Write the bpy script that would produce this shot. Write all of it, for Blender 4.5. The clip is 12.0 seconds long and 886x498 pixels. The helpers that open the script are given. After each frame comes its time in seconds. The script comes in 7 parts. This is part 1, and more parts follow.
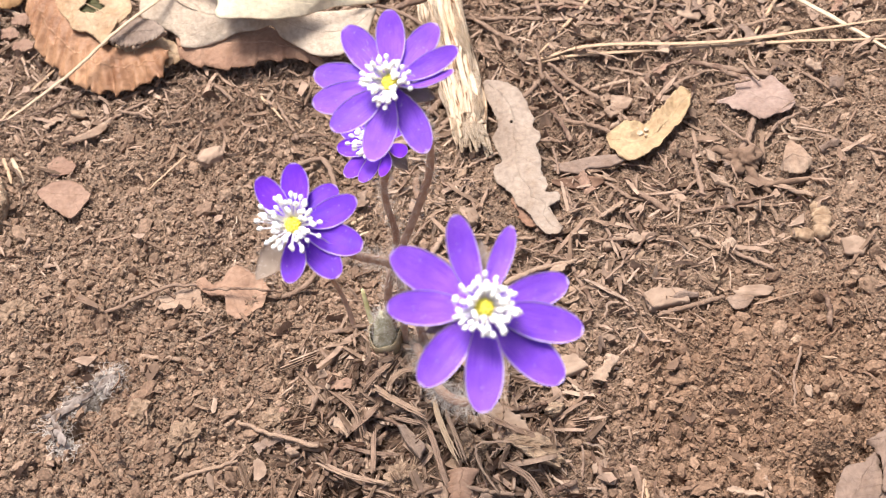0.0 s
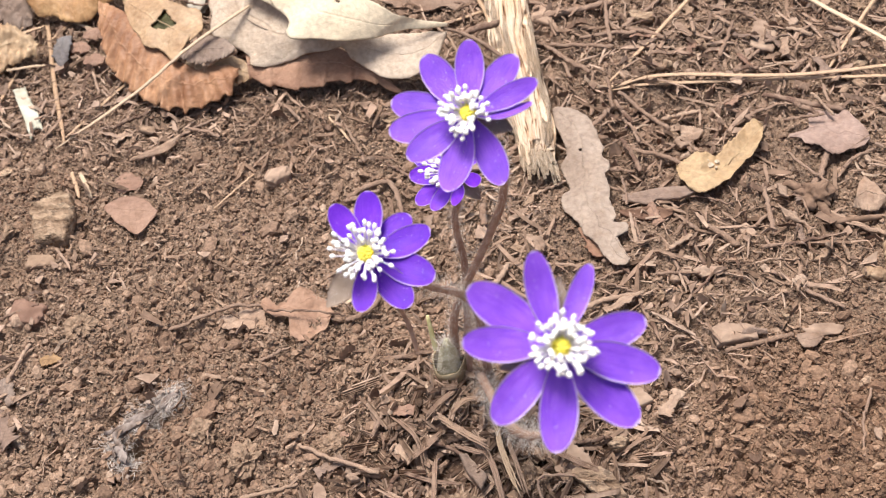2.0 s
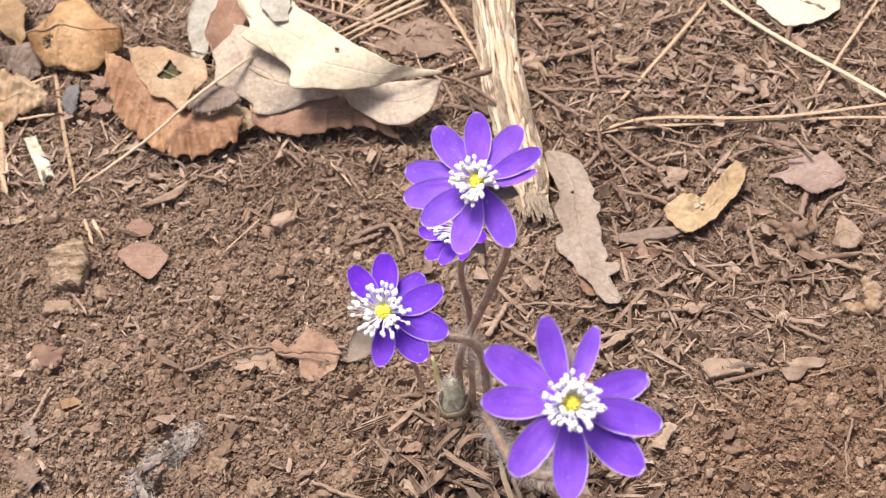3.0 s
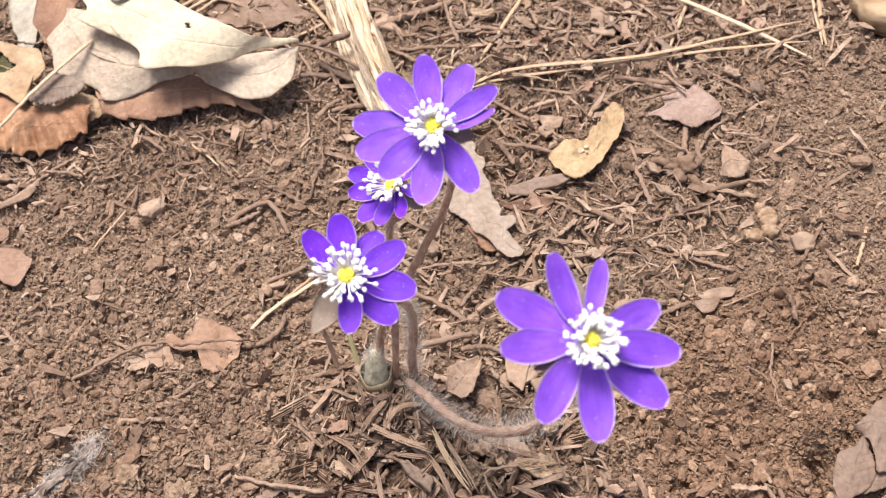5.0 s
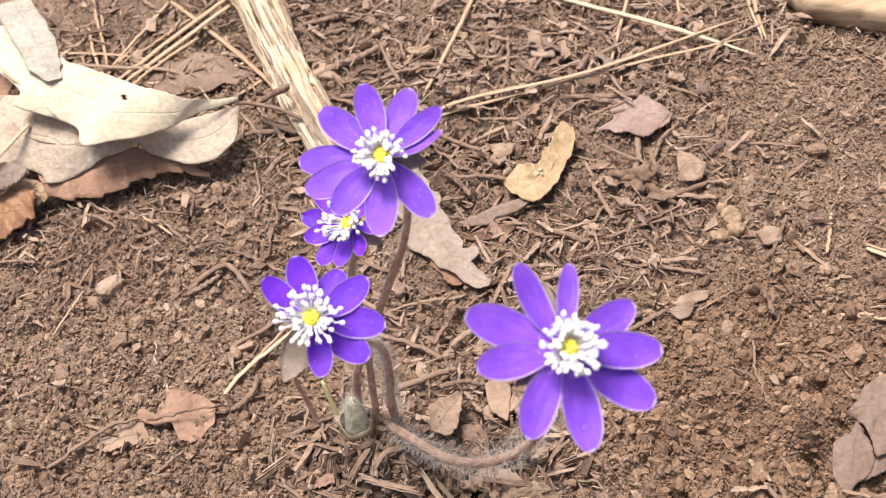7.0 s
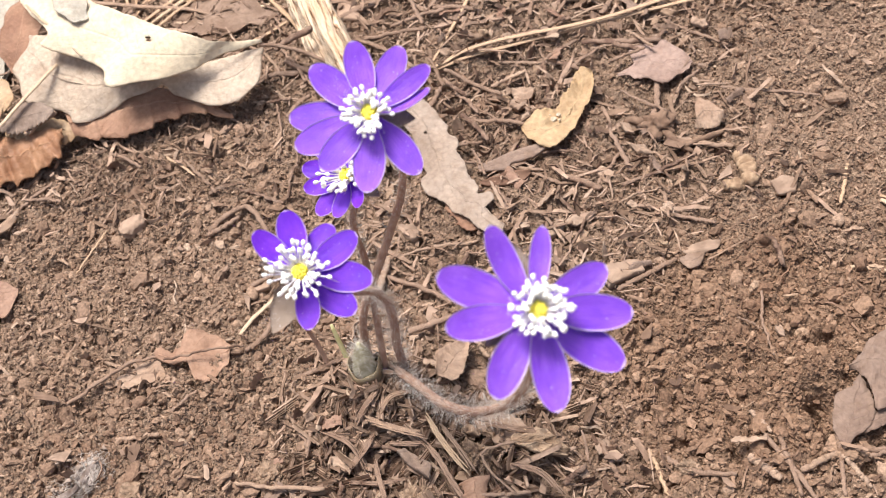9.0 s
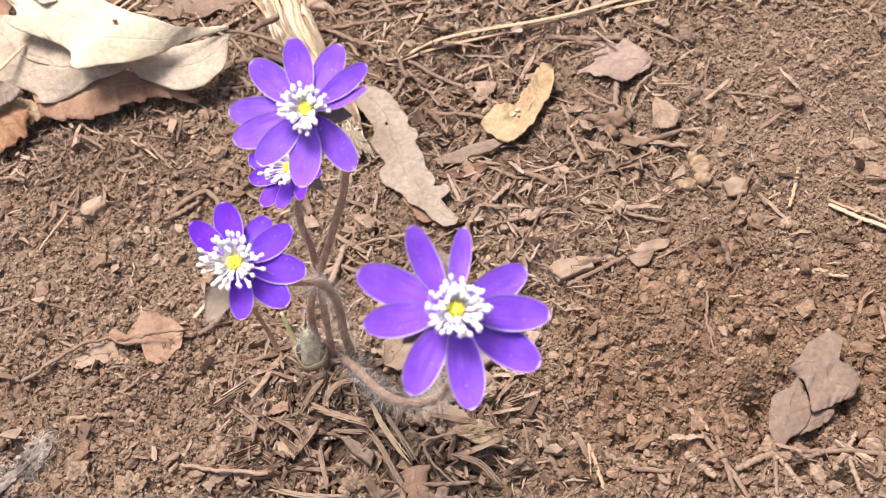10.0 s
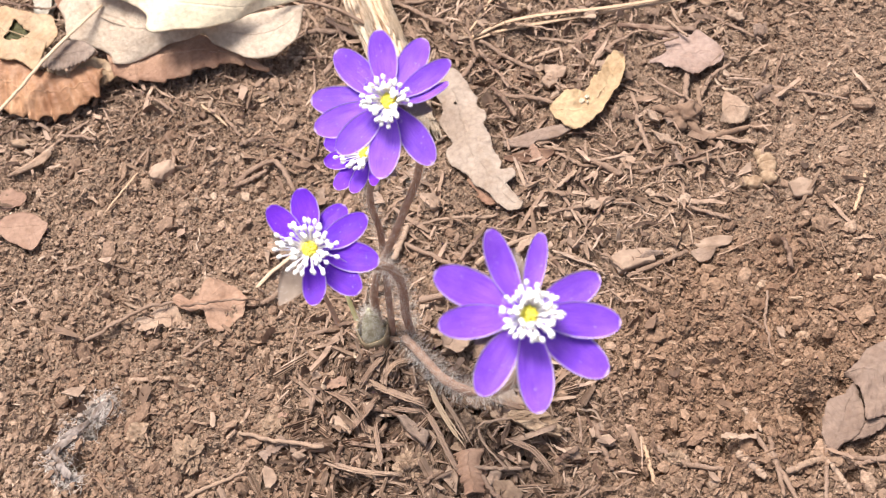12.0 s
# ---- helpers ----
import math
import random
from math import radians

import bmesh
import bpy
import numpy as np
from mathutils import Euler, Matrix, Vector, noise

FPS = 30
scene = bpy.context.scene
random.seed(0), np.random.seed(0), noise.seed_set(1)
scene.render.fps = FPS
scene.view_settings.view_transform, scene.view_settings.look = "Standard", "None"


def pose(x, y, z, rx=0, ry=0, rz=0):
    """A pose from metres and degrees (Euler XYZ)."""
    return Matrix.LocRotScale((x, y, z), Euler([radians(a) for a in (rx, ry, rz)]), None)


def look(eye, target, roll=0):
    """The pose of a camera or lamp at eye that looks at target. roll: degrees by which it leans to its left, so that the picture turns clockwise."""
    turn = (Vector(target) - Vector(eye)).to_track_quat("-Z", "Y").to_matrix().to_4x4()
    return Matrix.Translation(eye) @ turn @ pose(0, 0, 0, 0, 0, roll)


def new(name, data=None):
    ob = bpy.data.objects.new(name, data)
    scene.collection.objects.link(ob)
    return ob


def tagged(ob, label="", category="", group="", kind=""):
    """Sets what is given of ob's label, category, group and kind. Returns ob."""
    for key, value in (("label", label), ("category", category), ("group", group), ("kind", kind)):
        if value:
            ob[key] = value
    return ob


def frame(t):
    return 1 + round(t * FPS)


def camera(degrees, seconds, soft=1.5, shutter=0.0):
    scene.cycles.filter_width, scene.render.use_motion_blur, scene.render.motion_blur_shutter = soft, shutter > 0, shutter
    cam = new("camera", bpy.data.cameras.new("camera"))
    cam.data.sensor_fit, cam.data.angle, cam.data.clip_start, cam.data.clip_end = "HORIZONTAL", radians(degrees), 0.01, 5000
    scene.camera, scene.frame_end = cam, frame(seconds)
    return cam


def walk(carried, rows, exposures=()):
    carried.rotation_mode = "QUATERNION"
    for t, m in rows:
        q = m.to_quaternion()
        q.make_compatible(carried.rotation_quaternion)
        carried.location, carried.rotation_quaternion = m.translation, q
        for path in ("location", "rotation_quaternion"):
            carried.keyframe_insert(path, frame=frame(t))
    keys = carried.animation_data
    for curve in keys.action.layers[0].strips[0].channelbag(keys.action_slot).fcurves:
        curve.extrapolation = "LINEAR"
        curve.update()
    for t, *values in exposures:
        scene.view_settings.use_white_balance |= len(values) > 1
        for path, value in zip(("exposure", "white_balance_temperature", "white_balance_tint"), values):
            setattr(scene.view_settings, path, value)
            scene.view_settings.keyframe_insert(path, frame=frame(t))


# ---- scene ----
import collections

cam = camera(33.2, 12.0, soft=1.08)
PATH = [
    (0, (0.05369, -0.18779, 0.25083), (0.02354, -0.03114, 0.05835), -12.79),
    (0.5, (0.05316, -0.18722, 0.25615), (0.01448, -0.02966, 0.06595), -14.13),
    (1, (0.05148, -0.18793, 0.25841), (0.00834, -0.02942, 0.06997), -14.43),
    (1.5, (0.04937, -0.18489, 0.24994), (0.01015, -0.02644, 0.06059), -13.22),
    (2, (0.05029, -0.18481, 0.25130), (0.01193, -0.02648, 0.06168), -13.18),
    (2.5, (0.04819, -0.18620, 0.26252), (0.00998, -0.02605, 0.07439), -13.55),
    (3, (0.04776, -0.18917, 0.26950), (0.01337, -0.02984, 0.07994), -12.97),
    (3.5, (0.04789, -0.19157, 0.26455), (0.02326, -0.03701, 0.06960), -11.27),
    (3.7, (0.03999, -0.19095, 0.26782), (0.02148, -0.03779, 0.07110), -10.26),
    (5.3, (0.01319, -0.18184, 0.25539), (0.02379, -0.02354, 0.06218), -8.05),
    (5.5, (0.01167, -0.18058, 0.25237), (0.02447, -0.02073, 0.06058), -8.48),
    (6, (0.00920, -0.18039, 0.24971), (0.02281, -0.01947, 0.05887), -10.76),
    (6.5, (0.01375, -0.18086, 0.24973), (0.02933, -0.01851, 0.06025), -11.90),
    (6.7, (0.01368, -0.18263, 0.25078), (0.02956, -0.02003, 0.06155), -12.41),
    (8.3, (0.02508, -0.18606, 0.25467), (0.02944, -0.02897, 0.06024), -15.52),
    (8.5, (0.02561, -0.18636, 0.25495), (0.02808, -0.02952, 0.06029), -15.86),
    (9, (0.02718, -0.18546, 0.25622), (0.02696, -0.03004, 0.06040), -16.12),
    (9.5, (0.02953, -0.18446, 0.25540), (0.02792, -0.03025, 0.05863), -15.72),
    (10, (0.03737, -0.18831, 0.25930), (0.03636, -0.03538, 0.06154), -14.64),
    (10.5, (0.03653, -0.18768, 0.26423), (0.03140, -0.03595, 0.06561), -14.97),
    (11, (0.03525, -0.18562, 0.26557), (0.02635, -0.03597, 0.06551), -15.11),
    (11.5, (0.03498, -0.18508, 0.26548), (0.02572, -0.03667, 0.06451), -14.46),
    (12, (0.03437, -0.18420, 0.26603), (0.02477, -0.03641, 0.06462), -14.13),
]
cam.data.dof.use_dof, cam.data.dof.focus_distance, cam.data.dof.aperture_fstop = True, 0.288, 52.0
walk(cam, [(t, look(eye, target, roll)) for t, eye, target, roll in PATH], exposures=[(0.0, 1.97), (0.8, 1.95), (1.5, 1.72), (2.5, 1.75), (3.0, 1.68), (3.5, 1.74), (5.5, 1.84), (6.5, 1.81), (9.5, 1.84), (12.0, 1.97)])

# ---- light: bright overcast daylight ----
SUN_UP, SUN_TURN = radians(77), radians(-35)
world = bpy.data.worlds.new("sky")
scene.world = world
world.use_nodes = True
wn = world.node_tree.nodes
sky = wn.new("ShaderNodeTexSky")
sky.sky_type, sky.sun_disc = "NISHITA", False
sky.sun_elevation, sky.sun_rotation = SUN_UP, SUN_TURN
sky.air_density, sky.dust_density, sky.ozone_density = 1.0, 5.0, 1.0
world.node_tree.links.new(sky.outputs[0], wn["Background"].inputs[0])
wn["Background"].inputs[1].default_value = 0.05
sun = new("sun", bpy.data.lights.new("sun", "SUN"))
sun.data.energy, sun.data.angle, sun.data.color = 1.7, radians(24), (0.985, 0.98, 0.965)
sun.matrix_world = look((math.sin(SUN_TURN) * math.cos(SUN_UP), math.cos(SUN_TURN) * math.cos(SUN_UP), math.sin(SUN_UP)), (0, 0, 0))

# ---- helpers: all plan numbers are millimetres ----
MM = 0.001


def lin(r, g, b, k=0.85):
    """Base colour from an sRGB triple."""
    return tuple(k * (v / 12.92 if v <= 0.04045 else ((v + 0.055) / 1.055) ** 2.4) for v in (r / 255, g / 255, b / 255)) + (1.0,)


rng = np.random.default_rng(7)


def lattice(seed):
    return np.random.default_rng(seed).random((257, 257)) * 2 - 1


LATTICES = [lattice(s) for s in range(8)]


def wave(x, y, size, seed=0):
    """Smooth value noise, -1 to 1, of the given cell size in mm."""
    t = LATTICES[seed % 8]
    u, v = np.asarray(x) / size + 17.3 * seed, np.asarray(y) / size + 9.1 * seed
    i, j = np.floor(u).astype(int), np.floor(v).astype(int)
    a, b = u - i, v - j
    a, b = a * a * (3 - 2 * a), b * b * (3 - 2 * b)
    i0, i1, j0, j1 = i % 257, (i + 1) % 257, j % 257, (j + 1) % 257
    return (t[i0, j0] * (1 - a) + t[i1, j0] * a) * (1 - b) + (t[i0, j1] * (1 - a) + t[i1, j1] * a) * b


def domes(x, y, size, seed):
    """Packed rounded crumbs, 0 in the crevices to 1 on their tops, of the given cell size in mm."""
    r = np.random.default_rng(100 + seed).random((3, 128, 128))
    u, v = np.asarray(x) / size, np.asarray(y) / size
    i, j = np.floor(u).astype(int), np.floor(v).astype(int)
    best = np.zeros(np.shape(u))
    for a in (-1, 0, 1):
        for b in (-1, 0, 1):
            p, q = (i + a) % 128, (j + b) % 128
            d = ((u - i - a - r[0, p, q]) ** 2 + (v - j - b - r[1, p, q]) ** 2) / (0.28 + 0.5 * r[2, p, q])
            best = np.maximum(best, (0.45 + 0.55 * r[2, p, q]) * np.sqrt(np.clip(1 - d, 0, 1)))
    return best


def trodden(x, y):
    """Where the bare soil lies smooth and fine, 0 to 1."""
    return np.clip(np.exp(-(((x - 88) / 11) ** 2 + ((y - 0) / 7) ** 2)) + 0.8 * np.exp(-(((x - 126) / 24) ** 2 + ((y - 22) / 38) ** 2)), 0, 1)


def ground_z(x, y, fine=False):
    """Height of the soil, in mm."""
    x, y = np.asarray(x, float), np.asarray(y, float)
    near = np.exp(-(np.hypot(x, y) / 900.0) ** 2)
    z = 3.8 - 0.021 * x * near - 0.029 * y * near
    z = z + 8.0 * np.exp(-(((x - 8) / 17) ** 2 + ((y + 17) / 15) ** 2))
    z = z + 3.6 * np.exp(-(((x - 90) / 6) ** 2 + ((y + 40) / 4) ** 2) ** 1.6)
    for a, b, deep, r in ((54, 60, 5.0, 9), (-54, -1, 3.5, 4), (-57, -21.5, 5.5, 2.4), (-60, -29, 5.5, 2.4), (-66, -22, 3.0, 3), (-77, -28, 4.0, 2.6), (-70, -3, 4.0, 3), (-80, -26, 3.5, 4), (-100, 19, 3.0, 4), (95.8, -42.6, 3.5, 2), (5, -35, 5.0, 6), (47, 64, 3.0, 6), (88, -46.6, 5.5, 3), (84, -24, 2.5, 4)):
        z = z - deep * np.exp(-(((x - a) / r) ** 2 + ((y - b) / r) ** 2))
    z = z + near * (1.6 * wave(x, y, 34, 1) + 0.9 * wave(x, y, 13, 2))
    if fine:
        soft = 0.55 + 0.3 * wave(x, y, 30, 5) + 0.25 * wave(x, y, 11, 0)
        flat = 1 - 0.5 * trodden(x, y)
        z = z + near * (0.7 * wave(x, y, 5.2, 3) - 0.9)
        z = z + near * np.clip(soft, 0.12, 1.1) * flat * (1.5 * domes(x, y, 4.6, 1) + 0.9 * domes(x + 0.8 * wave(x, y, 3, 2), y, 2.5, 2))
        z = z + near * flat * (1.7 * domes(x + 0.4 * wave(x, y, 1.3, 1), y, 1.7, 3) + 1.05 * domes(x, y + 0.25 * wave(x, y, 0.9, 4), 1.0, 4) - 1.05)
        z = z - 4.5 * np.exp(-(((x - 14) / 26) ** 2 + ((y + 43) / 14) ** 2))
        z = z - near * np.clip(1 - (y + 15) / 45, 1, 2.2) * (3.0 * np.clip(wave(x, y, 4.3, 6) - 0.35, 0, 1) + 2.0 * np.clip(wave(x, y, 2.3, 7) - 0.4, 0, 1))
    return z


def gz(x, y):
    return float(ground_z(x, y))


def spline(points, n):
    """n points along a smooth curve through the given ones."""
    p = np.array(points, float)
    if len(p) == 2:
        return p[0] + (p[1] - p[0]) * np.linspace(0, 1, n)[:, None]
    q = np.vstack([2 * p[0] - p[1], p, 2 * p[-1] - p[-2]])
    out = []
    for s in np.linspace(0, len(p) - 1, n):
        k = min(int(s), len(p) - 2)
        t = s - k
        a, b, c, d = q[k], q[k + 1], q[k + 2], q[k + 3]
        out.append(0.5 * (2 * b + (c - a) * t + (2 * a - 5 * b + 4 * c - d) * t * t + (3 * b - a - 3 * c + d) * t ** 3))
    return np.array(out)


def mesh_of(verts, faces, uvs=None, smooth=True, name="mesh"):
    """A mesh from places in mm."""
    me = bpy.data.meshes.new(name)
    me.from_pydata((np.asarray(verts, float) * MM).tolist(), [], faces)
    if uvs is not None:
        layer = me.uv_layers.new(name="uv")
        idx = np.empty(len(me.loops), int)
        me.loops.foreach_get("vertex_index", idx)
        layer.data.foreach_set("uv", np.asarray(uvs, float)[idx].ravel())
    me.polygons.foreach_set("use_smooth", [smooth] * len(me.polygons))
    me.update()
    return me


def part(name, me, material, parent=None, label="", kind=""):
    """One mesh object, under a thing or a part."""
    ob = new(name, me)
    if material and not me.materials:
        me.materials.append(material)
    if parent is not None:
        ob.parent = parent
        ob.matrix_parent_inverse = parent.matrix_world.inverted()
    return tagged(ob, label=label, kind=kind)


def thing(name, label, category, at=(0, 0, 0), group=""):
    """An Empty at a thing's base."""
    ob = new(name)
    ob.empty_display_size = 0.005
    ob.matrix_world = Matrix.Translation(Vector(at) * MM)
    bpy.context.view_layer.update()
    return tagged(ob, label, category, group)


def tube(path, radii, sides=8, flat=1.0, rough=0.0, seed=0, caps=True):
    """Verts, faces and uvs of a tube along a path in mm; flat squashes it in height."""
    path, r = np.asarray(path, float), np.broadcast_to(radii, (len(path),))
    rnd = np.random.default_rng(seed)
    verts, faces, uvs = [], [], []
    tangents = np.gradient(path, axis=0)
    side = None
    for k, (p, t) in enumerate(zip(path, tangents)):
        t = t / (np.linalg.norm(t) + 1e-9)
        ref = np.array((0, 0, 1.0)) if side is None else np.cross(side, t)
        if abs(ref @ t) > 0.97 and side is None:
            ref = np.array((0, 1.0, 0))
        side = np.cross(t, ref)
        side /= np.linalg.norm(side) + 1e-9
        up = np.cross(side, t)
        up *= np.sign(up[2]) if flat != 1.0 and up[2] != 0 else 1
        for m in range(sides):
            a = 2 * math.pi * m / sides
            rr = r[k] * (1 + rough * rnd.uniform(-1, 1))
            verts.append(p + rr * (math.cos(a) * side + flat * math.sin(a) * up))
            uvs.append((m / sides, k / (len(path) - 1)))
    for k in range(len(path) - 1):
        for m in range(sides):
            a, b = k * sides + m, k * sides + (m + 1) % sides
            faces.append((a, b, b + sides, a + sides))
    if caps:
        faces.append(tuple(range(sides - 1, -1, -1)))
        faces.append(tuple(range((len(path) - 1) * sides, len(path) * sides)))
    return verts, faces, uvs


# ---- materials ----
def node_mat(name, rough=0.8, spec=0.3):
    m = bpy.data.materials.new(name)
    m.use_nodes = True
    n, l = m.node_tree.nodes, m.node_tree.links
    b = n["Principled BSDF"]
    b.inputs["Roughness"].default_value, b.inputs["Specular IOR Level"].default_value = rough, spec
    return m, n, l, b


def noise_node(n, l, scale, detail=4.0, space="Object", stretch=None):
    tc, tx = n.new("ShaderNodeTexCoord"), n.new("ShaderNodeTexNoise")
    tx.inputs["Scale"].default_value, tx.inputs["Detail"].default_value = scale, detail
    if stretch:
        mp = n.new("ShaderNodeMapping")
        mp.inputs["Scale"].default_value = stretch
        l.new(tc.outputs[space], mp.inputs[0])
        l.new(mp.outputs[0], tx.inputs["Vector"])
    else:
        l.new(tc.outputs[space], tx.inputs["Vector"])
    return tx


def ramp_node(n, l, source, stops):
    r = n.new("ShaderNodeValToRGB")
    e = r.color_ramp.elements
    while len(e) < len(stops):
        e.new(0.5)
    for el, (p, c) in zip(e, stops):
        el.position, el.color = p, c
    l.new(source, r.inputs[0])
    return r


def mix_node(n, l, fac, a, b, mode="MIX"):
    x = n.new("ShaderNodeMix")
    x.data_type, x.blend_type = "RGBA", mode
    for key, v in ((0, fac), (6, a), (7, b)):
        if isinstance(v, (int, float, tuple)):
            x.inputs[key].default_value = v
        else:
            l.new(v, x.inputs[key])
    return x.outputs[2]


def math_node(n, l, op, a, b=0.0, c=None):
    x = n.new("ShaderNodeMath")
    x.operation = op
    for k, v in enumerate((a, b) if c is None else (a, b, c)):
        if isinstance(v, (int, float)):
            x.inputs[k].default_value = v
        else:
            l.new(v, x.inputs[k])
    return x.outputs[0]


def bump_node(n, l, b, height, strength, distance):
    bp = n.new("ShaderNodeBump")
    bp.inputs["Strength"].default_value, bp.inputs["Distance"].default_value = strength, distance
    l.new(height, bp.inputs["Height"])
    l.new(bp.outputs[0], b.inputs["Normal"])


def red_dark_patch(n, l, colour):
    """Patch where the given colour turns redder and darker, with an uneven outline."""
    tc, mp, g = n.new("ShaderNodeTexCoord"), n.new("ShaderNodeMapping"), n.new("ShaderNodeTexGradient")
    g.gradient_type = "SPHERICAL"
    mp.inputs["Location"].default_value, mp.inputs["Scale"].default_value = (-1.3, 0.7, 0), (13.3, 20, 13)
    l.new(tc.outputs["Object"], mp.inputs[0])
    l.new(mp.outputs[0], g.inputs[0])
    edge = noise_node(n, l, 45, 4)
    fac = ramp_node(n, l, math_node(n, l, "ADD", g.outputs[1], math_node(n, l, "MULTIPLY", math_node(n, l, "SUBTRACT", edge.outputs[0], 0.5), 0.9)), [(0.15, (0, 0, 0, 1)), (0.6, (0.75, 0.75, 0.75, 1))])
    return mix_node(n, l, fac.outputs[0], colour, mix_node(n, l, 1.0, colour, (0.8, 0.71, 0.64, 1.0), "MULTIPLY"))


def soil_material():
    m, n, l, b = node_mat("soil", 0.95, 0.15)
    big, mid, fine = noise_node(n, l, 22, 3), noise_node(n, l, 180, 5), noise_node(n, l, 1300, 4)
    base = ramp_node(n, l, mid.outputs[0], [(0.3, lin(117, 96, 81)), (0.52, lin(143, 119, 101)), (0.75, lin(165, 141, 122))])
    warm = ramp_node(n, l, big.outputs[0], [(0.4, lin(152, 128, 109)), (0.7, lin(152, 125, 104))])
    c = mix_node(n, l, 0.45, base.outputs[0], warm.outputs[0])
    grit = ramp_node(n, l, fine.outputs[0], [(0.35, (0.66, 0.64, 0.62, 1)), (0.62, (1.2, 1.18, 1.16, 1))])
    l.new(red_dark_patch(n, l, mix_node(n, l, 1.0, c, grit.outputs[0], "MULTIPLY")), b.inputs["Base Color"])
    bump_node(n, l, b, math_node(n, l, "ADD", mid.outputs[0], fine.outputs[0]), 1.0, 0.0016)
    return m


def island_material(name, stops, scale=700, rough=0.9, bump=0.0003):
    """Loose crumbs or fragments: each island takes its own tone."""
    m, n, l, b = node_mat(name, rough, 0.2)
    g = n.new("ShaderNodeNewGeometry")
    tone = ramp_node(n, l, g.outputs["Random Per Island"], stops)
    fine = noise_node(n, l, scale, 4)
    grit = ramp_node(n, l, fine.outputs[0], [(0.32, (0.68, 0.66, 0.64, 1)), (0.66, (1.2, 1.18, 1.16, 1))])
    patch = noise_node(n, l, 26, 4)
    damp = ramp_node(n, l, patch.outputs[0], [(0.36, (0.83, 0.79, 0.76, 1)), (0.52, (1.0, 0.99, 0.97, 1)), (0.68, (1.06, 1.07, 1.08, 1))])
    c = mix_node(n, l, 1.0, tone.outputs[0], grit.outputs[0], "MULTIPLY")
    l.new(red_dark_patch(n, l, mix_node(n, l, 1.0, c, damp.outputs[0], "MULTIPLY")), b.inputs["Base Color"])
    bump_node(n, l, b, fine.outputs[0], 0.6, bump)
    return m


def leaf_material(name, face, blotch, vein, rough=0.7, veins=14.0, vein_amount=0.5, glow=0.15, net_amount=0.4, patchy=0.12, dusty=1.0):
    """Dry leaf: u runs along the midrib, v across it."""
    m, n, l, b = node_mat(name, rough, 0.3)
    tc = n.new("ShaderNodeTexCoord")
    sp = n.new("ShaderNodeSeparateXYZ")
    l.new(tc.outputs["UV"], sp.inputs[0])
    away = math_node(n, l, "ABSOLUTE", math_node(n, l, "SUBTRACT", sp.outputs[1], 0.5))
    wob = noise_node(n, l, 120, 2)
    slant = math_node(n, l, "ADD", math_node(n, l, "SUBTRACT", sp.outputs[0], math_node(n, l, "MULTIPLY", away, 0.35)), math_node(n, l, "MULTIPLY", wob.outputs[0], 0.05))
    rib = math_node(n, l, "ABSOLUTE", math_node(n, l, "SINE", math_node(n, l, "MULTIPLY", slant, veins * math.pi)))
    side = ramp_node(n, l, rib, [(0.0, (1, 1, 1, 1)), (0.14, (0, 0, 0, 1))])
    mid = ramp_node(n, l, away, [(0.0, (1, 1, 1, 1)), (0.03, (0, 0, 0, 1))])
    lines = math_node(n, l, "MAXIMUM", math_node(n, l, "MULTIPLY", side.outputs[0], 0.45), mid.outputs[0])
    blot, fine = noise_node(n, l, 70, 5), noise_node(n, l, 900, 5)
    c = ramp_node(n, l, blot.outputs[0], [(0.5 - patchy, face), (0.5 + patchy, blotch)]).outputs[0]
    grain = ramp_node(n, l, fine.outputs[0], [(0.3, (0.82, 0.8, 0.78, 1)), (0.7, (1.08, 1.08, 1.06, 1))])
    c = mix_node(n, l, 1.0, c, grain.outputs[0], "MULTIPLY")
    c = mix_node(n, l, math_node(n, l, "MULTIPLY", lines, vein_amount), c, vein)
    net = n.new("ShaderNodeTexVoronoi")
    net.feature = "DISTANCE_TO_EDGE"
    net.inputs["Scale"].default_value = 620
    l.new(tc.outputs["Object"], net.inputs["Vector"])
    cell = ramp_node(n, l, net.outputs["Distance"], [(0.0, (0.86, 0.84, 0.82, 1)), (0.14, (1.02, 1.02, 1.02, 1))])
    c = mix_node(n, l, net_amount, c, mix_node(n, l, 1.0, c, cell.outputs[0], "MULTIPLY"))
    dust = noise_node(n, l, 260, 5)
    worn = ramp_node(n, l, dust.outputs[0], [(0.34, (0.86, 0.82, 0.78, 1)), (0.5, (1, 1, 1, 1)), (0.72, (1.08, 1.07, 1.05, 1))])
    c = mix_node(n, l, dusty, c, worn.outputs[0], "MULTIPLY")
    l.new(c, b.inputs["Base Color"])
    bump_node(n, l, b, math_node(n, l, "ADD", math_node(n, l, "MULTIPLY", lines, 0.4), math_node(n, l, "ADD", math_node(n, l, "MULTIPLY", fine.outputs[0], 0.7), math_node(n, l, "ADD", math_node(n, l, "MULTIPLY", dust.outputs[0], 1.2), math_node(n, l, "MULTIPLY", blot.outputs[0], 1.6)))), 0.25 + 0.35 * dusty, 0.0008)
    tr = n.new("ShaderNodeBsdfTranslucent")
    l.new(c, tr.inputs[0])
    mx = n.new("ShaderNodeMixShader")
    mx.inputs[0].default_value = glow
    l.new(b.outputs[0], mx.inputs[1])
    l.new(tr.outputs[0], mx.inputs[2])
    l.new(mx.outputs[0], n["Material Output"].inputs[0])
    return m


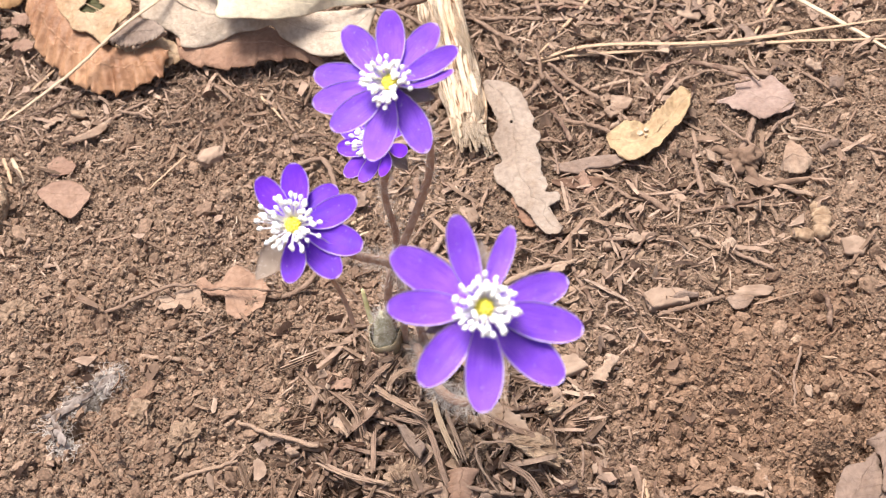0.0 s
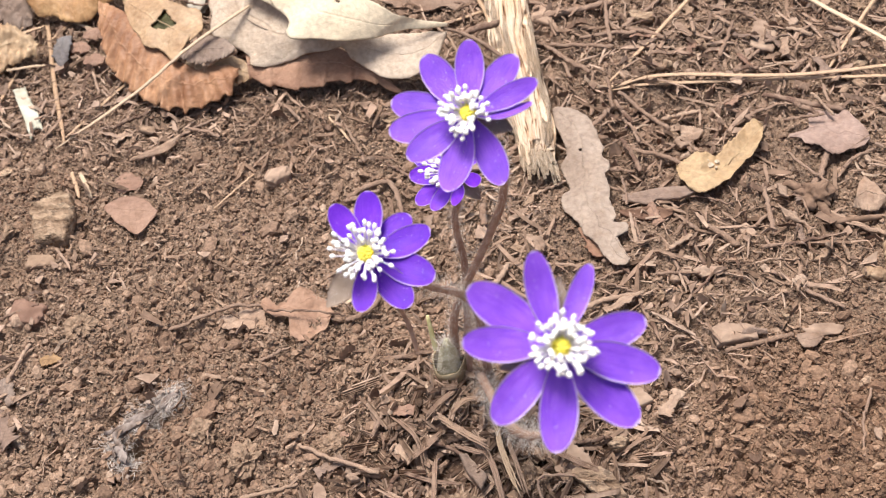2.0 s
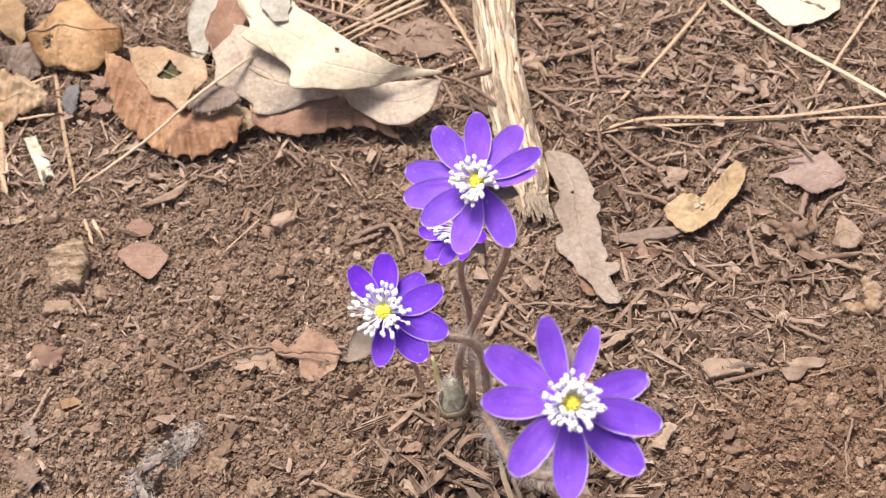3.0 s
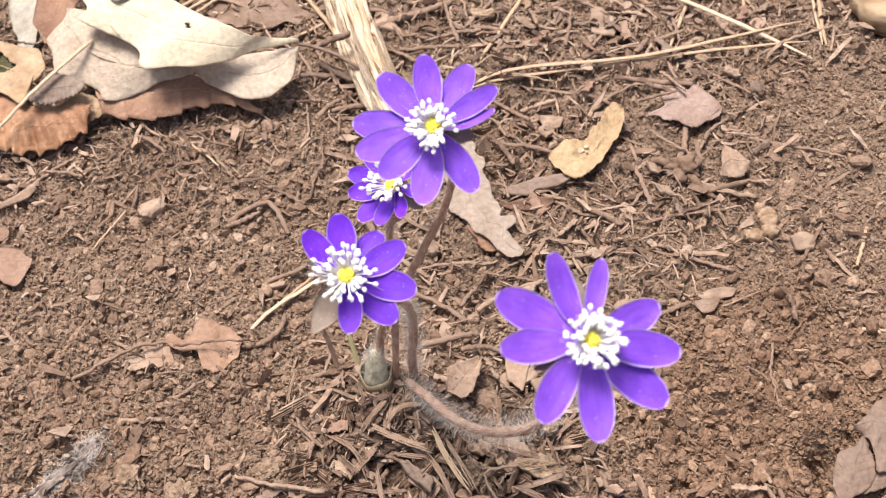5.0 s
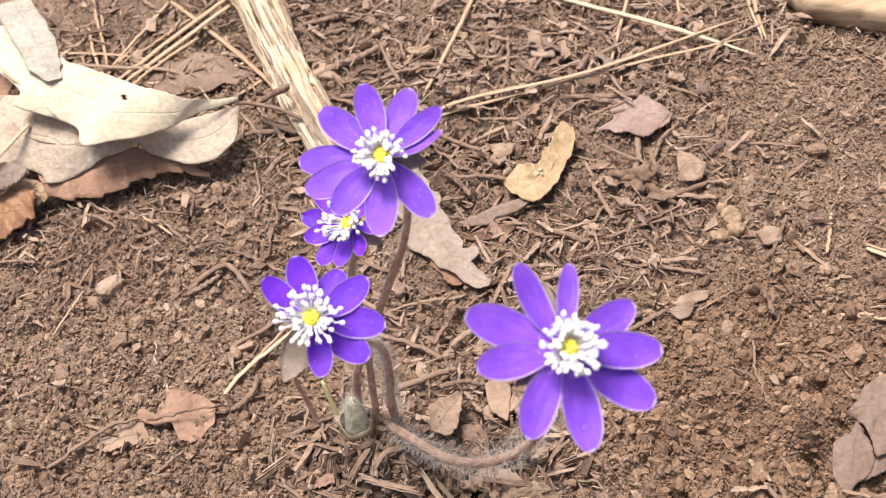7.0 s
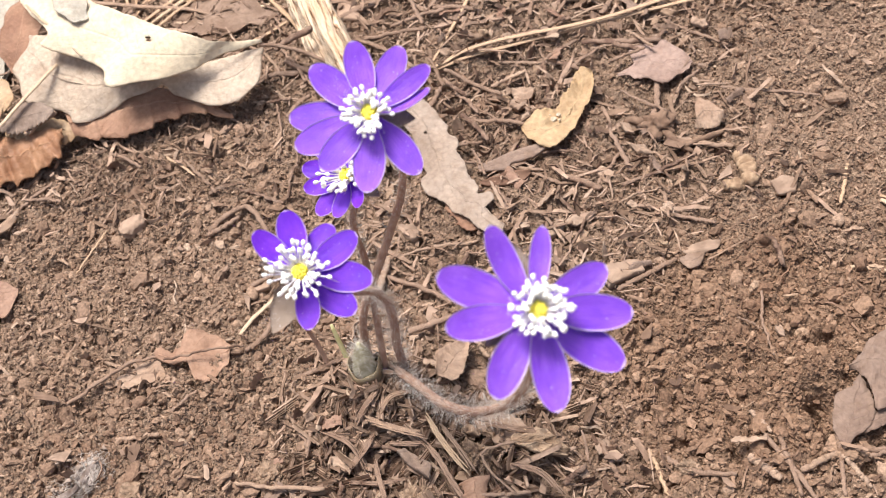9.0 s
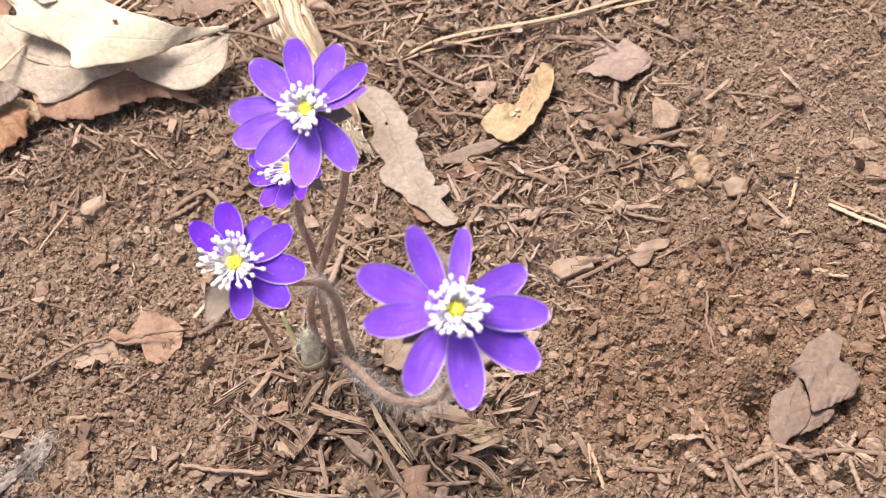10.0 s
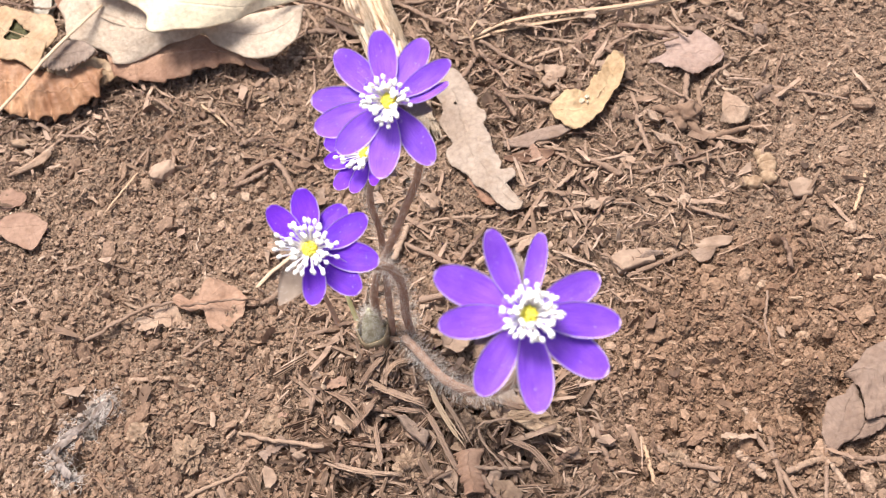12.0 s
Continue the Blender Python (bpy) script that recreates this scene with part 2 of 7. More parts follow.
def straw_material(name, light, dark, rough=0.55, dusty=0.0):
    """Dry needle or fibre, streaked along its length; dusty: how far dry soil clings to it."""
    m, n, l, b = node_mat(name, rough, 0.35)
    streak = noise_node(n, l, 6, 4, "UV", (3.0, 9.0, 1.0))
    o = n.new("ShaderNodeObjectInfo")
    c = ramp_node(n, l, streak.outputs[0], [(0.3, dark), (0.65, light)]).outputs[0]
    vary = ramp_node(n, l, o.outputs["Random"], [(0.0, (0.78, 0.74, 0.7, 1)), (1.0, (1.05, 1.05, 1.05, 1))])
    c = mix_node(n, l, 1.0, c, vary.outputs[0], "MULTIPLY")
    dust = noise_node(n, l, 420, 5)
    clings = ramp_node(n, l, dust.outputs[0], [(0.42, (0, 0, 0, 1)), (0.6, (1, 1, 1, 1))])
    l.new(mix_node(n, l, math_node(n, l, "MULTIPLY", clings.outputs[0], dusty), c, lin(150, 123, 104)), b.inputs["Base Color"])
    bump_node(n, l, b, math_node(n, l, "ADD", streak.outputs[0], math_node(n, l, "MULTIPLY", dust.outputs[0], 2.0 * dusty)), 0.5, 0.0003)
    return m


def wood_material(name, light, dark, groove, split=False):
    """Weathered wood; grain runs along v of the uvs."""
    m, n, l, b = node_mat(name, 0.8, 0.25)
    grain = noise_node(n, l, 3.0, 6, "UV", (20.0, 1.0, 1.0) if split else (26.0, 1.6, 1.0))
    fine = noise_node(n, l, 5.0, 5, "UV", (60.0, 5.0, 1.0))
    blot = noise_node(n, l, 90, 4)
    c = ramp_node(n, l, grain.outputs[0], [(0.36, lin(104, 78, 54)), (0.395, groove), (0.44, dark), (0.53, light)] if split else [(0.29, lin(98, 76, 56)), (0.36, groove), (0.45, dark), (0.57, light)]).outputs[0]
    f = ramp_node(n, l, fine.outputs[0], [(0.3, (0.76, 0.7, 0.64, 1)), (0.6, (1.06, 1.05, 1.04, 1))])
    c = mix_node(n, l, 1.0, c, f.outputs[0], "MULTIPLY")
    t = ramp_node(n, l, blot.outputs[0], [(0.45, (1, 1, 1, 1)), (0.75, (0.84, 0.74, 0.64, 1))])
    l.new(mix_node(n, l, 1.0, c, t.outputs[0], "MULTIPLY"), b.inputs["Base Color"])
    bump_node(n, l, b, math_node(n, l, "ADD", grain.outputs[0], math_node(n, l, "MULTIPLY", fine.outputs[0], 0.5)), 0.9, 0.0012)
    return m


def petal_material(name, body, deep, edge):
    m, n, l, b = node_mat(name, 0.42, 0.4)
    tc, sp = n.new("ShaderNodeTexCoord"), n.new("ShaderNodeSeparateXYZ")
    l.new(tc.outputs["UV"], sp.inputs[0])
    streak = noise_node(n, l, 3.0, 5, "UV", (1.1, 20.0, 1.0))
    o = n.new("ShaderNodeObjectInfo")
    c = ramp_node(n, l, streak.outputs[0], [(0.36, deep), (0.62, body)]).outputs[0]
    cloud = noise_node(n, l, 260, 3)
    c = mix_node(n, l, 1.0, c, ramp_node(n, l, cloud.outputs[0], [(0.34, (0.8, 0.7, 0.9, 1)), (0.68, (1.18, 1.26, 1.06, 1))]).outputs[0], "MULTIPLY")
    vary = ramp_node(n, l, o.outputs["Random"], [(0.0, (0.85, 0.8, 0.92, 1)), (1.0, (1.1, 1.12, 1.04, 1))])
    c = mix_node(n, l, 1.0, c, vary.outputs[0], "MULTIPLY")
    speck = noise_node(n, l, 1900, 2)
    dots = ramp_node(n, l, speck.outputs[0], [(0.69, (0, 0, 0, 1)), (0.74, (1, 1, 1, 1))])
    c = mix_node(n, l, math_node(n, l, "MULTIPLY", dots.outputs[0], 0.5), c, edge)
    rim = ramp_node(n, l, math_node(n, l, "ABSOLUTE", math_node(n, l, "SUBTRACT", sp.outputs[1], 0.5)), [(0.456, (0, 0, 0, 1)), (0.474, (1, 1, 1, 1))])
    tip = ramp_node(n, l, sp.outputs[0], [(0.972, (0, 0, 0, 1)), (0.985, (1, 1, 1, 1))])
    margin = math_node(n, l, "MAXIMUM", rim.outputs[0], tip.outputs[0])
    c = mix_node(n, l, math_node(n, l, "MULTIPLY", margin, 0.95), c, edge)
    l.new(c, b.inputs["Base Color"])
    bump_node(n, l, b, math_node(n, l, "ADD", streak.outputs[0], math_node(n, l, "MULTIPLY", cloud.outputs[0], 0.6)), 0.32, 0.0004)
    tr, mx = n.new("ShaderNodeBsdfTranslucent"), n.new("ShaderNodeMixShader")
    l.new(c, tr.inputs[0])
    mx.inputs[0].default_value = 0.34
    l.new(b.outputs[0], mx.inputs[1])
    l.new(tr.outputs[0], mx.inputs[2])
    l.new(mx.outputs[0], n["Material Output"].inputs[0])
    return m


def plain_material(name, a, c, scale=900, rough=0.6, bump=0.3, glow=0.0):
    m, n, l, b = node_mat(name, rough, 0.3)
    tx = noise_node(n, l, scale, 4)
    col = ramp_node(n, l, tx.outputs[0], [(0.35, a), (0.65, c)])
    l.new(col.outputs[0], b.inputs["Base Color"])
    bump_node(n, l, b, tx.outputs[0], bump, 0.0003)
    if glow:
        tr, mx = n.new("ShaderNodeBsdfTranslucent"), n.new("ShaderNodeMixShader")
        l.new(col.outputs[0], tr.inputs[0])
        mx.inputs[0].default_value = glow
        l.new(b.outputs[0], mx.inputs[1])
        l.new(tr.outputs[0], mx.inputs[2])
        l.new(mx.outputs[0], n["Material Output"].inputs[0])
    return m


SOIL = soil_material()
CRUMB = island_material("crumbs", [(0.0, lin(123, 100, 84)), (0.3, lin(142, 116, 98)), (0.8, lin(158, 132, 112)), (0.97, lin(169, 143, 123)), (1.0, lin(183, 160, 139))], 1600, 0.95, 0.0005)
CHIPS = island_material("chips", [(0.0, lin(112, 90, 75)), (0.3, lin(136, 112, 95)), (0.75, lin(154, 129, 111)), (1.0, lin(180, 156, 137))], 700)
FIBRE = island_material("fibres", [(0.0, lin(112, 88, 74)), (0.4, lin(146, 120, 103)), (0.85, lin(172, 146, 127)), (1.0, lin(196, 172, 150))], 500)
SCRAP = island_material("scraps", [(0.0, lin(122, 100, 85)), (0.4, lin(152, 127, 110)), (0.9, lin(168, 143, 125)), (1.0, lin(182, 158, 139))], 300)
LITTER = island_material("litter", [(0.0, lin(96, 76, 62)), (0.3, lin(136, 112, 95)), (0.75, lin(162, 136, 118)), (0.98, lin(178, 153, 134)), (1.0, lin(192, 168, 146))], 500)
PETAL = petal_material("petal_violet", lin(176, 112, 248), lin(144, 76, 236), lin(232, 208, 252))
PETAL_DEEP = petal_material("petal_deep_violet", lin(152, 70, 242), lin(118, 38, 226), lin(228, 198, 252))
ANTHER = plain_material("anther_white", lin(252, 246, 236, 0.95), lin(255, 252, 244, 0.95), 1200, 0.6, 0.2)
FILAMENT = plain_material("filament", lin(238, 230, 244), lin(248, 244, 250), 900, 0.5, 0.2)
PISTIL = plain_material("pistil_yellow", lin(240, 220, 50, 0.95), lin(254, 246, 120, 0.95), 1400, 0.6, 0.3)
STEM = plain_material("stem_brown", lin(172, 134, 114), lin(206, 172, 150), 350, 0.65, 0.3, 0.1)
BRACT = plain_material("bract_grey", lin(146, 126, 110), lin(172, 152, 136), 400, 0.75, 0.4, 0.15)
HAIR = plain_material("hair_silver", lin(236, 222, 208), lin(252, 246, 238), 500, 0.6, 0.0, 0.4)
BUD = plain_material("bud_greygreen", lin(160, 150, 122), lin(204, 196, 170), 700, 0.8, 0.9)
SHEATH = plain_material("sheath_olive", lin(132, 112, 86), lin(166, 148, 118), 300, 0.6, 0.4)
SPOT = plain_material("spot_white", lin(176, 156, 130), lin(206, 190, 168), 900, 0.8, 0.5)
SPROUT = plain_material("sprout_green", lin(194, 182, 122), lin(216, 206, 156), 400, 0.6, 0.2, 0.15)
CREAM = leaf_material("leaf_cream", lin(240, 224, 198), lin(230, 208, 176), lin(214, 190, 154), 0.6, 16, 0.12, 0.15, 0.08, 0.3, 0.25)
BEIGE = leaf_material("leaf_beige", lin(216, 196, 176), lin(194, 171, 149), lin(160, 134, 110), 0.75, 18, 0.25, 0.15, 0.4, 0.2, 0.8)
BROWN = leaf_material("leaf_brown", lin(186, 146, 120), lin(156, 116, 94), lin(206, 168, 142), 0.7, 18, 0.5)
RUST = leaf_material("leaf_rust", lin(212, 164, 126), lin(146, 98, 70), lin(226, 186, 152), 0.5, 26, 0.22, 0.15, 0.3, 0.17)
OCHRE = leaf_material("leaf_ochre", lin(210, 168, 120), lin(178, 129, 86), lin(226, 188, 136), 0.5, 10, 0.2, 0.2, 0.3, 0.12)
TANL = leaf_material("leaf_pale_tan", lin(208, 178, 144), lin(184, 149, 114), lin(222, 198, 160), 0.5, 10, 0.2)
TAN = leaf_material("leaf_tan", lin(198, 168, 130), lin(168, 132, 94), lin(214, 190, 154), 0.6, 12, 0.3)
TANY = leaf_material("leaf_yellowish_tan", lin(202, 172, 134), lin(178, 144, 106), lin(226, 204, 164), 0.6, 12, 0.3, 0.15, 0.3, 0.2)
GREY = leaf_material("leaf_grey", lin(182, 162, 146), lin(160, 139, 123), lin(150, 128, 110), 0.8, 14, 0.15)
PINKGREY = leaf_material("leaf_pinkgrey", lin(175, 148, 135), lin(156, 129, 116), lin(148, 118, 104), 0.8, 10, 0.15)
PINKTAN = leaf_material("leaf_pinktan", lin(186, 150, 126), lin(164, 128, 106), lin(146, 108, 88), 0.75, 8, 0.2)
GREYTAN = leaf_material("leaf_greytan", lin(196, 168, 146), lin(176, 146, 124), lin(160, 132, 110), 0.75, 10, 0.2)
GREYD = leaf_material("leaf_greybrown", lin(166, 146, 132), lin(142, 120, 106), lin(136, 114, 98), 0.8, 14, 0.15)
GREYPINK = leaf_material("leaf_greypink", lin(160, 136, 121), lin(138, 113, 98), lin(168, 144, 130), 0.8, 10, 0.06, patchy=0.18)
BLUEGREY = leaf_material("leaf_bluegrey", lin(138, 132, 130), lin(116, 108, 106), lin(150, 142, 138), 0.6, 8, 0.2)
BROWNG = leaf_material("leaf_dull_brown", lin(164, 138, 120), lin(136, 110, 93), lin(132, 106, 88), 0.85, 10, 0.15)
GREEN = leaf_material("leaf_green", lin(96, 92, 50), lin(74, 70, 36), lin(110, 104, 64), 0.6, 10, 0.2)
PINK = leaf_material("leaf_pinkbrown", lin(170, 136, 116), lin(152, 118, 100), lin(146, 108, 88), 0.75, 8, 0.15)
WHITE = leaf_material("leaf_white", lin(208, 198, 182), lin(188, 177, 162), lin(198, 192, 179), 0.65, 10, 0.3)
STRAW = straw_material("straw", lin(204, 173, 140), lin(168, 132, 104))
STRAW_PALE = straw_material("straw_pale", lin(218, 193, 163), lin(188, 156, 126))
TWIG = straw_material("twig", lin(158, 130, 110), lin(118, 92, 76), 0.85, 0.8)
TWIG_PALE = straw_material("twig_pale", lin(188, 160, 136), lin(146, 118, 98), 0.85, 0.8)
DARKTWIG = straw_material("twig_dark", lin(120, 92, 76), lin(88, 66, 54), 0.85, 0.8)
LOGWOOD = wood_material("weathered_wood", lin(246, 224, 198), lin(232, 202, 170), lin(182, 142, 112), True)
BARKP = plain_material("bark_plain", lin(138, 113, 95), lin(168, 142, 121), 260, 0.9, 0.7)
def layered_bark():
    m, n, l, b = node_mat("bark_layered", 0.92, 0.15)
    layer, grit = noise_node(n, l, 1.0, 5, "Object", (130, 560, 420)), noise_node(n, l, 900, 4)
    tone = ramp_node(n, l, layer.outputs[0], [(0.32, lin(108, 86, 69)), (0.44, lin(152, 126, 104)), (0.64, lin(188, 161, 135))])
    fine = ramp_node(n, l, grit.outputs[0], [(0.3, (0.8, 0.78, 0.76, 1)), (0.7, (1.1, 1.1, 1.08, 1))])
    l.new(mix_node(n, l, 1.0, tone.outputs[0], fine.outputs[0], "MULTIPLY"), b.inputs["Base Color"])
    bump_node(n, l, b, math_node(n, l, "ADD", layer.outputs[0], math_node(n, l, "MULTIPLY", grit.outputs[0], 0.3)), 1.0, 0.003)
    return m


BARKL = layered_bark()
DARKSTONE = plain_material("stone_red", lin(120, 90, 74), lin(148, 116, 98), 260, 0.85, 0.5)
STONE = plain_material("stone", lin(152, 124, 104), lin(176, 148, 126), 300, 0.9, 0.6)
CLOD = plain_material("clod", lin(132, 107, 87), lin(160, 133, 110), 350, 0.95, 0.8)
CLODSOIL = plain_material("clod_soil", lin(114, 92, 74), lin(160, 133, 110), 900, 0.95, 1.0)
MOULD = plain_material("mould_grey", lin(136, 114, 98), lin(170, 150, 134), 500, 0.9, 0.6)
FELT = plain_material("mould_felt", lin(104, 86, 75), lin(164, 149, 139), 420, 0.95, 1.6)
WEB = plain_material("mould_white", lin(186, 171, 159), lin(222, 209, 198), 500, 0.9, 0.2, 0.3)
DARK = plain_material("dark_bark", lin(92, 66, 52), lin(124, 94, 76), 400, 0.9, 0.6)

# ---- ground ----
def ground():
    def axis(marks, step, wide):
        """Fine steps between the middle marks, wider ones outside them, then out to the horizon."""
        a, b, c, d = marks
        inner = np.concatenate([np.arange(a, b, wide), np.arange(b, c, step), np.arange(c, d, wide)])
        far = np.cumsum(wide * 1.6 ** np.arange(1, 27))
        return np.concatenate([(a - far)[::-1], inner, d + far])
    xs, ys = axis((-128, -94, 112, 148), 0.36, 0.66), axis((-74, -66, 62, 138), 0.36, 0.66)
    X, Y = np.meshgrid(xs, ys, indexing="ij")
    Z = ground_z(X, Y, True)
    nx, ny = X.shape
    me = bpy.data.meshes.new("ground")
    me.vertices.add(nx * ny)
    me.vertices.foreach_set("co", (np.stack([X, Y, Z], -1) * MM).ravel())
    i = np.arange(nx * ny).reshape(nx, ny)
    quads = np.stack([i[:-1, :-1], i[1:, :-1], i[1:, 1:], i[:-1, 1:]], -1).reshape(-1, 4)
    me.loops.add(quads.size)
    me.loops.foreach_set("vertex_index", quads.ravel())
    me.polygons.add(len(quads))
    me.polygons.foreach_set("loop_start", np.arange(0, quads.size, 4))
    me.polygons.foreach_set("use_smooth", np.ones(len(quads), bool))
    me.update(calc_edges=True)
    me.materials.append(SOIL)
    tagged(new("ground", me), "dry crumbly brown soil of a woodland floor", "ground", kind="structure")


ground()


def scattered(name, shapes, places, turns, sizes, material, label, category, smooth=False, thin=None):
    """Many small solid pieces joined into one object. shapes: (verts, tris) variants, or lines with offsets to be scaled by thin; turns: rotation matrices."""
    pick = rng.integers(0, len(shapes), len(places))
    vs, fs, off = [], [], 0
    for k, (v, f) in enumerate(shapes):
        sel = np.nonzero(pick == k)[0]
        local = v[None] if thin is None else v[0][None] + v[1][None] * thin[sel][:, None, None]
        v = v if thin is None else v[0]
        w = np.einsum("nij,nvj->nvi", turns[sel], local * sizes[sel][:, None, :]) + places[sel][:, None, :]
        vs.append(w.reshape(-1, 3))
        fs.append((f[None] + (np.arange(len(sel)) * len(v))[:, None, None]).reshape(-1, 3) + off)
        off += len(sel) * len(v)
    V, T = np.concatenate(vs) * MM, np.concatenate(fs)
    me = bpy.data.meshes.new(name)
    me.vertices.add(len(V))
    me.vertices.foreach_set("co", V.ravel())
    me.loops.add(T.size)
    me.loops.foreach_set("vertex_index", T.ravel())
    me.polygons.add(len(T))
    me.polygons.foreach_set("loop_start", np.arange(0, T.size, 3))
    me.polygons.foreach_set("use_smooth", np.full(len(T), smooth))
    me.update(calc_edges=True)
    me.materials.append(material)
    return tagged(new(name, me), label, category, kind="stuff")


def turn_matrices(n, tilt):
    """Random turns about z, tilted by up to tilt radians."""
    a, b, c = rng.uniform(0, 2 * math.pi, n), rng.normal(0, tilt, n), rng.normal(0, tilt, n)
    def rot(i, j, t):
        m = np.zeros((n, 3, 3))
        m[:, range(3), range(3)] = 1
        m[:, i, i], m[:, j, j], m[:, i, j], m[:, j, i] = np.cos(t), np.cos(t), -np.sin(t), np.sin(t)
        return m
    return rot(0, 1, a) @ rot(1, 2, b) @ rot(0, 2, c)


def lump_shape(seed, level=1, rough=0.25):
    bm = bmesh.new()
    bmesh.ops.create_icosphere(bm, subdivisions=level, radius=1.0)
    r = np.random.default_rng(seed)
    v = np.array([p.co[:] for p in bm.verts])
    f = np.array([[q.index for q in p.verts] for p in bm.faces])
    bm.free()
    return v * (1 + rough * r.uniform(-1, 1, (len(v), 1))), f


def grain_shape(seed):
    """A small angular grain with eight faces."""
    r = np.random.default_rng(seed + 500)
    v = np.array([(1, 0, 0), (0, 1, 0), (-1, 0, 0), (0, -1, 0), (0, 0, 1), (0, 0, -1)], float) * r.uniform(0.85, 1.25, (6, 1)) + r.normal(0, 0.16, (6, 3))
    return v, np.array([(a, (a + 1) % 4, 4) for a in range(4)] + [((a + 1) % 4, a, 5) for a in range(4)])


def splinter_shape(seed):
    """A bent, ragged shred, one unit long."""
    r = np.random.default_rng(seed)
    k, sides = 5, 4
    bend = np.cumsum(r.normal(0, 0.16, (k, 2)), 0)
    path = np.stack([np.linspace(-0.5, 0.5, k), bend[:, 0] - bend[:, 0].mean(), 0.8 * (bend[:, 1] - bend[:, 1].mean())], 1)
    width = np.interp(np.linspace(0, 1, k), [0, 0.15, 0.8, 1], [0.6, 1, 0.9, 0.5]) * r.uniform(0.8, 1.15, k) * 0.5
    verts = []
    for q, (p, w) in enumerate(zip(path, width)):
        for m in range(sides):
            a = 2 * math.pi * (m + 0.5) / sides
            verts.append((p[0] + 0.06 * r.normal(), p[1] + w * math.cos(a) * r.uniform(0.8, 1.2), p[2] + w * math.sin(a) * r.uniform(0.7, 1.2)))
    tris = []
    for q in range(k - 1):
        for m in range(sides):
            a, b = q * sides + m, q * sides + (m + 1) % sides
            tris += [(a, b, b + sides), (a, b + sides, a + sides)]
    for m in range(1, sides - 1):
        tris += [(0, m + 1, m), ((k - 1) * sides, (k - 1) * sides + m, (k - 1) * sides + m + 1)]
    return np.array(verts), np.array(tris)


def shred_shape(seed):
    """A torn strip of bark, one unit long: four fibres side by side, their ends uneven."""
    r = np.random.default_rng(seed + 700)
    verts, tris = [], []
    bend = r.normal(0, 0.05, 2)
    for lane in (-0.36, -0.12, 0.12, 0.36):
        a, b = -0.5 + abs(r.normal(0, 0.1)), 0.5 - abs(r.normal(0, 0.1))
        drift, lift, half = r.normal(0, 0.05, 2), r.normal(0, 0.07), r.uniform(0.15, 0.21)
        n = len(verts)
        for q, t in enumerate((a, 0.5 * (a + b) + r.normal(0, 0.06), b)):
            w = half * (0.8, 1.0, 0.7)[q]
            y, z = lane + drift[0] * t + bend[0] * (1 - 4 * t * t), lift + bend[1] * 4 * (0.25 - t * t)
            verts += [(t, y - w, z - 0.3), (t, y + w, z - 0.3), (t, y + 0.3 * w * r.normal(), z + 0.3)]
        for q in range(2):
            for m in range(3):
                i, j = n + q * 3 + m, n + q * 3 + (m + 1) % 3
                tris += [(i, j, j + 3), (i, j + 3, i + 3)]
        tris += [(n, n + 2, n + 1), (n + 6, n + 7, n + 8)]
    return np.array(verts), np.array(tris)


def fibre_shape(seed):
    """A thin curly fibre one unit long: the line it follows and the offsets of its skin."""
    r = np.random.default_rng(seed + 300)
    k, sides = 9, 3
    turn = np.cumsum(r.normal(0, 0.38, k)) + r.normal(0, 0.2)
    line = np.cumsum(np.stack([np.cos(turn), np.sin(turn), np.zeros(k)], 1) / k, 0)
    line = line - line.mean(0)
    line[:, 2] = np.sin(np.linspace(0, 5, k) + seed) * 0.6
    centre, skin, tris = [], [], []
    for q in range(k):
        w = 0.5 if q in (0, k - 1) else 1.0
        for m in range(sides):
            a = 2 * math.pi * m / sides
            centre.append(line[q])
            skin.append((-w * math.sin(turn[q]) * math.cos(a), w * math.cos(turn[q]) * math.cos(a), w * math.sin(a) * 0.8))
    for q in range(k - 1):
        for m in range(sides):
            a, b = q * sides + m, q * sides + (m + 1) % sides
            tris += [(a, b, b + sides), (a, b + sides, a + sides)]
    tris += [(0, 2, 1), ((k - 1) * sides, (k - 1) * sides + 1, (k - 1) * sides + 2)]
    skin = np.array(skin)
    skin[:, 2] *= 0.33 / 0.02
    return (np.array(centre), skin), np.array(tris)


def litter_amount(x, y):
    """Share of woody litter, 0 to 1, over the plan."""
    right = 1 / (1 + np.exp(-(x + 0.35 * y - 22) / 7)) * 1 / (1 + np.exp(-(y + 12) / 7))
    bare = np.exp(-(((x - 100) / 34) ** 2 + ((y + 14) / 24) ** 2)) + 0.8 * np.exp(-(((x - 45) / 16) ** 2 + ((y - 112) / 16) ** 2)) + 1.35 * np.exp(-(((x - 124) / 27) ** 2 + ((y - 26) / 40) ** 2))
    foot = 1.9 * np.exp(-(((x - 13) / 26) ** 2 + ((y + 42) / 24) ** 2)) + 0.45 * np.exp(-(((x - 98) / 14) ** 2 + ((y + 64) / 8) ** 2))
    back = 1 / (1 + np.exp(-(y - 62) / 5)) * 1 / (1 + np.exp((x + 5) / 10))
    return np.clip(np.maximum(np.maximum(right, foot), back) - 0.75 * bare - 0.9 * trodden(x, y), 0.04, 1)


def under_leaf(x, y):
    """Places that large leaves cover, where no litter stands up."""
    hit = np.zeros(np.shape(x), bool)
    for a, b, r in ((27, 57, 7), (29, 47, 8), (30, 37, 9), (33, 27, 9), (36, 18, 6), (57, 39, 8), (65, 44, 7), (82, 51, 11), (90, 30, 6), (-29, 3, 8), (-74, 35, 8), (96, -46, 12)):
        hit |= (x - a) ** 2 + (y - b) ** 2 < r * r
    return hit


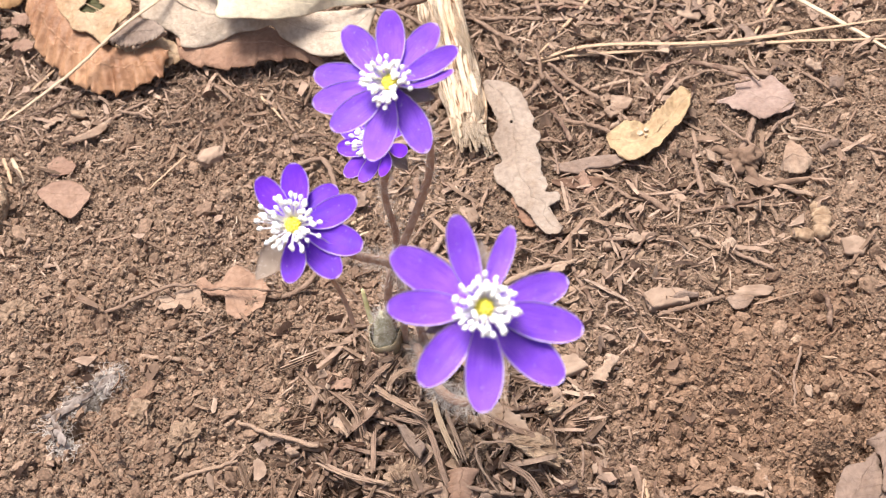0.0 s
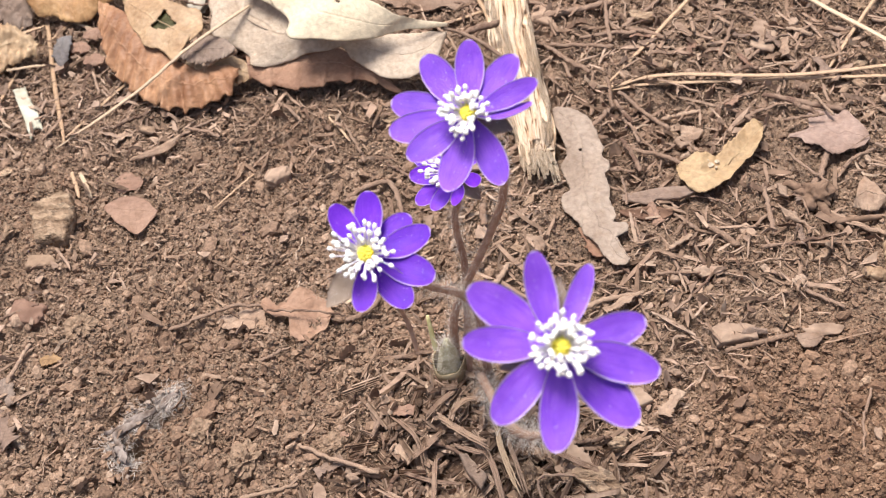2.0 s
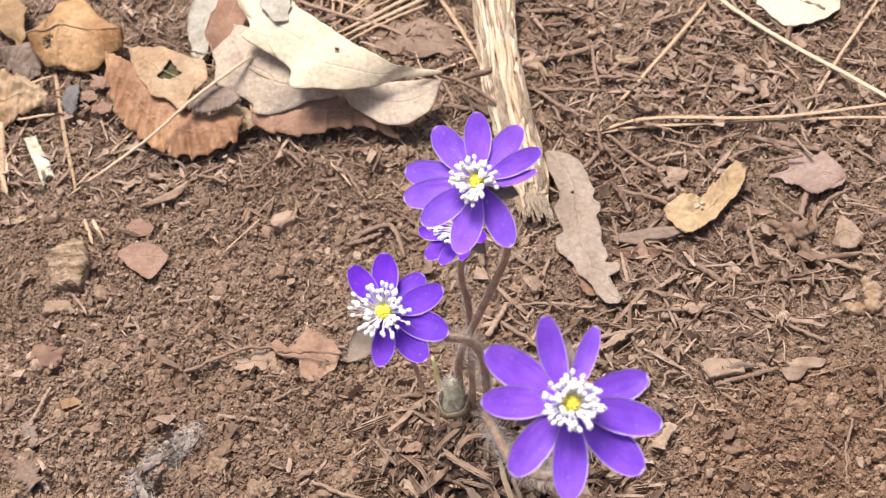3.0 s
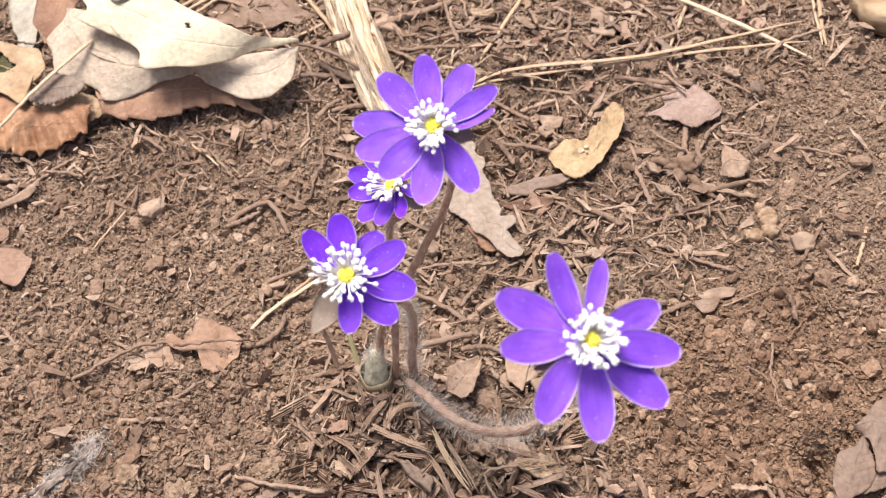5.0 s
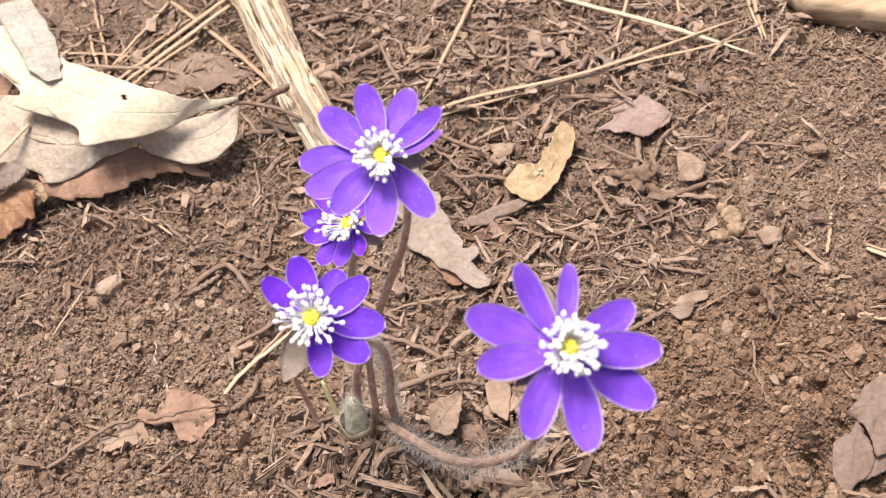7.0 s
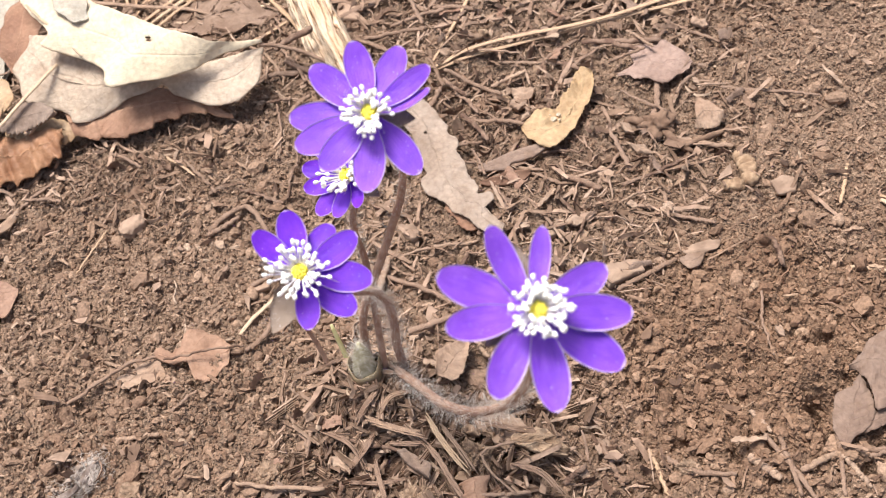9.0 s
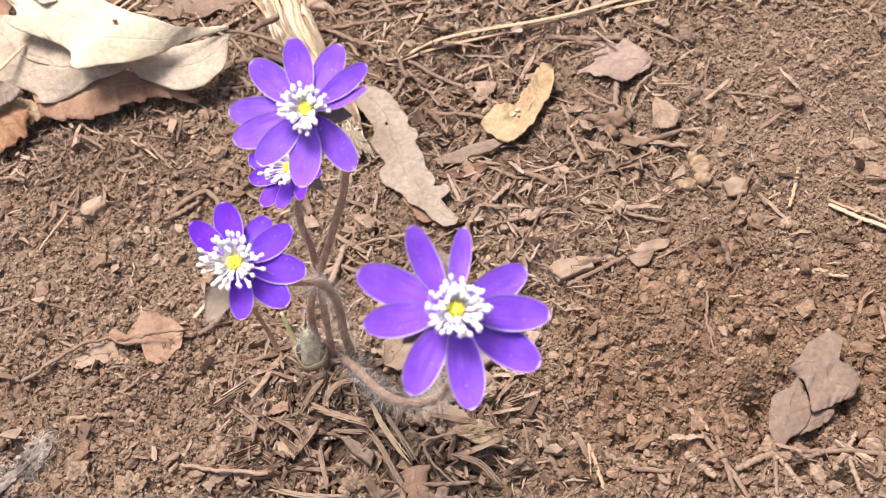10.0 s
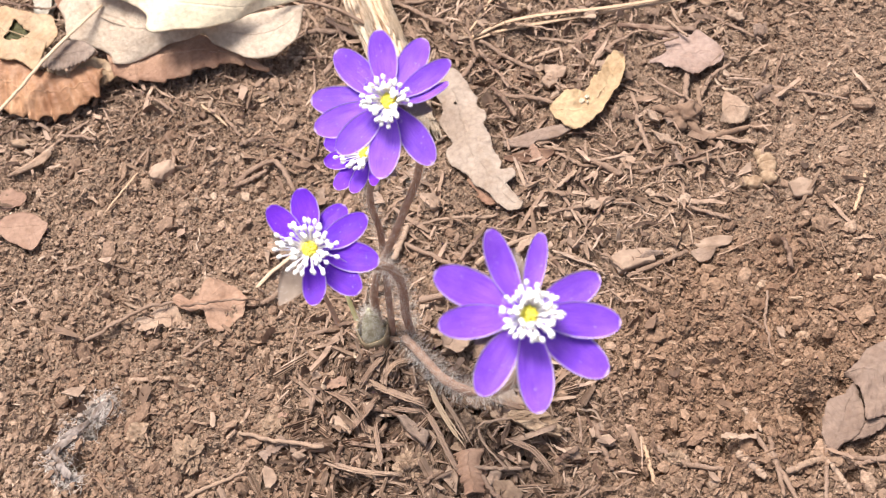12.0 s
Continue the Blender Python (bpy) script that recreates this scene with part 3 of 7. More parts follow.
def flake_shape(seed):
    """A thin, slightly cupped scrap with an angular outline, about one unit across."""
    r = np.random.default_rng(seed)
    k = 7
    a = np.sort(r.uniform(0, 2 * math.pi, k))
    rim = np.stack([np.cos(a), np.sin(a) * 0.7, 0.25 * r.normal(size=k)], 1) * r.uniform(0.35, 0.55, (k, 1))
    top = np.vstack([rim + (0, 0, 0.12), [[0, 0, 0.3]]])
    low = np.vstack([rim - (0, 0, 0.12), [[0, 0, 0.05]]])
    tris = []
    for m in range(k):
        q = (m + 1) % k
        tris += [(m, q, k), (q + k + 1, m + k + 1, 2 * k + 1), (m, m + k + 1, q + k + 1), (m, q + k + 1, q)]
    return np.vstack([top, low]), np.array(tris)


def loose_ground():
    # loose crumbs of soil
    n = 120000
    x, y = rng.uniform(-140, 166, n), rng.uniform(-78, 152, n)
    far = (x < -92 - 0.3 * (y + 60)) | (x > 122 + 0.26 * (y + 60)) | (y > 110)
    keep = (rng.random(n) > 0.5 * litter_amount(x, y)) & (rng.random(n) > 0.85 * far) & (rng.random(n) > 0.1 * trodden(x, y))
    x, y = x[keep], y[keep]
    s = np.clip(rng.lognormal(-1.02, 0.32, len(x)), 0.2, 0.75)
    size = s[:, None] * np.stack([rng.uniform(0.75, 1.55, len(x)), rng.uniform(0.6, 1.1, len(x)), rng.uniform(0.5, 1.0, len(x))], 1)
    at = np.stack([x, y, ground_z(x, y, True) + 0.1 * s + rng.uniform(0, 0.3, len(x))], 1)
    scattered("soil_crumbs", [grain_shape(k) for k in range(16)], at, turn_matrices(len(x), 0.6), size, CRUMB, "loose brown crumbs of dry soil", "soil")
    n = 16000
    x, y = rng.uniform(-128, 150, n), rng.uniform(-78, 130, n)
    keep = rng.random(n) > 0.35 + 0.5 * litter_amount(x, y) + 0.5 * trodden(x, y)
    x, y = x[keep], y[keep]
    s = np.clip(rng.lognormal(-0.5, 0.3, len(x)), 0.4, 1.1)
    size = s[:, None] * np.stack([rng.uniform(0.75, 1.5, len(x)), rng.uniform(0.6, 1.0, len(x)), rng.uniform(0.4, 0.8, len(x))], 1)
    at = np.stack([x, y, ground_z(x, y, True) + 0.1 * s], 1)
    scattered("soil_crumbs", [lump_shape(k, 1, 0.28) for k in range(12)], at, turn_matrices(len(x), 0.5), size, CRUMB, "loose brown crumbs of dry soil", "soil")
    # coarser crumbs, most of them on the broken soil in front
    n = 15000
    x, y = rng.uniform(-124, 140, n), rng.uniform(-74, 120, n)
    keep = (rng.random(n) < np.clip(0.34 - y / 130, 0.2, 0.75) * (1 - 0.7 * litter_amount(x, y)) * (1 - 0.85 * trodden(x, y))) & ~under_leaf(x, y)
    x, y = x[keep], y[keep]
    s = np.clip(rng.lognormal(-0.22, 0.42, len(x)), 0.4, 2.6)
    size = s[:, None] * np.stack([rng.uniform(0.9, 1.6, len(x)), rng.uniform(0.65, 1.0, len(x)), rng.uniform(0.45, 0.8, len(x))], 1)
    at = np.stack([x, y, ground_z(x, y, True) + 0.1 * s], 1)
    scattered("coarse_crumbs", [lump_shape(k + 60, 2, 0.2) for k in range(14)], at, turn_matrices(len(x), 0.5), size, CRUMB, "coarse brown crumbs of dry soil", "soil")
    # small rounded clods on the bare soil in front
    n = 2600
    x, y = rng.uniform(-100, 124, n), rng.uniform(-74, 0, n)
    keep = (rng.random(n) < np.clip(-y / 70, 0.05, 0.9) * (1 - litter_amount(x, y)) * np.clip(0.5 + 0.8 * wave(x, y, 17, 3), 0, 1)) & ~under_leaf(x, y)
    x, y = x[keep], y[keep]
    s = rng.uniform(0.55, 1.25, len(x))
    size = s[:, None] * np.stack([rng.uniform(0.8, 1.2, len(x)), rng.uniform(0.7, 1.0, len(x)), rng.uniform(0.55, 0.85, len(x))], 1)
    at = np.stack([x, y, ground_z(x, y, True) + 0.3 * s], 1)
    scattered("small_clods", [lump_shape(k + 90, 2, 0.22) for k in range(14)], at, turn_matrices(len(x), 0.5), size, CRUMB, "small rounded clods of dry soil", "soil")
    # short woody flakes mixed into the soil
    n = 5500
    x, y = rng.uniform(-128, 148, n), rng.uniform(-76, 140, n)
    far = (x < -92 - 0.3 * (y + 60)) | (x > 122 + 0.26 * (y + 60))
    keep = (rng.random(n) > 0.5 * litter_amount(x, y)) & ~far & ~under_leaf(x, y)
    x, y = x[keep], y[keep]
    k = len(x)
    length = np.clip(rng.lognormal(0.55, 0.45, k), 0.7, 4.5)
    wide = np.clip(length * rng.uniform(0.18, 0.5, k), 0.3, 1.2)
    size = np.stack([length, wide, wide * rng.uniform(0.3, 0.7, k)], 1)
    at = np.stack([x, y, ground_z(x, y, True) + 0.3 + rng.random(k) * 0.9], 1)
    scattered("woody_flakes", [splinter_shape(q + 50) for q in range(20)], at, turn_matrices(k, 0.35), size, CRUMB, "short woody flakes mixed into dry soil", "litter")
    # shreds of bark and rotted wood
    n = 35000
    x, y = rng.uniform(-136, 162, n), rng.uniform(-80, 156, n)
    keep = (rng.random(n) < litter_amount(x, y) * 0.6) & ~under_leaf(x, y)
    x, y = x[keep], y[keep]
    k = len(x)
    length = np.clip(rng.lognormal(1.05, 0.55, k), 1.0, 11)
    wide = np.clip(length * rng.uniform(0.06, 0.24, k), 0.32, 1.6)
    size = np.stack([length, wide, wide * rng.uniform(0.2, 0.6, k)], 1)
    at = np.stack([x, y, ground_z(x, y, True) + 0.25 + rng.random(k) * 1.7], 1)
    scattered("wood_litter", [splinter_shape(q) for q in range(24)], at, turn_matrices(k, 0.22), size, LITTER, "grey-brown bark shreds and broken twigs on soil", "litter")
    # broken bark and wood chips heaped at the foot of the plant
    n = 1800
    x, y = rng.normal(12, 13, n), rng.normal(-40, 14, n)
    keep = (y < -14) & (y > -78)
    x, y = x[keep], y[keep]
    k = len(x)
    length = np.clip(rng.lognormal(1.4, 0.5, k), 1.6, 12)
    wide = np.clip(length * rng.uniform(0.1, 0.3, k), 0.4, 1.7)
    heap = np.exp(-(((x - 14) / 30) ** 2 + ((y + 42) / 17) ** 2))
    at = np.stack([x, y, ground_z(x, y, True) + 0.3 + 5.0 * heap * rng.random(k)], 1)
    scattered("wood_chips", [shred_shape(q) for q in range(40)], at, turn_matrices(k, 0.38), np.stack([length, wide, wide * rng.uniform(0.4, 0.9, k)], 1), CHIPS, "torn brown bark shreds heaped at the plant foot", "litter")
    # thin curly rootlets and fibres
    n = 6000
    x, y = rng.uniform(-128, 148, n), rng.uniform(-76, 140, n)
    tangle = np.exp(-(((x - 52) / 22) ** 2 + ((y - 60) / 16) ** 2))
    keep = (rng.random(n) < 0.05 + litter_amount(x, y) * 0.25 + 0.6 * tangle) & ~under_leaf(x, y)
    x, y = x[keep], y[keep]
    k = len(x)
    length = np.clip(rng.lognormal(1.7, 0.45, k), 2.5, 15)
    thin = rng.uniform(0.16, 0.42, k)
    at = np.stack([x, y, ground_z(x, y, True) + 0.7 + rng.random(k) * 1.5], 1)
    scattered("rootlets", [fibre_shape(q) for q in range(24)], at, turn_matrices(k, 0.16), np.stack([length, length, thin * 3], 1), FIBRE, "thin curly brown rootlets among the litter", "roots", thin=thin / length)
    # thin leaf scraps
    n = 3800
    x, y = rng.uniform(-136, 162, n), rng.uniform(-80, 156, n)
    keep = (rng.random(n) < 0.05 + litter_amount(x, y) * 0.2) & ~under_leaf(x, y)
    x, y = x[keep], y[keep]
    k = len(x)
    w = np.clip(rng.lognormal(1.1, 0.4, k), 1.4, 7)
    size = np.stack([w, w * rng.uniform(0.5, 1, k), np.full(k, 1.0)], 1)
    at = np.stack([x, y, ground_z(x, y, True) + 1.1 + rng.random(k) * 1.2], 1)
    scattered("leaf_scraps", [flake_shape(q) for q in range(12)], at, turn_matrices(k, 0.2), size, SCRAP, "small pinkish brown scraps of dead leaves", "litter")


loose_ground()

# ---- the plant ----
def petal_mesh(length, width, cup, seed):
    """A petal along +x, facing +z, with pale margins by its uvs."""
    nu, nv = 21, 13
    r = np.random.default_rng(seed)
    twist, skew = r.normal(0, 0.05), r.normal(0, 0.04)
    top, uvs = [], []
    for i in range(nu):
        s = 1 - (1 - i / (nu - 1)) ** 1.5
        if s < 0.58:
            half = 0.5 * width * (0.24 + 0.76 * math.sin(0.5 * math.pi * s / 0.58) ** 1.25)
        else:
            half = 0.5 * width * max(0.0, 1 - ((s - 0.58) / 0.42) ** 2.3) ** 0.54
        half = max(half, 0.03 * width)
        for j in range(nv):
            v = 2 * j / (nv - 1) - 1
            x = 0.7 + (length - 0.7) * s - 0.012 * length * v * v * math.sin(math.pi * s)
            y = half * v + skew * length * s * s
            z = cup * s * s * length + 0.13 * half * v * v - 0.05 * length * math.sin(math.pi * s) + 0.012 * half * math.cos(3.2 * math.pi * v) * math.sin(math.pi * s) + twist * half * v + 0.05 * math.sin(9 * s + seed) * v
            top.append((x, y, z))
            uvs.append((s, 0.5 + 0.5 * v))
    faces = [(i * nv + j, (i + 1) * nv + j, (i + 1) * nv + j + 1, i * nv + j + 1) for i in range(nu - 1) for j in range(nv - 1)]
    n = len(top)
    low = [(x, y, z - 0.16) for x, y, z in top]
    under = [tuple(reversed([q + n for q in f])) for f in faces]
    ring = [j for j in range(nv)] + [i * nv + nv - 1 for i in range(1, nu)] + [(nu - 1) * nv + j for j in range(nv - 2, -1, -1)] + [i * nv for i in range(nu - 2, 0, -1)]
    wall = [(ring[k], ring[k] + n, ring[(k + 1) % len(ring)] + n, ring[(k + 1) % len(ring)]) for k in range(len(ring))]
    return mesh_of(top + low, faces + under + wall, uvs + uvs, name="petal")


def stamen_meshes(seed):
    """A filament along +z with a swollen anther on top, one mesh each; 3 mm tall."""
    r = np.random.default_rng(seed)
    bend = r.normal(0, 0.25, 2)
    path = spline([(0, 0, 0), (bend[0] * 0.4, bend[1] * 0.4, 1.5), (bend[0], bend[1], 3.0)], 6)
    v, f, uv = tube(path, np.linspace(0.14, 0.1, 6), 6)
    lv, lf = lump_shape(seed + 40, 2, 0.08)
    lv = lv * (0.34, 0.38, 0.5) + path[-1]
    return mesh_of(v, f, uv, name="filament"), mesh_of(lv, lf.tolist(), name="anther")


def pistil_mesh(seed):
    r = np.random.default_rng(seed)
    vs, fs, n = [], [], 0
    for k in range(22):
        a, t = k * 2.4, math.sqrt(k / 22)
        d = np.array((math.cos(a) * t, math.sin(a) * t, 0))
        lv, lf = lump_shape(int(r.integers(99)), 1, 0.12)
        lv = lv * (0.28, 0.28, 0.42) + d * 1.05 + (0, 0, 1.5 - 0.6 * t * t)
        vs.append(lv)
        fs.append(lf + n)
        n += len(lv)
    bv, bf = lump_shape(3, 2, 0.03)
    vs.append(bv * (1.3, 1.3, 0.8) + (0, 0, 0.5))
    fs.append(bf + n)
    return mesh_of(np.concatenate(vs), np.concatenate(fs).tolist(), name="pistil")


def bract_mesh(length, width, seed):
    """A hairy sepal-like bract along +x, hollow towards +z."""
    nu, nv = 9, 7
    top = []
    for i in range(nu):
        s = i / (nu - 1)
        half = 0.5 * width * max(0.06, math.sin(math.pi * (0.16 + 0.84 * s)) ** 0.8)
        for j in range(nv):
            v = 2 * j / (nv - 1) - 1
            top.append((0.5 + length * s, half * v, 0.25 * half * v * v - 0.9 + 0.18 * length * s * s))
    faces = [(i * nv + j, (i + 1) * nv + j, (i + 1) * nv + j + 1, i * nv + j + 1) for i in range(nu - 1) for j in range(nv - 1)]
    n = len(top)
    low = [(x, y, z - 0.3) for x, y, z in top]
    ring = [j for j in range(nv)] + [i * nv + nv - 1 for i in range(1, nu)] + [(nu - 1) * nv + j for j in range(nv - 2, -1, -1)] + [i * nv for i in range(nu - 2, 0, -1)]
    wall = [(ring[k], ring[k] + n, ring[(k + 1) % len(ring)] + n, ring[(k + 1) % len(ring)]) for k in range(len(ring))]
    return mesh_of(top + low, faces + [tuple(reversed([q + n for q in f])) for f in faces] + wall, name="bract")


def hairs_mesh(path, radius, count, length, seed, droop=0.0):
    """Fine hairs standing off a curved stem."""
    r = np.random.default_rng(seed)
    path = np.asarray(path, float)
    vs, fs = [], []
    for k in range(count):
        s = r.uniform(0, len(path) - 1.001)
        i, t = int(s), s - int(s)
        p = path[i] * (1 - t) + path[i + 1] * t
        along = path[i + 1] - path[i]
        along /= np.linalg.norm(along)
        d = r.normal(size=3)
        d -= d @ along * along
        d /= np.linalg.norm(d)
        w = np.cross(d, along)
        rad = radius[i] if hasattr(radius, "__len__") else radius
        h = length * r.uniform(0.5, 1.15)
        lean = r.uniform(0.1, 0.9) * h
        a, b = p + d * rad * 0.9, p + d * (rad + 0.5 * h) + along * 0.35 * lean
        c = p + d * (rad + 0.85 * h) + along * lean + r.normal(0, 0.1, 3) * h - np.array((0, 0, droop * h))
        n, th = len(vs), 0.016
        vs += [a - w * th, a + w * th, a + along * th, b - w * th * 0.8, b + w * th * 0.8, b + along * th * 0.8, c]
        fs += [(n, n + 1, n + 4, n + 3), (n + 1, n + 2, n + 5, n + 4), (n + 2, n, n + 3, n + 5), (n + 3, n + 4, n + 6), (n + 4, n + 5, n + 6), (n + 5, n + 3, n + 6)]
    return mesh_of(vs, fs, name="hairs")


STAMENS = [stamen_meshes(k) for k in range(6)]
for fil, ant in STAMENS:
    fil.materials.append(FILAMENT)
    ant.materials.append(ANTHER)


def flower_head(plant, at, normal, petals, width, deep, stamens, spread, bracts, seed, lean=(0, 0)):
    """petals: angle, length, cup, layer. The head's z axis is its normal, y points away from the front."""
    r = np.random.default_rng(seed)
    n = Vector(normal).normalized()
    right = Vector((0, 1, 0)).cross(n).normalized()
    m = Matrix((right, n.cross(right), n)).transposed().to_4x4()
    m.translation = Vector(at) * MM
    head = part("flower", pistil_mesh(seed), PISTIL, plant, "open violet flower with white stamens and yellow pistils")
    head.matrix_world = m
    bpy.context.view_layer.update()
    for k, (angle, length, cup, layer, *more) in enumerate(petals):
        me = petal_mesh(length, width * length / 12.0 * r.uniform(0.97, 1.05) * (more[0] if more else 1.0), cup, seed * 31 + k)
        ob = part("petal", me, PETAL_DEEP if deep else PETAL, None)
        ob.parent = head
        ob.matrix_basis = pose(0, 0, (-0.35 - 0.34 * layer) * MM, more[1] if len(more) > 1 else r.normal(0, 3), 1.3 * layer, angle)
    count = stamens
    for k in range(count):
        fil, ant = STAMENS[int(r.integers(6))]
        a = 360 * k / count + r.uniform(-9, 9)
        out = spread * r.uniform(0.2, 1.0) ** 0.8
        ax = math.cos(radians(a)) * out + lean[0]
        ay = math.sin(radians(a)) * out + lean[1]
        tall = r.uniform(0.72, 1.05)
        tilt = Vector((ax, ay, 3.0 * tall)).normalized()
        size = math.hypot(math.hypot(ax, ay), 2.0 * tall) / 3.0
        q = tilt.to_track_quat("Z", "Y").to_matrix().to_4x4()
        f = part("stamen", fil, None, None)
        f.parent = head
        f.matrix_basis = Matrix.Translation(Vector((math.cos(radians(a)), math.sin(radians(a)), 0.3)) * 0.9 * MM) @ q @ Matrix.Diagonal((1, 1, size, 1))
        b = part("anther", ant, None, None)
        b.parent = head
        b.matrix_basis = f.matrix_basis @ Matrix.Translation((0, 0, 0))
        if size != 1:
            b.matrix_basis = f.matrix_basis @ Matrix.Translation((0, 0, 0.003)) @ Matrix.Diagonal((1, 1, 1 / size, 1)) @ Matrix.Translation((0, 0, -0.003))
    for angle, length, wide in bracts:
        ob = part("bract", bract_mesh(length, wide, seed), BRACT, None, "grey-green hairy bract")
        ob.parent = head
        ob.matrix_basis = pose(0, 0, -0.0012, 0, 12, angle)
        fuzz = part("hair", hairs_mesh([(1.0, 0, -1.0), (0.4 * length, 0, -0.8), (0.7 * length, 0, -0.6), (length + 0.2, 0, -0.4)], [0.3 * wide, 0.5 * wide, 0.42 * wide, 0.2], 170, 1.3, seed + 60, 0.0), HAIR, None, "fine silvery hairs")
        fuzz.parent = head
        fuzz.matrix_basis = ob.matrix_basis.copy()
    return head


def stem(plant, points, radii, hair, seed, hair_len=1.6):
    path = spline(points, 34)
    rad = np.interp(np.linspace(0, 1, 34), np.linspace(0, 1, len(radii)), radii)
    v, f, uv = tube(path, rad, 10, 1.0, 0.04, seed)
    ob = part("stem", mesh_of(v, f, uv, name="stem"), STEM, plant, "reddish brown hairy stem")
    part("hair", hairs_mesh(path, rad, hair, hair_len, seed + 5), HAIR, ob, "fine silvery hairs")
    return ob


def hepatica():
    plant = thing("hepatica_plant", "violet hepatica in bloom with four flowers on hairy stems", "flower", (8, -16, gz(8, -16)))
    stem(plant, [(6.4, -13, 9), (7.8, -15.6, 25), (10.5, -17.6, 36), (15, -20, 48), (19.3, -21.5, 59), (23, -24.5, 71), (24.8, -28.5, 84), (24.5, -32, 93), (22.8, -34.6, 100.5)], [0.85, 0.75, 0.68, 0.62], 1000, 1, 1.7)
    stem(plant, [(9, -17.5, 10), (11.2, -17, 30), (12.8, -16.5, 46), (12.8, -17.4, 55), (13.6, -19, 62), (15.2, -20.8, 68), (14.6, -20.9, 72.5)], [0.7, 0.62, 0.55], 900, 2, 1.8)
    stem(plant, [(12.8, -16, 9), (13.3, -18.8, 22), (14.2, -21, 31), (14.6, -23.5, 41), (13.8, -30, 54), (11, -39, 68), (8, -46, 82), (6.4, -48.8, 87)], [0.9, 0.85, 0.75, 0.65], 1500, 3, 2.7)
    stem(plant, [(10, -14, 9), (14.5, -27, 20), (19.3, -42, 33), (24.6, -53, 45), (30.5, -63, 61), (34.5, -71.5, 82), (36, -78, 103)], [0.98, 0.92, 0.85, 0.78, 0.72], 1900, 4, 3.3)
    flower_head(plant, (36.0, -79.0, 105.1), (0.30, -0.51, 0.81),
                [(117, 12.1, 0.02, 0, 0.9), (74, 11.3, -0.05, 1, 0.66), (24, 11.9, -0.04, 1), (-4, 13.1, 0.0, 0), (-33, 13.6, 0.0, 1), (-78, 12.8, 0.0, 0), (-123, 12.2, 0.04, 1), (-173, 12.0, 0.03, 0), (154, 13.2, 0.0, 1)],
                4.6, False, 82, 3.4, [(96, 8.5, 3.4), (-150, 7.0, 3.0), (-18, 7.0, 3.0)], 11)
    flower_head(plant, (22.3, -35.5, 102.3), (-0.03, -0.56, 0.83),
                [(86, 10.9, 0.0, 0), (50, 10.9, -0.06, 1), (21, 10.9, 0.08, 0, 0.75), (-3, 9.2, 0.16, 1, 0.75, -42), (-66, 11.3, 0.0, 1), (-107, 11.6, 0.03, 0), (-147, 10.8, 0.14, 0), (-170, 12.0, 0.03, 1), (166, 12.0, 0.0, 2), (126, 11.3, -0.03, 1)],
                4.8, False, 72, 2.9, [(-22, 6.0, 3.4), (120, 7.0, 3.0), (-115, 7.0, 3.0)], 12, (-0.6, 0.0))
    flower_head(plant, (6.1, -49.4, 88.8), (0.08, -0.46, 0.89),
                [(89, 9.6, 0.02, 0), (48, 8.8, -0.04, 2), (17, 10.0, 0.0, 0), (-15, 10.6, 0.0, 1), (-48, 9.9, 0.0, 2), (-87, 8.5, 0.02, 0), (128, 9.1, 0.10, 1)],
                5.3, True, 66, 3.9, [(-128, 9.0, 4.6), (30, 6.0, 3.0), (150, 6.0, 3.0)], 13, (-0.35, 0.0))
    flower_head(plant, (15.2, -20.6, 74.2), (-0.25, -0.50, 0.83),
                [(142, 8.6, 0.0, 1), (171, 8.0, 0.05, 0), (-158, 8.4, 0.05, 1), (-128, 7.2, 0.12, 0), (-88, 6.0, 0.45, 1), (108, 8.6, 0.0, 0), (70, 8.2, 0.05, 1), (28, 7.4, 0.15, 0), (-35, 6.0, 0.45, 1)],
                4.9, True, 48, 3.0, [(180, 5.5, 3.0), (60, 6.0, 3.0), (-60, 5.5, 3.0)], 14, (-1.1, 0.2))
    # the hairy bud at the foot, its scale and a thin green sprout
    core = spline([(4.9, -17.4, gz(4.9, -17.4) - 2), (5.4, -17.6, 12.0), (5.9, -17.6, 17.4), (6.1, -16.8, 23.0)], 20)
    v, f, uv = tube(core, np.interp(np.linspace(0, 1, 20), [0, 0.3, 0.55, 0.75, 0.9, 1], [2.0, 2.5, 2.5, 2.0, 1.2, 0.3]), 16, 1.0, 0.1, 6)
    bud = part("bud", mesh_of(v, f, uv, name="bud"), BUD, plant, "grey-green downy bud")
    part("hair", hairs_mesh(core[11:], np.linspace(2.2, 0.2, 9), 650, 2.4, 21), HAIR, bud, "silvery down")
    ring, rows = 28, 9
    v, f = [], []
    for layer in (0.0, -0.25):
        for k in range(rows):
            for m in range(ring):
                a = 2 * math.pi * m / ring
                top = 15.6 + 2.4 * abs(math.cos(a + 0.5)) ** 1.5 + 0.6 * math.sin(3 * a + 1)
                s = k / (rows - 1)
                w = 2.7 + 0.7 * math.sin(0.7 * math.pi * s) + layer + 0.12 * math.sin(5 * a)
                v.append((5.5 + 0.3 * s + w * math.cos(a), -17.6 + w * math.sin(a) * 0.95, 6.4 + (top - 6.8) * s))
    n = ring * rows
    for k in range(rows - 1):
        for m in range(ring):
            a, b = k * ring + m, k * ring + (m + 1) % ring
            f += [(a, b, b + ring, a + ring), (a + ring + n, b + ring + n, b + n, a + n)]
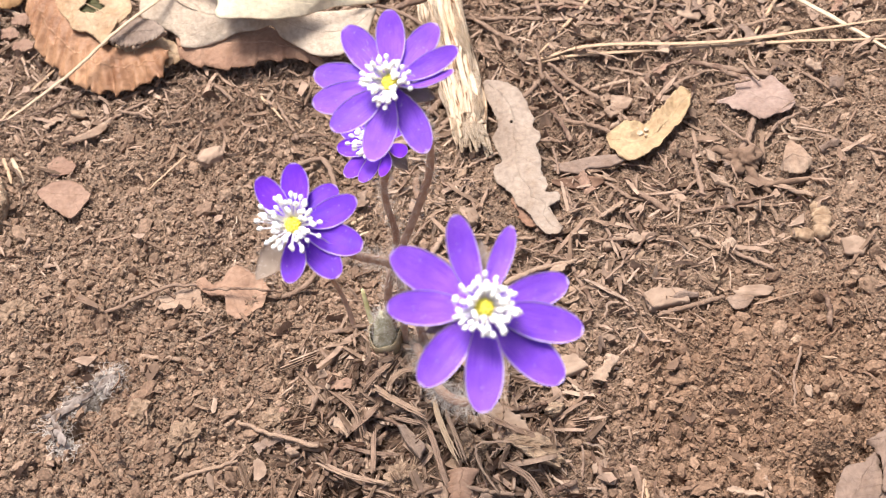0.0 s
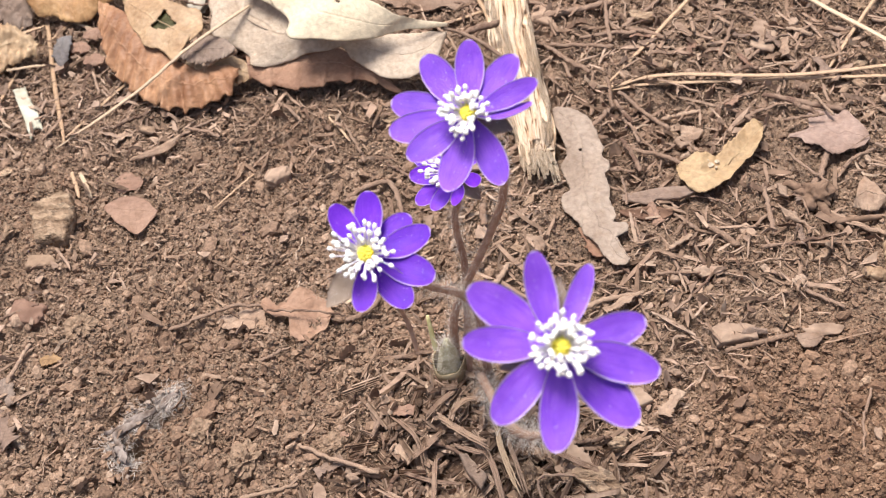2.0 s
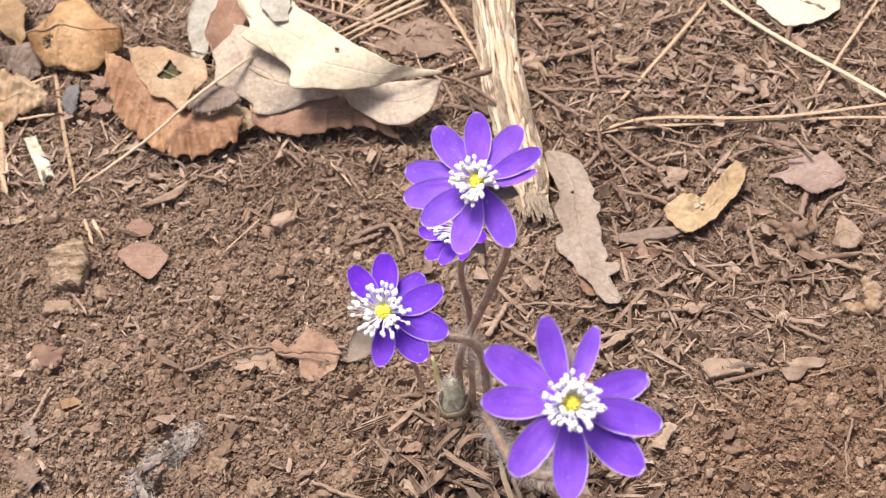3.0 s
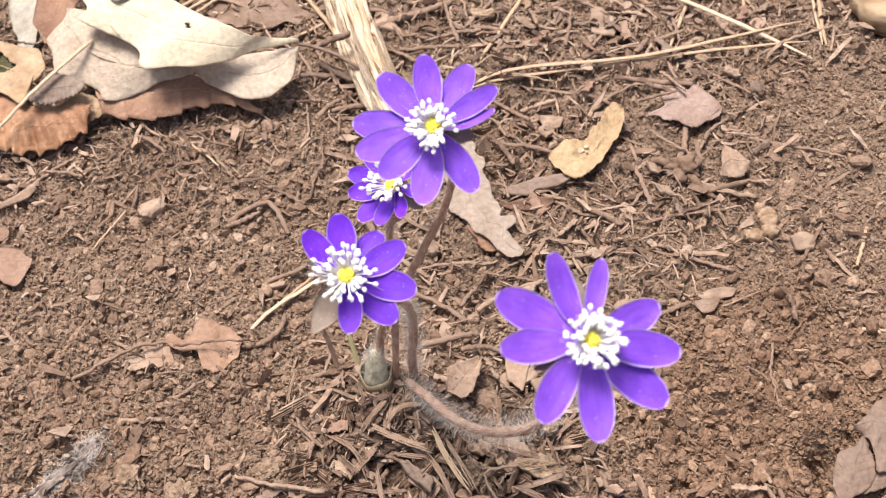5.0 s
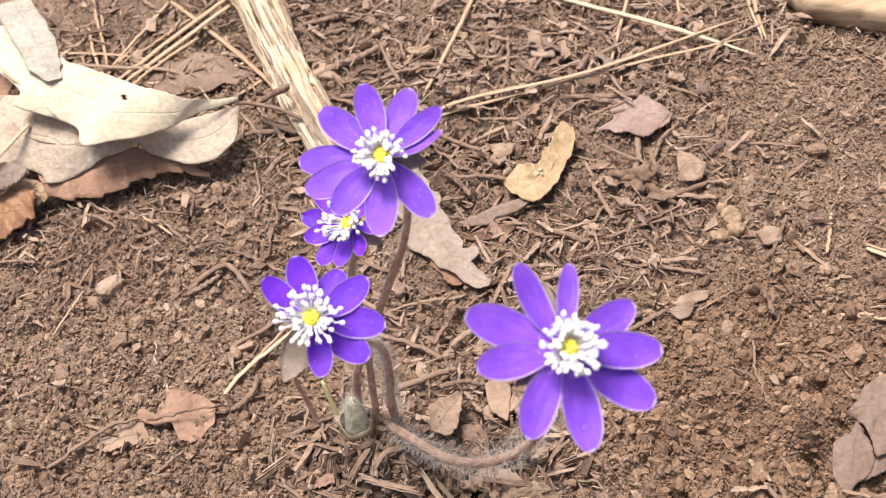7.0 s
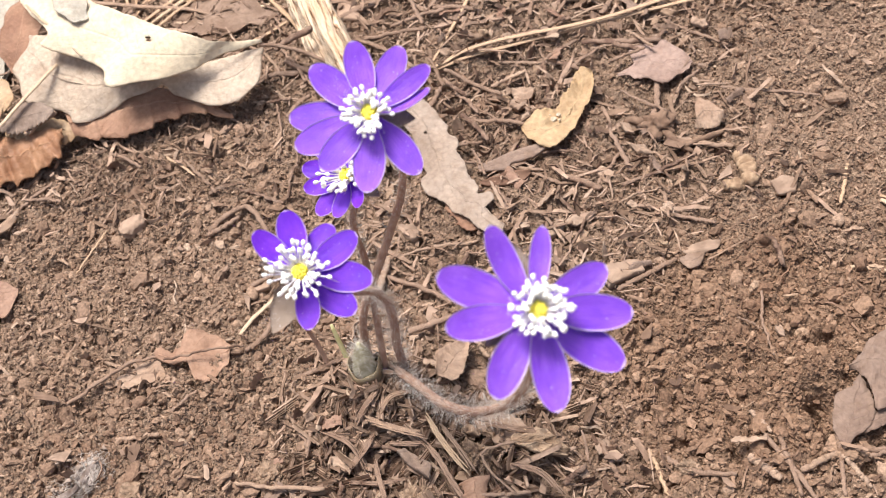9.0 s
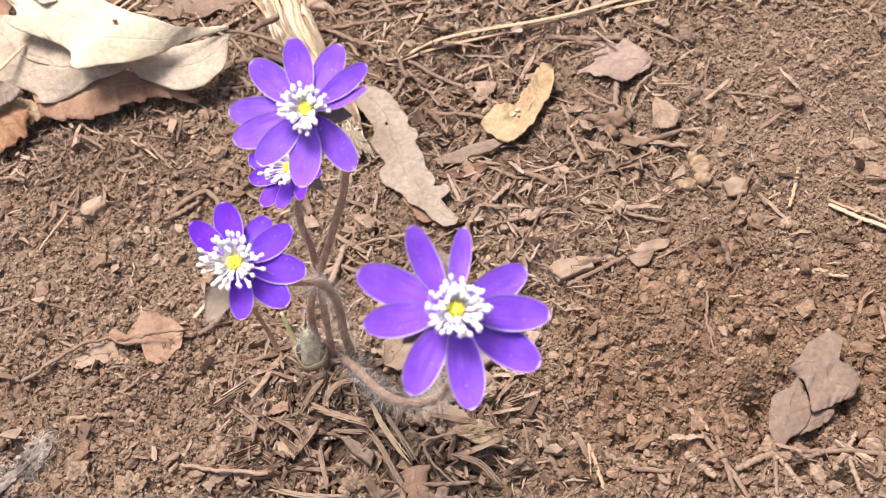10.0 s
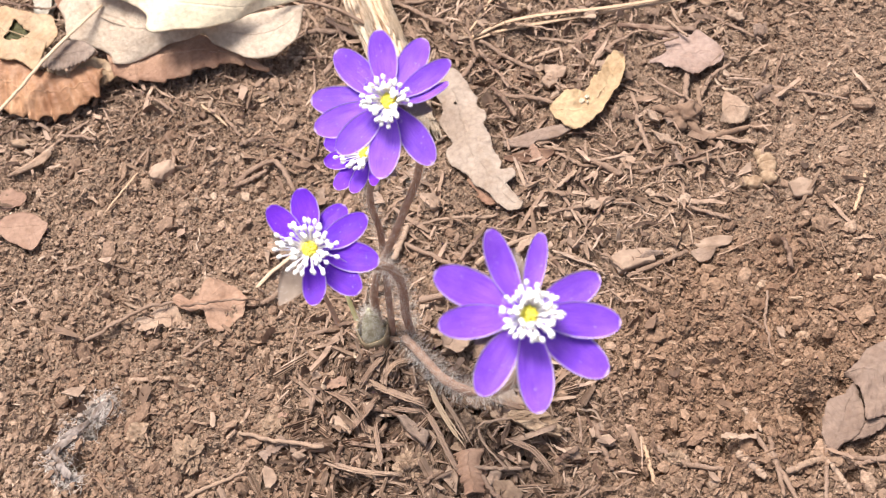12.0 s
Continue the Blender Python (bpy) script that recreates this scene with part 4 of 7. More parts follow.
    f += [((rows - 1) * ring + m, (rows - 1) * ring + (m + 1) % ring, n + (rows - 1) * ring + (m + 1) % ring, n + (rows - 1) * ring + m) for m in range(ring)]
    part("bud_scale", mesh_of(v, f, name="bud_scale"), SHEATH, bud, "papery olive-brown sheath")
    v, f, uv = tube(spline([(2.4, -12.5, 11.5), (2.0, -11.0, 15.5), (1.5, -9.0, 20.5)], 10), [0.55, 0.55, 0.55, 0.5, 0.5, 0.5, 0.5, 0.45, 0.4, 0.3], 8)
    part("sprout", mesh_of(v, f, uv, name="sprout"), SPROUT, plant, "thin pale green sprout")
    v, f, uv = tube(spline([(-1.6, -11.5, 6.5), (-2.6, -8.8, 15), (-3.2, -9.5, 23), (-2.5, -14, 31)], 12), np.linspace(0.55, 0.4, 12), 8)
    part("old_stem", mesh_of(v, f, uv, name="old_stem"), STEM, plant, "thin grey-brown stem")
    return plant


hepatica()


# ---- dead leaves ----
def at_s(values, s):
    xs = np.linspace(0, 1, len(values))
    a = np.interp(s, xs, values)
    # a little rounding between the stations
    return 0.5 * a + 0.25 * (np.interp(max(0, s - 0.06), xs, values) + np.interp(min(1, s + 0.06), xs, values))


def dead_leaf(label, base, tip, left, right, lift, edge_l, edge_r, material, bow=0.0, teeth=(0.0, 0), ragged=0.25, waves=0.5, seed=0, thick=0.28, stalk=0.0, n=(34, 15), category="leaf", name="dead_leaf", holes=()):
    """A dry leaf from base to tip (x, y in mm). left, right: half widths along it; lift: height of the midrib over the soil;
    edge_l, edge_r: height of the edges over the midrib; bow: sideways bend; teeth: depth and number."""
    r = np.random.default_rng(seed)
    mids = spline(base if tip is None else [base, tip], 60)
    tang = np.gradient(mids, axis=0)
    tang /= np.linalg.norm(tang, axis=1)[:, None]
    along = tang[0]
    side = np.array((-along[1], along[0]))
    nu, nv = n
    if teeth[1]:
        nu = max(nu, teeth[1] * 4 + 1)
    verts, uvs = [], []
    ph = r.uniform(0, 6.28, 6)
    for i in range(nu):
        s = i / (nu - 1)
        rag = ragged * (math.sin(11 * s + ph[0]) + 0.7 * math.sin(23 * s + ph[1]) + 0.5 * math.sin(41 * s + ph[2]))
        rag2 = ragged * (math.sin(12 * s + ph[3]) + 0.7 * math.sin(25 * s + ph[4]) + 0.5 * math.sin(39 * s + ph[5]))
        saw = teeth[0] * (1 - (s * teeth[1]) % 1.0) if teeth[1] else 0.0
        wl, wr = max(0.05, at_s(left, s) + rag + saw), max(0.05, at_s(right, s) + rag2 + saw)
        for j in range(nv):
            v = 2 * j / (nv - 1) - 1
            w = v * (wl if v > 0 else wr)
            here = tang[min(59, int(round(s * 59)))]
            p = np.array([np.interp(s * 59, range(60), mids[:, c]) for c in (0, 1)]) + np.array((-here[1], here[0])) * (w + bow * math.sin(math.pi * s))
            e = at_s(edge_l, s) if v > 0 else at_s(edge_r, s)
            z = at_s(lift, s) + e * abs(v) ** 1.7
            z += waves * (math.sin(7 * s + 2.2 * v + ph[1]) + 0.6 * math.sin(15 * s - 3.1 * v + ph[3])) * (0.3 + 0.7 * abs(v))
            g = gz(p[0], p[1])
            verts.append((p[0], p[1], max(g + z, g + 1.0)))
            uvs.append((s, 0.5 + 0.5 * v))
    faces = [(i * nv + j, (i + 1) * nv + j, (i + 1) * nv + j + 1, i * nv + j + 1) for i in range(nu - 1) for j in range(nv - 1)]
    m = len(verts)
    low = [(x, y, z - thick) for x, y, z in verts]
    inner = []
    for s, v in holes:
        f = faces[min(nu - 2, int(s * (nu - 1))) * (nv - 1) + min(nv - 2, int((v + 1) / 2 * (nv - 1)))]
        if f in faces:
            faces.remove(f)
            inner += [(f[(k + 1) % 4], f[(k + 1) % 4] + m, f[k] + m, f[k]) for k in range(4)]
    under = [tuple(reversed([q + m for q in f])) for f in faces] + inner
    ring = [j for j in range(nv)] + [i * nv + nv - 1 for i in range(1, nu)] + [(nu - 1) * nv + j for j in range(nv - 2, -1, -1)] + [i * nv for i in range(nu - 2, 0, -1)]
    wall = [(ring[k], ring[k] + m, ring[(k + 1) % len(ring)] + m, ring[(k + 1) % len(ring)]) for k in range(len(ring))]
    me = mesh_of(verts + low, faces + under + wall, uvs + uvs, name=name)
    ob = new(name, me)
    me.materials.append(material)
    tagged(ob, label, category)
    if nu * nv > 400:
        line = np.array([verts[i * nv + nv // 2] for i in range(nu)])
        tv, tf, tu = tube(line - (0, 0, 0.1), np.linspace(0.16, 0.11, nu), 6)
        part("midrib", mesh_of(tv, tf, tu, name="midrib"), material, ob)
    if stalk:
        c = np.array(verts[nv // 2])
        p0 = c - np.array((along[0], along[1], 0)) * 0.2
        p1 = p0 - np.array((along[0], along[1], 0)) * stalk
        p1[2] = gz(p1[0], p1[1]) + 0.8
        q = 0.5 * (p0 + p1) + np.array((side[0], side[1], 0)) * 0.12 * stalk
        tv, tf, tu = tube(spline([p0, q, p1], 12), 0.55, 8, 1.0, 0.08, seed)
        part("stalk", mesh_of(tv, tf, tu, name="stalk"), TWIG, ob, "thin brown stalk")
    return ob


def resample(points, n):
    """n points at even steps along an open line, corners kept."""
    p = np.array(points, float)
    smooth = spline(p, 12 * len(p))
    d = np.concatenate([[0], np.cumsum(np.linalg.norm(np.diff(smooth, axis=0), axis=1))])
    return np.column_stack([np.interp(np.linspace(0, d[-1], n), d, smooth[:, c]) for c in range(3)])


def torn_leaf(label, edge_a, edge_b, material, camber=0.4, crinkle=0.35, jag=0.25, seed=0, n=(72, 21), teeth=(0.0, 0), holes=(), ribs=(0.0, 0), rib=None, thick=0.26, category="leaf", name="dead_leaf", stalk=None):
    """A dry leaf spread between two edges that run the same way; points are x, y and height over the soil in mm.
    teeth: depth and number along the first edge; holes: x, y, half sizes; ribs: height and number of folds along
    the side veins; rib: a material for its midrib."""
    r = np.random.default_rng(seed)
    nu, nv = n
    a, b = resample(edge_a, nu), resample(edge_b, nu)
    across = b - a
    across[:, 2] = 0
    wide = np.linalg.norm(across, axis=1)[:, None] + 1e-6
    across = across / wide
    def rough_line():
        s = np.linspace(0, 1, nu)
        w = r.normal(0, 0.5, nu)
        for f in (7, 15, 31):
            w += np.interp(s, np.linspace(0, 1, f), r.normal(0, 1.0, f))
        return w[:, None]
    give = np.minimum(1, wide / 3)
    a = a + across * jag * rough_line() * give
    b = b - across * jag * rough_line() * give
    if teeth[1]:
        a = a - across * teeth[0] * (1 - (np.linspace(0, 1, nu) * teeth[1]) % 1.0)[:, None] * give
    verts, uvs = [], []
    off = Vector((seed * 3.7, seed * 1.3, 0))
    for i in range(nu):
        for j in range(nv):
            w = j / (nv - 1)
            p = a[i] * (1 - w) + b[i] * w
            q = Vector((p[0], p[1], 0))
            c = noise.noise(q * 0.11 + off) * 1.6 + noise.noise(q * 0.3 + off) * 0.8 + noise.noise(q * 0.8 + off) * 0.35
            z = p[2] + camber * 4 * w * (1 - w) + crinkle * c + ribs[0] * abs(math.sin(math.pi * (ribs[1] * i / (nu - 1) + 0.8 * w))) * (1 - w)
            base = 3.8 - 0.021 * p[0] - 0.029 * p[1]
            verts.append((p[0], p[1], max(base + z, gz(p[0], p[1]) + 1.2 + 0.3 * c)))
            uvs.append((i / (nu - 1), w))
    faces = [(i * nv + j, (i + 1) * nv + j, (i + 1) * nv + j + 1, i * nv + j + 1) for i in range(nu - 1) for j in range(nv - 1)]
    v = np.array(verts)
    for hx, hy, ra, rb in holes:
        faces = [f for f in faces if ((v[list(f), 0].mean() - hx) / ra) ** 2 + ((v[list(f), 1].mean() - hy) / rb) ** 2 > 1]
    m = len(verts)
    edges = collections.Counter()
    for f in faces:
        for k in range(4):
            edges[tuple(sorted((f[k], f[(k + 1) % 4])))] += 1
    wall = [(f[(k + 1) % 4], f[k], f[k] + m, f[(k + 1) % 4] + m) for f in faces for k in range(4) if edges[tuple(sorted((f[k], f[(k + 1) % 4])))] == 1]
    under = [tuple(reversed([q + m for q in f])) for f in faces]
    me = mesh_of(np.concatenate([v, v - (0, 0, thick)]), faces + under + wall, uvs + uvs, name=name)
    ob = new(name, me)
    me.materials.append(material)
    tagged(ob, label, category)
    if stalk:
        p = spline([(x, y, 3.8 - 0.021 * x - 0.029 * y + h) for x, y, h in stalk], 18)
        tv, tf, tu = tube(p, np.linspace(0.42, 0.55, 18), 8, 1.0, 0.06, seed)
        part("stalk", mesh_of(tv, tf, tu, name="stalk"), TWIG, ob, "thin reddish brown stalk")
    elif nu >= 50 and not ribs[1]:
        line = v.reshape(nu, nv, 3)[:, nv // 2]
        high = line[:, 2]
        line = spline(line[np.linspace(0, nu - 1, 6).astype(int)], nu)
        line[:, 2] = high
        tv, tf, tu = tube(line + (0, 0, 0.1 if rib else -0.1), np.linspace(0.28, 0.12, nu) if rib else np.linspace(0.16, 0.11, nu), 6)
        part("midrib", mesh_of(tv, tf, tu, name="midrib"), rib or material, ob, "thin darker midrib" if rib else "")
    return ob


# pile at the back: cream leaf on a beige one on a brown one, rusty toothed leaf beside
torn_leaf("curled rusty brown leaf with toothed edge", [(-93.5, 102, 9), (-91, 92, 7), (-88, 84, 5), (-83.5, 78.6, 4), (-79, 74, 3.4), (-74, 70.4, 3), (-68, 68, 3), (-63, 68, 3.4), (-59, 69.6, 4), (-55, 70.4, 5), (-52.6, 75, 7)],
          [(-93, 103, 10), (-89, 99, 12), (-84, 94, 12), (-79, 88, 11), (-75, 84, 10), (-70, 80, 9.4), (-65, 78, 9), (-60, 77, 9), (-56, 77, 9), (-52, 76, 8)], RUST, 0.9, 0.4, 0.12, 70, n=(150, 23), teeth=(1.4, 11), ribs=(1.7, 15))
dead_leaf("pale greyish white leaf scrap on the cream leaf", [(-41, 93), (-42, 99), (-44, 108), (-48, 124)], None, [1.5, 4, 4.5, 5, 4], [1.5, 3.4, 4, 4.5, 4], [26, 28, 29, 29, 28], [0, 0, 0, 0, -1], [0, 0, 0, 0, 0], WHITE, 0, seed=7)
dead_leaf("curled white dry leaf beside the pile", [(-70.5, 104), (-70, 112), (-69, 121), (-66, 134)], None, [1.2, 3.0, 4.5, 5, 3], [1.2, 3, 4.5, 4.5, 3], [5, 6, 7, 7, 6], [0, 0.5, 1, 1, 0], [0, 1, 1, 1, 0], WHITE, 0, seed=8)
dead_leaf("brown dry leaf behind the cream leaf", [(-63, 100), (-60, 110), (-57, 124)], None, [1, 5, 5.5, 5, 2], [1, 5, 5.5, 5, 3], [10, 13, 14, 14, 13], [0, 0, 0, 0, 0], [0, 0, 0, 0, 0], BROWN, 0, seed=9)
dead_leaf("crumpled tan leaf at the edge of the litter", (-134, 138), (-123, 117), [1, 4, 5, 4, 1], [1, 4, 5, 4, 1], [3, 5, 7, 6, 4], [0, 0, 0, 0, 0], [0, -1, -2, -1, 0], TAN, 0, (0, 0), 0.5, 0.8, 12)
torn_leaf("crumpled light brown leaf scrap", [(-128, 87, 4), (-122, 84.6, 3), (-116, 87, 3), (-110, 91, 3)], [(-128, 99, 7), (-121, 100, 8), (-115, 98, 7), (-109, 95, 5)], TANL, 1.4, 2.2, 0.4, 13, n=(60, 23))
dead_leaf("pale grey leaf lying beside the pile", (-69, 106), (-66, 138), [1, 4, 5, 4, 1], [1, 3, 5, 5, 2], [3, 5, 6, 6, 5], [0, 0, 0, 0, 0], [0, 0, 0, 0, 0], WHITE, 0, (0, 0), 0.3, 0.5, 14)
torn_leaf("large dry cream leaf with a small hole, atop the leaf pile", [(-1.2, 84.2, 11.6), (-5.6, 82.6, 13), (-10, 80.6, 14.6), (-14.6, 78.2, 15.5), (-18.6, 76.2, 16), (-25.6, 75.2, 17), (-31.6, 75.8, 17.5), (-37.1, 75.6, 18), (-38.6, 77.2, 18.5), (-38.6, 81.2, 18.5), (-41.6, 85.2, 19), (-45.6, 88.2, 20), (-51.6, 92.2, 22), (-49.6, 95.2, 23), (-54.6, 106.2, 22), (-59.6, 122.2, 22)],
          [(-1.2, 84.8, 12), (-6.6, 83.6, 14.8), (-11.6, 80.9, 18.6), (-16.6, 81.7, 22), (-22.6, 85.2, 24), (-28.6, 90.2, 25), (-34.6, 95.2, 26), (-39.6, 102.2, 26), (-44.6, 119.2, 26)], CREAM, 0.3, 0.3, 0.1, 1, n=(110, 27), holes=((-26, 83, 0.6, 0.6),), stalk=[(-2.2, 84.2, 11), (2, 83.6, 9.6), (8, 80.4, 8), (17, 74, 3.5)])
torn_leaf("greyish beige dry leaf with a wavy edge under the cream leaf", [(-1.4, 83.2, 10.4), (-2.4, 81, 9.2), (-3.4, 77, 8.5), (-5.6, 73.6, 8), (-10.6, 70.6, 8), (-15.6, 71.2, 8), (-20.6, 74.2, 8.5), (-24.6, 77.2, 9), (-26.6, 79.2, 11.5), (-30.6, 79.2, 10.5), (-34.6, 79.8, 9.5), (-39.6, 78.2, 8.5), (-43.6, 77.2, 8.5), (-49.2, 76.8, 8.7), (-50.6, 80.2, 9.5), (-55.6, 83.2, 10.5), (-60, 85.7, 12.4), (-60.6, 91.2, 13.5), (-61.6, 96.2, 14), (-56.6, 101.2, 15)],
          [(-1.6, 83.8, 10.6), (-8.6, 83.2, 11), (-20.6, 82.2, 12.6), (-35.6, 87.2, 17), (-48.6, 97.2, 19), (-56, 101.6, 18)], BEIGE, 0.4, 0.4, 0.1, 2, n=(110, 23))
torn_leaf("brown dry leaf with toothed edge under the leaf pile", [(-12.6, 70.2, 3), (-16.6, 71.6, 4), (-20.6, 73.8, 5), (-26.6, 74.6, 5), (-30.6, 73.8, 5), (-34.6, 72.8, 5), (-40.6, 72.8, 5), (-45.6, 73.8, 5.5), (-50.6, 76.2, 6)], [(-12.6, 70.8, 3.2), (-20.6, 77.2, 7), (-32.6, 84.2, 8.5), (-44.6, 84.2, 8.6), (-51.6, 81.2, 8.6)], BROWN, 0.8, 0.4, 0.12, 3, n=(100, 17), teeth=(1.3, 6))
torn_leaf("light brown torn leaf edge below the beige leaf", [(-66, 78, 9), (-60, 75.5, 8), (-54, 74, 6), (-49.4, 76, 6)], [(-66, 80, 9.5), (-60, 81, 10), (-53, 80, 8.4), (-49.4, 78, 7.6)], TANL, 0.3, 0.4, 0.2, 4, n=(50, 13), teeth=(0.5, 7))
torn_leaf("dark green leaf seen through the torn tan leaf", [(-78, 88.6, 11.6), (-73, 88, 11.9), (-68.6, 88.6, 12)], [(-76, 94, 13), (-73, 94.6, 13.4), (-69.4, 93, 13.4)], GREEN, 0.2, 0.2, 0.1, 5, n=(24, 9))
torn_leaf("light tan broken leaf with a hole on the rusty leaf", [(-86, 100, 12.6), (-84, 94, 12), (-80, 88, 12), (-77, 83.4, 11.6), (-73, 82.2, 11.4), (-69, 78.2, 11.2), (-67, 79, 11.4), (-66, 83, 12), (-63, 85, 13)],
          [(-86, 101, 13), (-82, 101, 13.4), (-75, 98, 14.6), (-69, 94.6, 14.6), (-63.6, 92, 14), (-62.4, 86, 13.2)], TANL, 0.5, 0.45, 0.2, 6, n=(90, 31), holes=((-72.8, 89.0, 3.3, 1.4), (-72.9, 90.4, 2.0, 1.5), (-73, 92, 0.8, 1.5)))
torn_leaf("grey-brown leaf scrap with a saw-toothed edge", [(-67, 77.4, 12.4), (-62, 75.8, 11.6), (-56, 76.8, 12), (-53, 78.6, 12.4)], [(-66, 79, 13), (-61, 82, 14), (-56, 82, 13.4), (-53, 79.4, 12.6)], GREYD, 0.2, 0.3, 0.1, 7, n=(80, 11), teeth=(0.6, 13))
torn_leaf("curled ochre oak leaf with dark holes", [(-118, 112, 8), (-115, 108, 6.6), (-113, 105.6, 5), (-109, 105.8, 4.6), (-105, 104, 3.4), (-99, 105, 3.4), (-95.6, 107.6, 5), (-91.4, 109, 7), (-90.6, 111, 9)], [(-118, 112.6, 8), (-116, 115, 10), (-112.6, 119, 11), (-112, 125, 10), (-106, 128, 9), (-100, 121, 9), (-97, 118, 9), (-92, 114, 9), (-90.6, 111.6, 9)], OCHRE, 3.2, 0.4, 0.2, 8, n=(90, 25), holes=((-112.2, 110, 1.0, 1.7), (-111.4, 112, 0.8, 0.7)), rib=TWIG)
torn_leaf("greyish brown crumpled leaf", [(-128, 112, 5), (-125, 107, 3), (-120, 102, 2), (-115, 104, 2)], [(-128, 112.6, 5), (-123, 114, 6), (-119, 113, 7), (-115, 107, 3)], GREYD, 1.0, 1.5, 0.4, 9, n=(50, 19))
torn_leaf("pale curled leaf scrap standing on the soil", [(-77.6, 52.6, 1.6), (-72, 53.6, 2), (-68, 55, 2.4), (-66, 58, 2.6)], [(-77.6, 53.2, 1.8), (-72, 55.2, 2.8), (-68.6, 57, 3.2), (-65.6, 59.6, 3.4)], GREYTAN, 0.3, 0.3, 0.12, 10, n=(40, 11))
torn_leaf("bluish grey leaf scrap in the straw", [(-106.4, 97, 3), (-106, 92, 3), (-103.6, 86.6, 2)], [(-102, 98, 3.4), (-101.6, 93, 3), (-102, 87, 2.4)], BLUEGREY, 0.5, 0.4, 0.15, 40, n=(30, 11))
for k, (x, y) in enumerate([(-100, 95), (-95, 90), (-97, 100), (-91.5, 95)]):
    torn_leaf("reddish brown leaf scrap in the straw", [(x - 3.2, y - 0.6, 1.6), (x, y - 2, 1.6), (x + 3, y - 1.8, 1.8)], [(x - 2.6, y + 0.8, 2.4), (x + 0.6, y + 1.2, 2.8), (x + 3.2, y - 0.4, 2.2)], PINK, 0.1, 0.3, 0.2, 41 + k, n=(28, 11))
torn_leaf("yellowish leaf scrap on the soil", [(-85, -7.4, 1.6), (-83, -8.4, 1.4), (-80, -7.6, 1.6)], [(-85, -6.4, 1.8), (-83, -5.4, 2.2), (-80, -6.6, 1.8)], TAN, 0.3, 0.3, 0.2, 46, n=(24, 9))
torn_leaf("pinkish torn leaf scrap on the soil", [(-93.4, -21.4, 1.8), (-90.4, -27, 1.6), (-86.6, -29.6, 1.4)], [(-90, -19.6, 2), (-87, -22.6, 2), (-84.6, -27, 1.8)], GREYPINK, 0.4, 0.6, 0.3, 47, n=(36, 13))
torn_leaf("grey leaf scrap on the soil", [(-93, -13.4, 1.8), (-91.6, -16, 1.6), (-89, -18.6, 1.4)], [(-91, -11.6, 2), (-89, -14, 2), (-88, -18, 1.6)], GREYD, 0.4, 0.5, 0.2, 48, n=(30, 9))
torn_leaf("folded tan leaf scrap with reddish edge at the plant foot", [(17.6, -45, 4.4), (18, -49, 4), (18.6, -54, 3.4)], [(23.4, -44.8, 4.6), (22.4, -49, 4), (22, -54, 3.4)], PINKTAN, 0.9, 0.4, 0.16, 51, n=(40, 15))
torn_leaf("flat brown scrap of leaf at the plant foot", [(23, -32, 3.6), (26, -37, 2.4), (29, -39.6, 2)], [(27, -29, 3.6), (31, -32.4, 3), (34, -36.6, 2)], BARKP, 0.3, 1.4, 0.15, 50, n=(40, 13), thick=0.5)
torn_leaf("small pinkish grey leaf scrap near the plant foot", [(18.8, -21.2, 8.6), (19.6, -18.2, 8.8), (20.2, -16.6, 8.6), (22.2, -15.4, 8.0), (24.8, -14.0, 7.0), (26.6, -13.4, 6.4)], [(19.2, -21.8, 8.0), (21.4, -23.2, 7.2), (23.2, -22.6, 6.8), (24.8, -20.0, 6.4), (26.0, -17.8, 6.2), (27.0, -14.4, 6.2)], GREYTAN, -0.8, 0.5, 0.12, 72, n=(48, 15))
# single leaves on the soil
torn_leaf("long greyish brown leaf with a lobed edge, lying flat on soil", [(24, 61.4, 3.6), (26, 53, 3.6), (27, 49, 3.5), (27.2, 46, 3.5), (26, 43.4, 3), (27.2, 39, 3), (28, 36.4, 3), (26.4, 34, 3), (27, 30, 3), (30, 26.4, 3), (31.4, 23, 3), (34, 20, 3), (35, 17.6, 3), (37.4, 14.8, 3), (40, 13.8, 3), (41, 14.6, 3)],
          [(25, 62, 4), (28, 61.4, 4), (30.4, 60, 4), (33, 56, 4), (34.4, 52, 4), (35.2, 48.6, 4), (35.2, 45.4, 4), (37.2, 43.6, 4), (37.4, 41.6, 4), (36.2, 39.4, 4), (37, 35, 4), (37, 32, 3.5), (38, 28, 3.5), (37.6, 25.6, 3.5), (40, 25.2, 3.5), (40.4, 23, 3), (38.4, 21.4, 3), (40, 18.2, 3), (41.2, 15.2, 3)], GREY, 0.3, 0.5, 0.14, 20, n=(150, 25), holes=((30.4, 47.6, 0.4, 0.4),))
torn_leaf("brown scrap of leaf under the long leaf", [(30, 27, 1.6), (32, 19.6, 1.2), (34, 17.6, 1.2)], [(34, 27, 1.8), (36, 21, 1.6), (36.4, 18, 1.4)], BROWN, 0.2, 0.3, 0.3, 21, n=(30, 9))
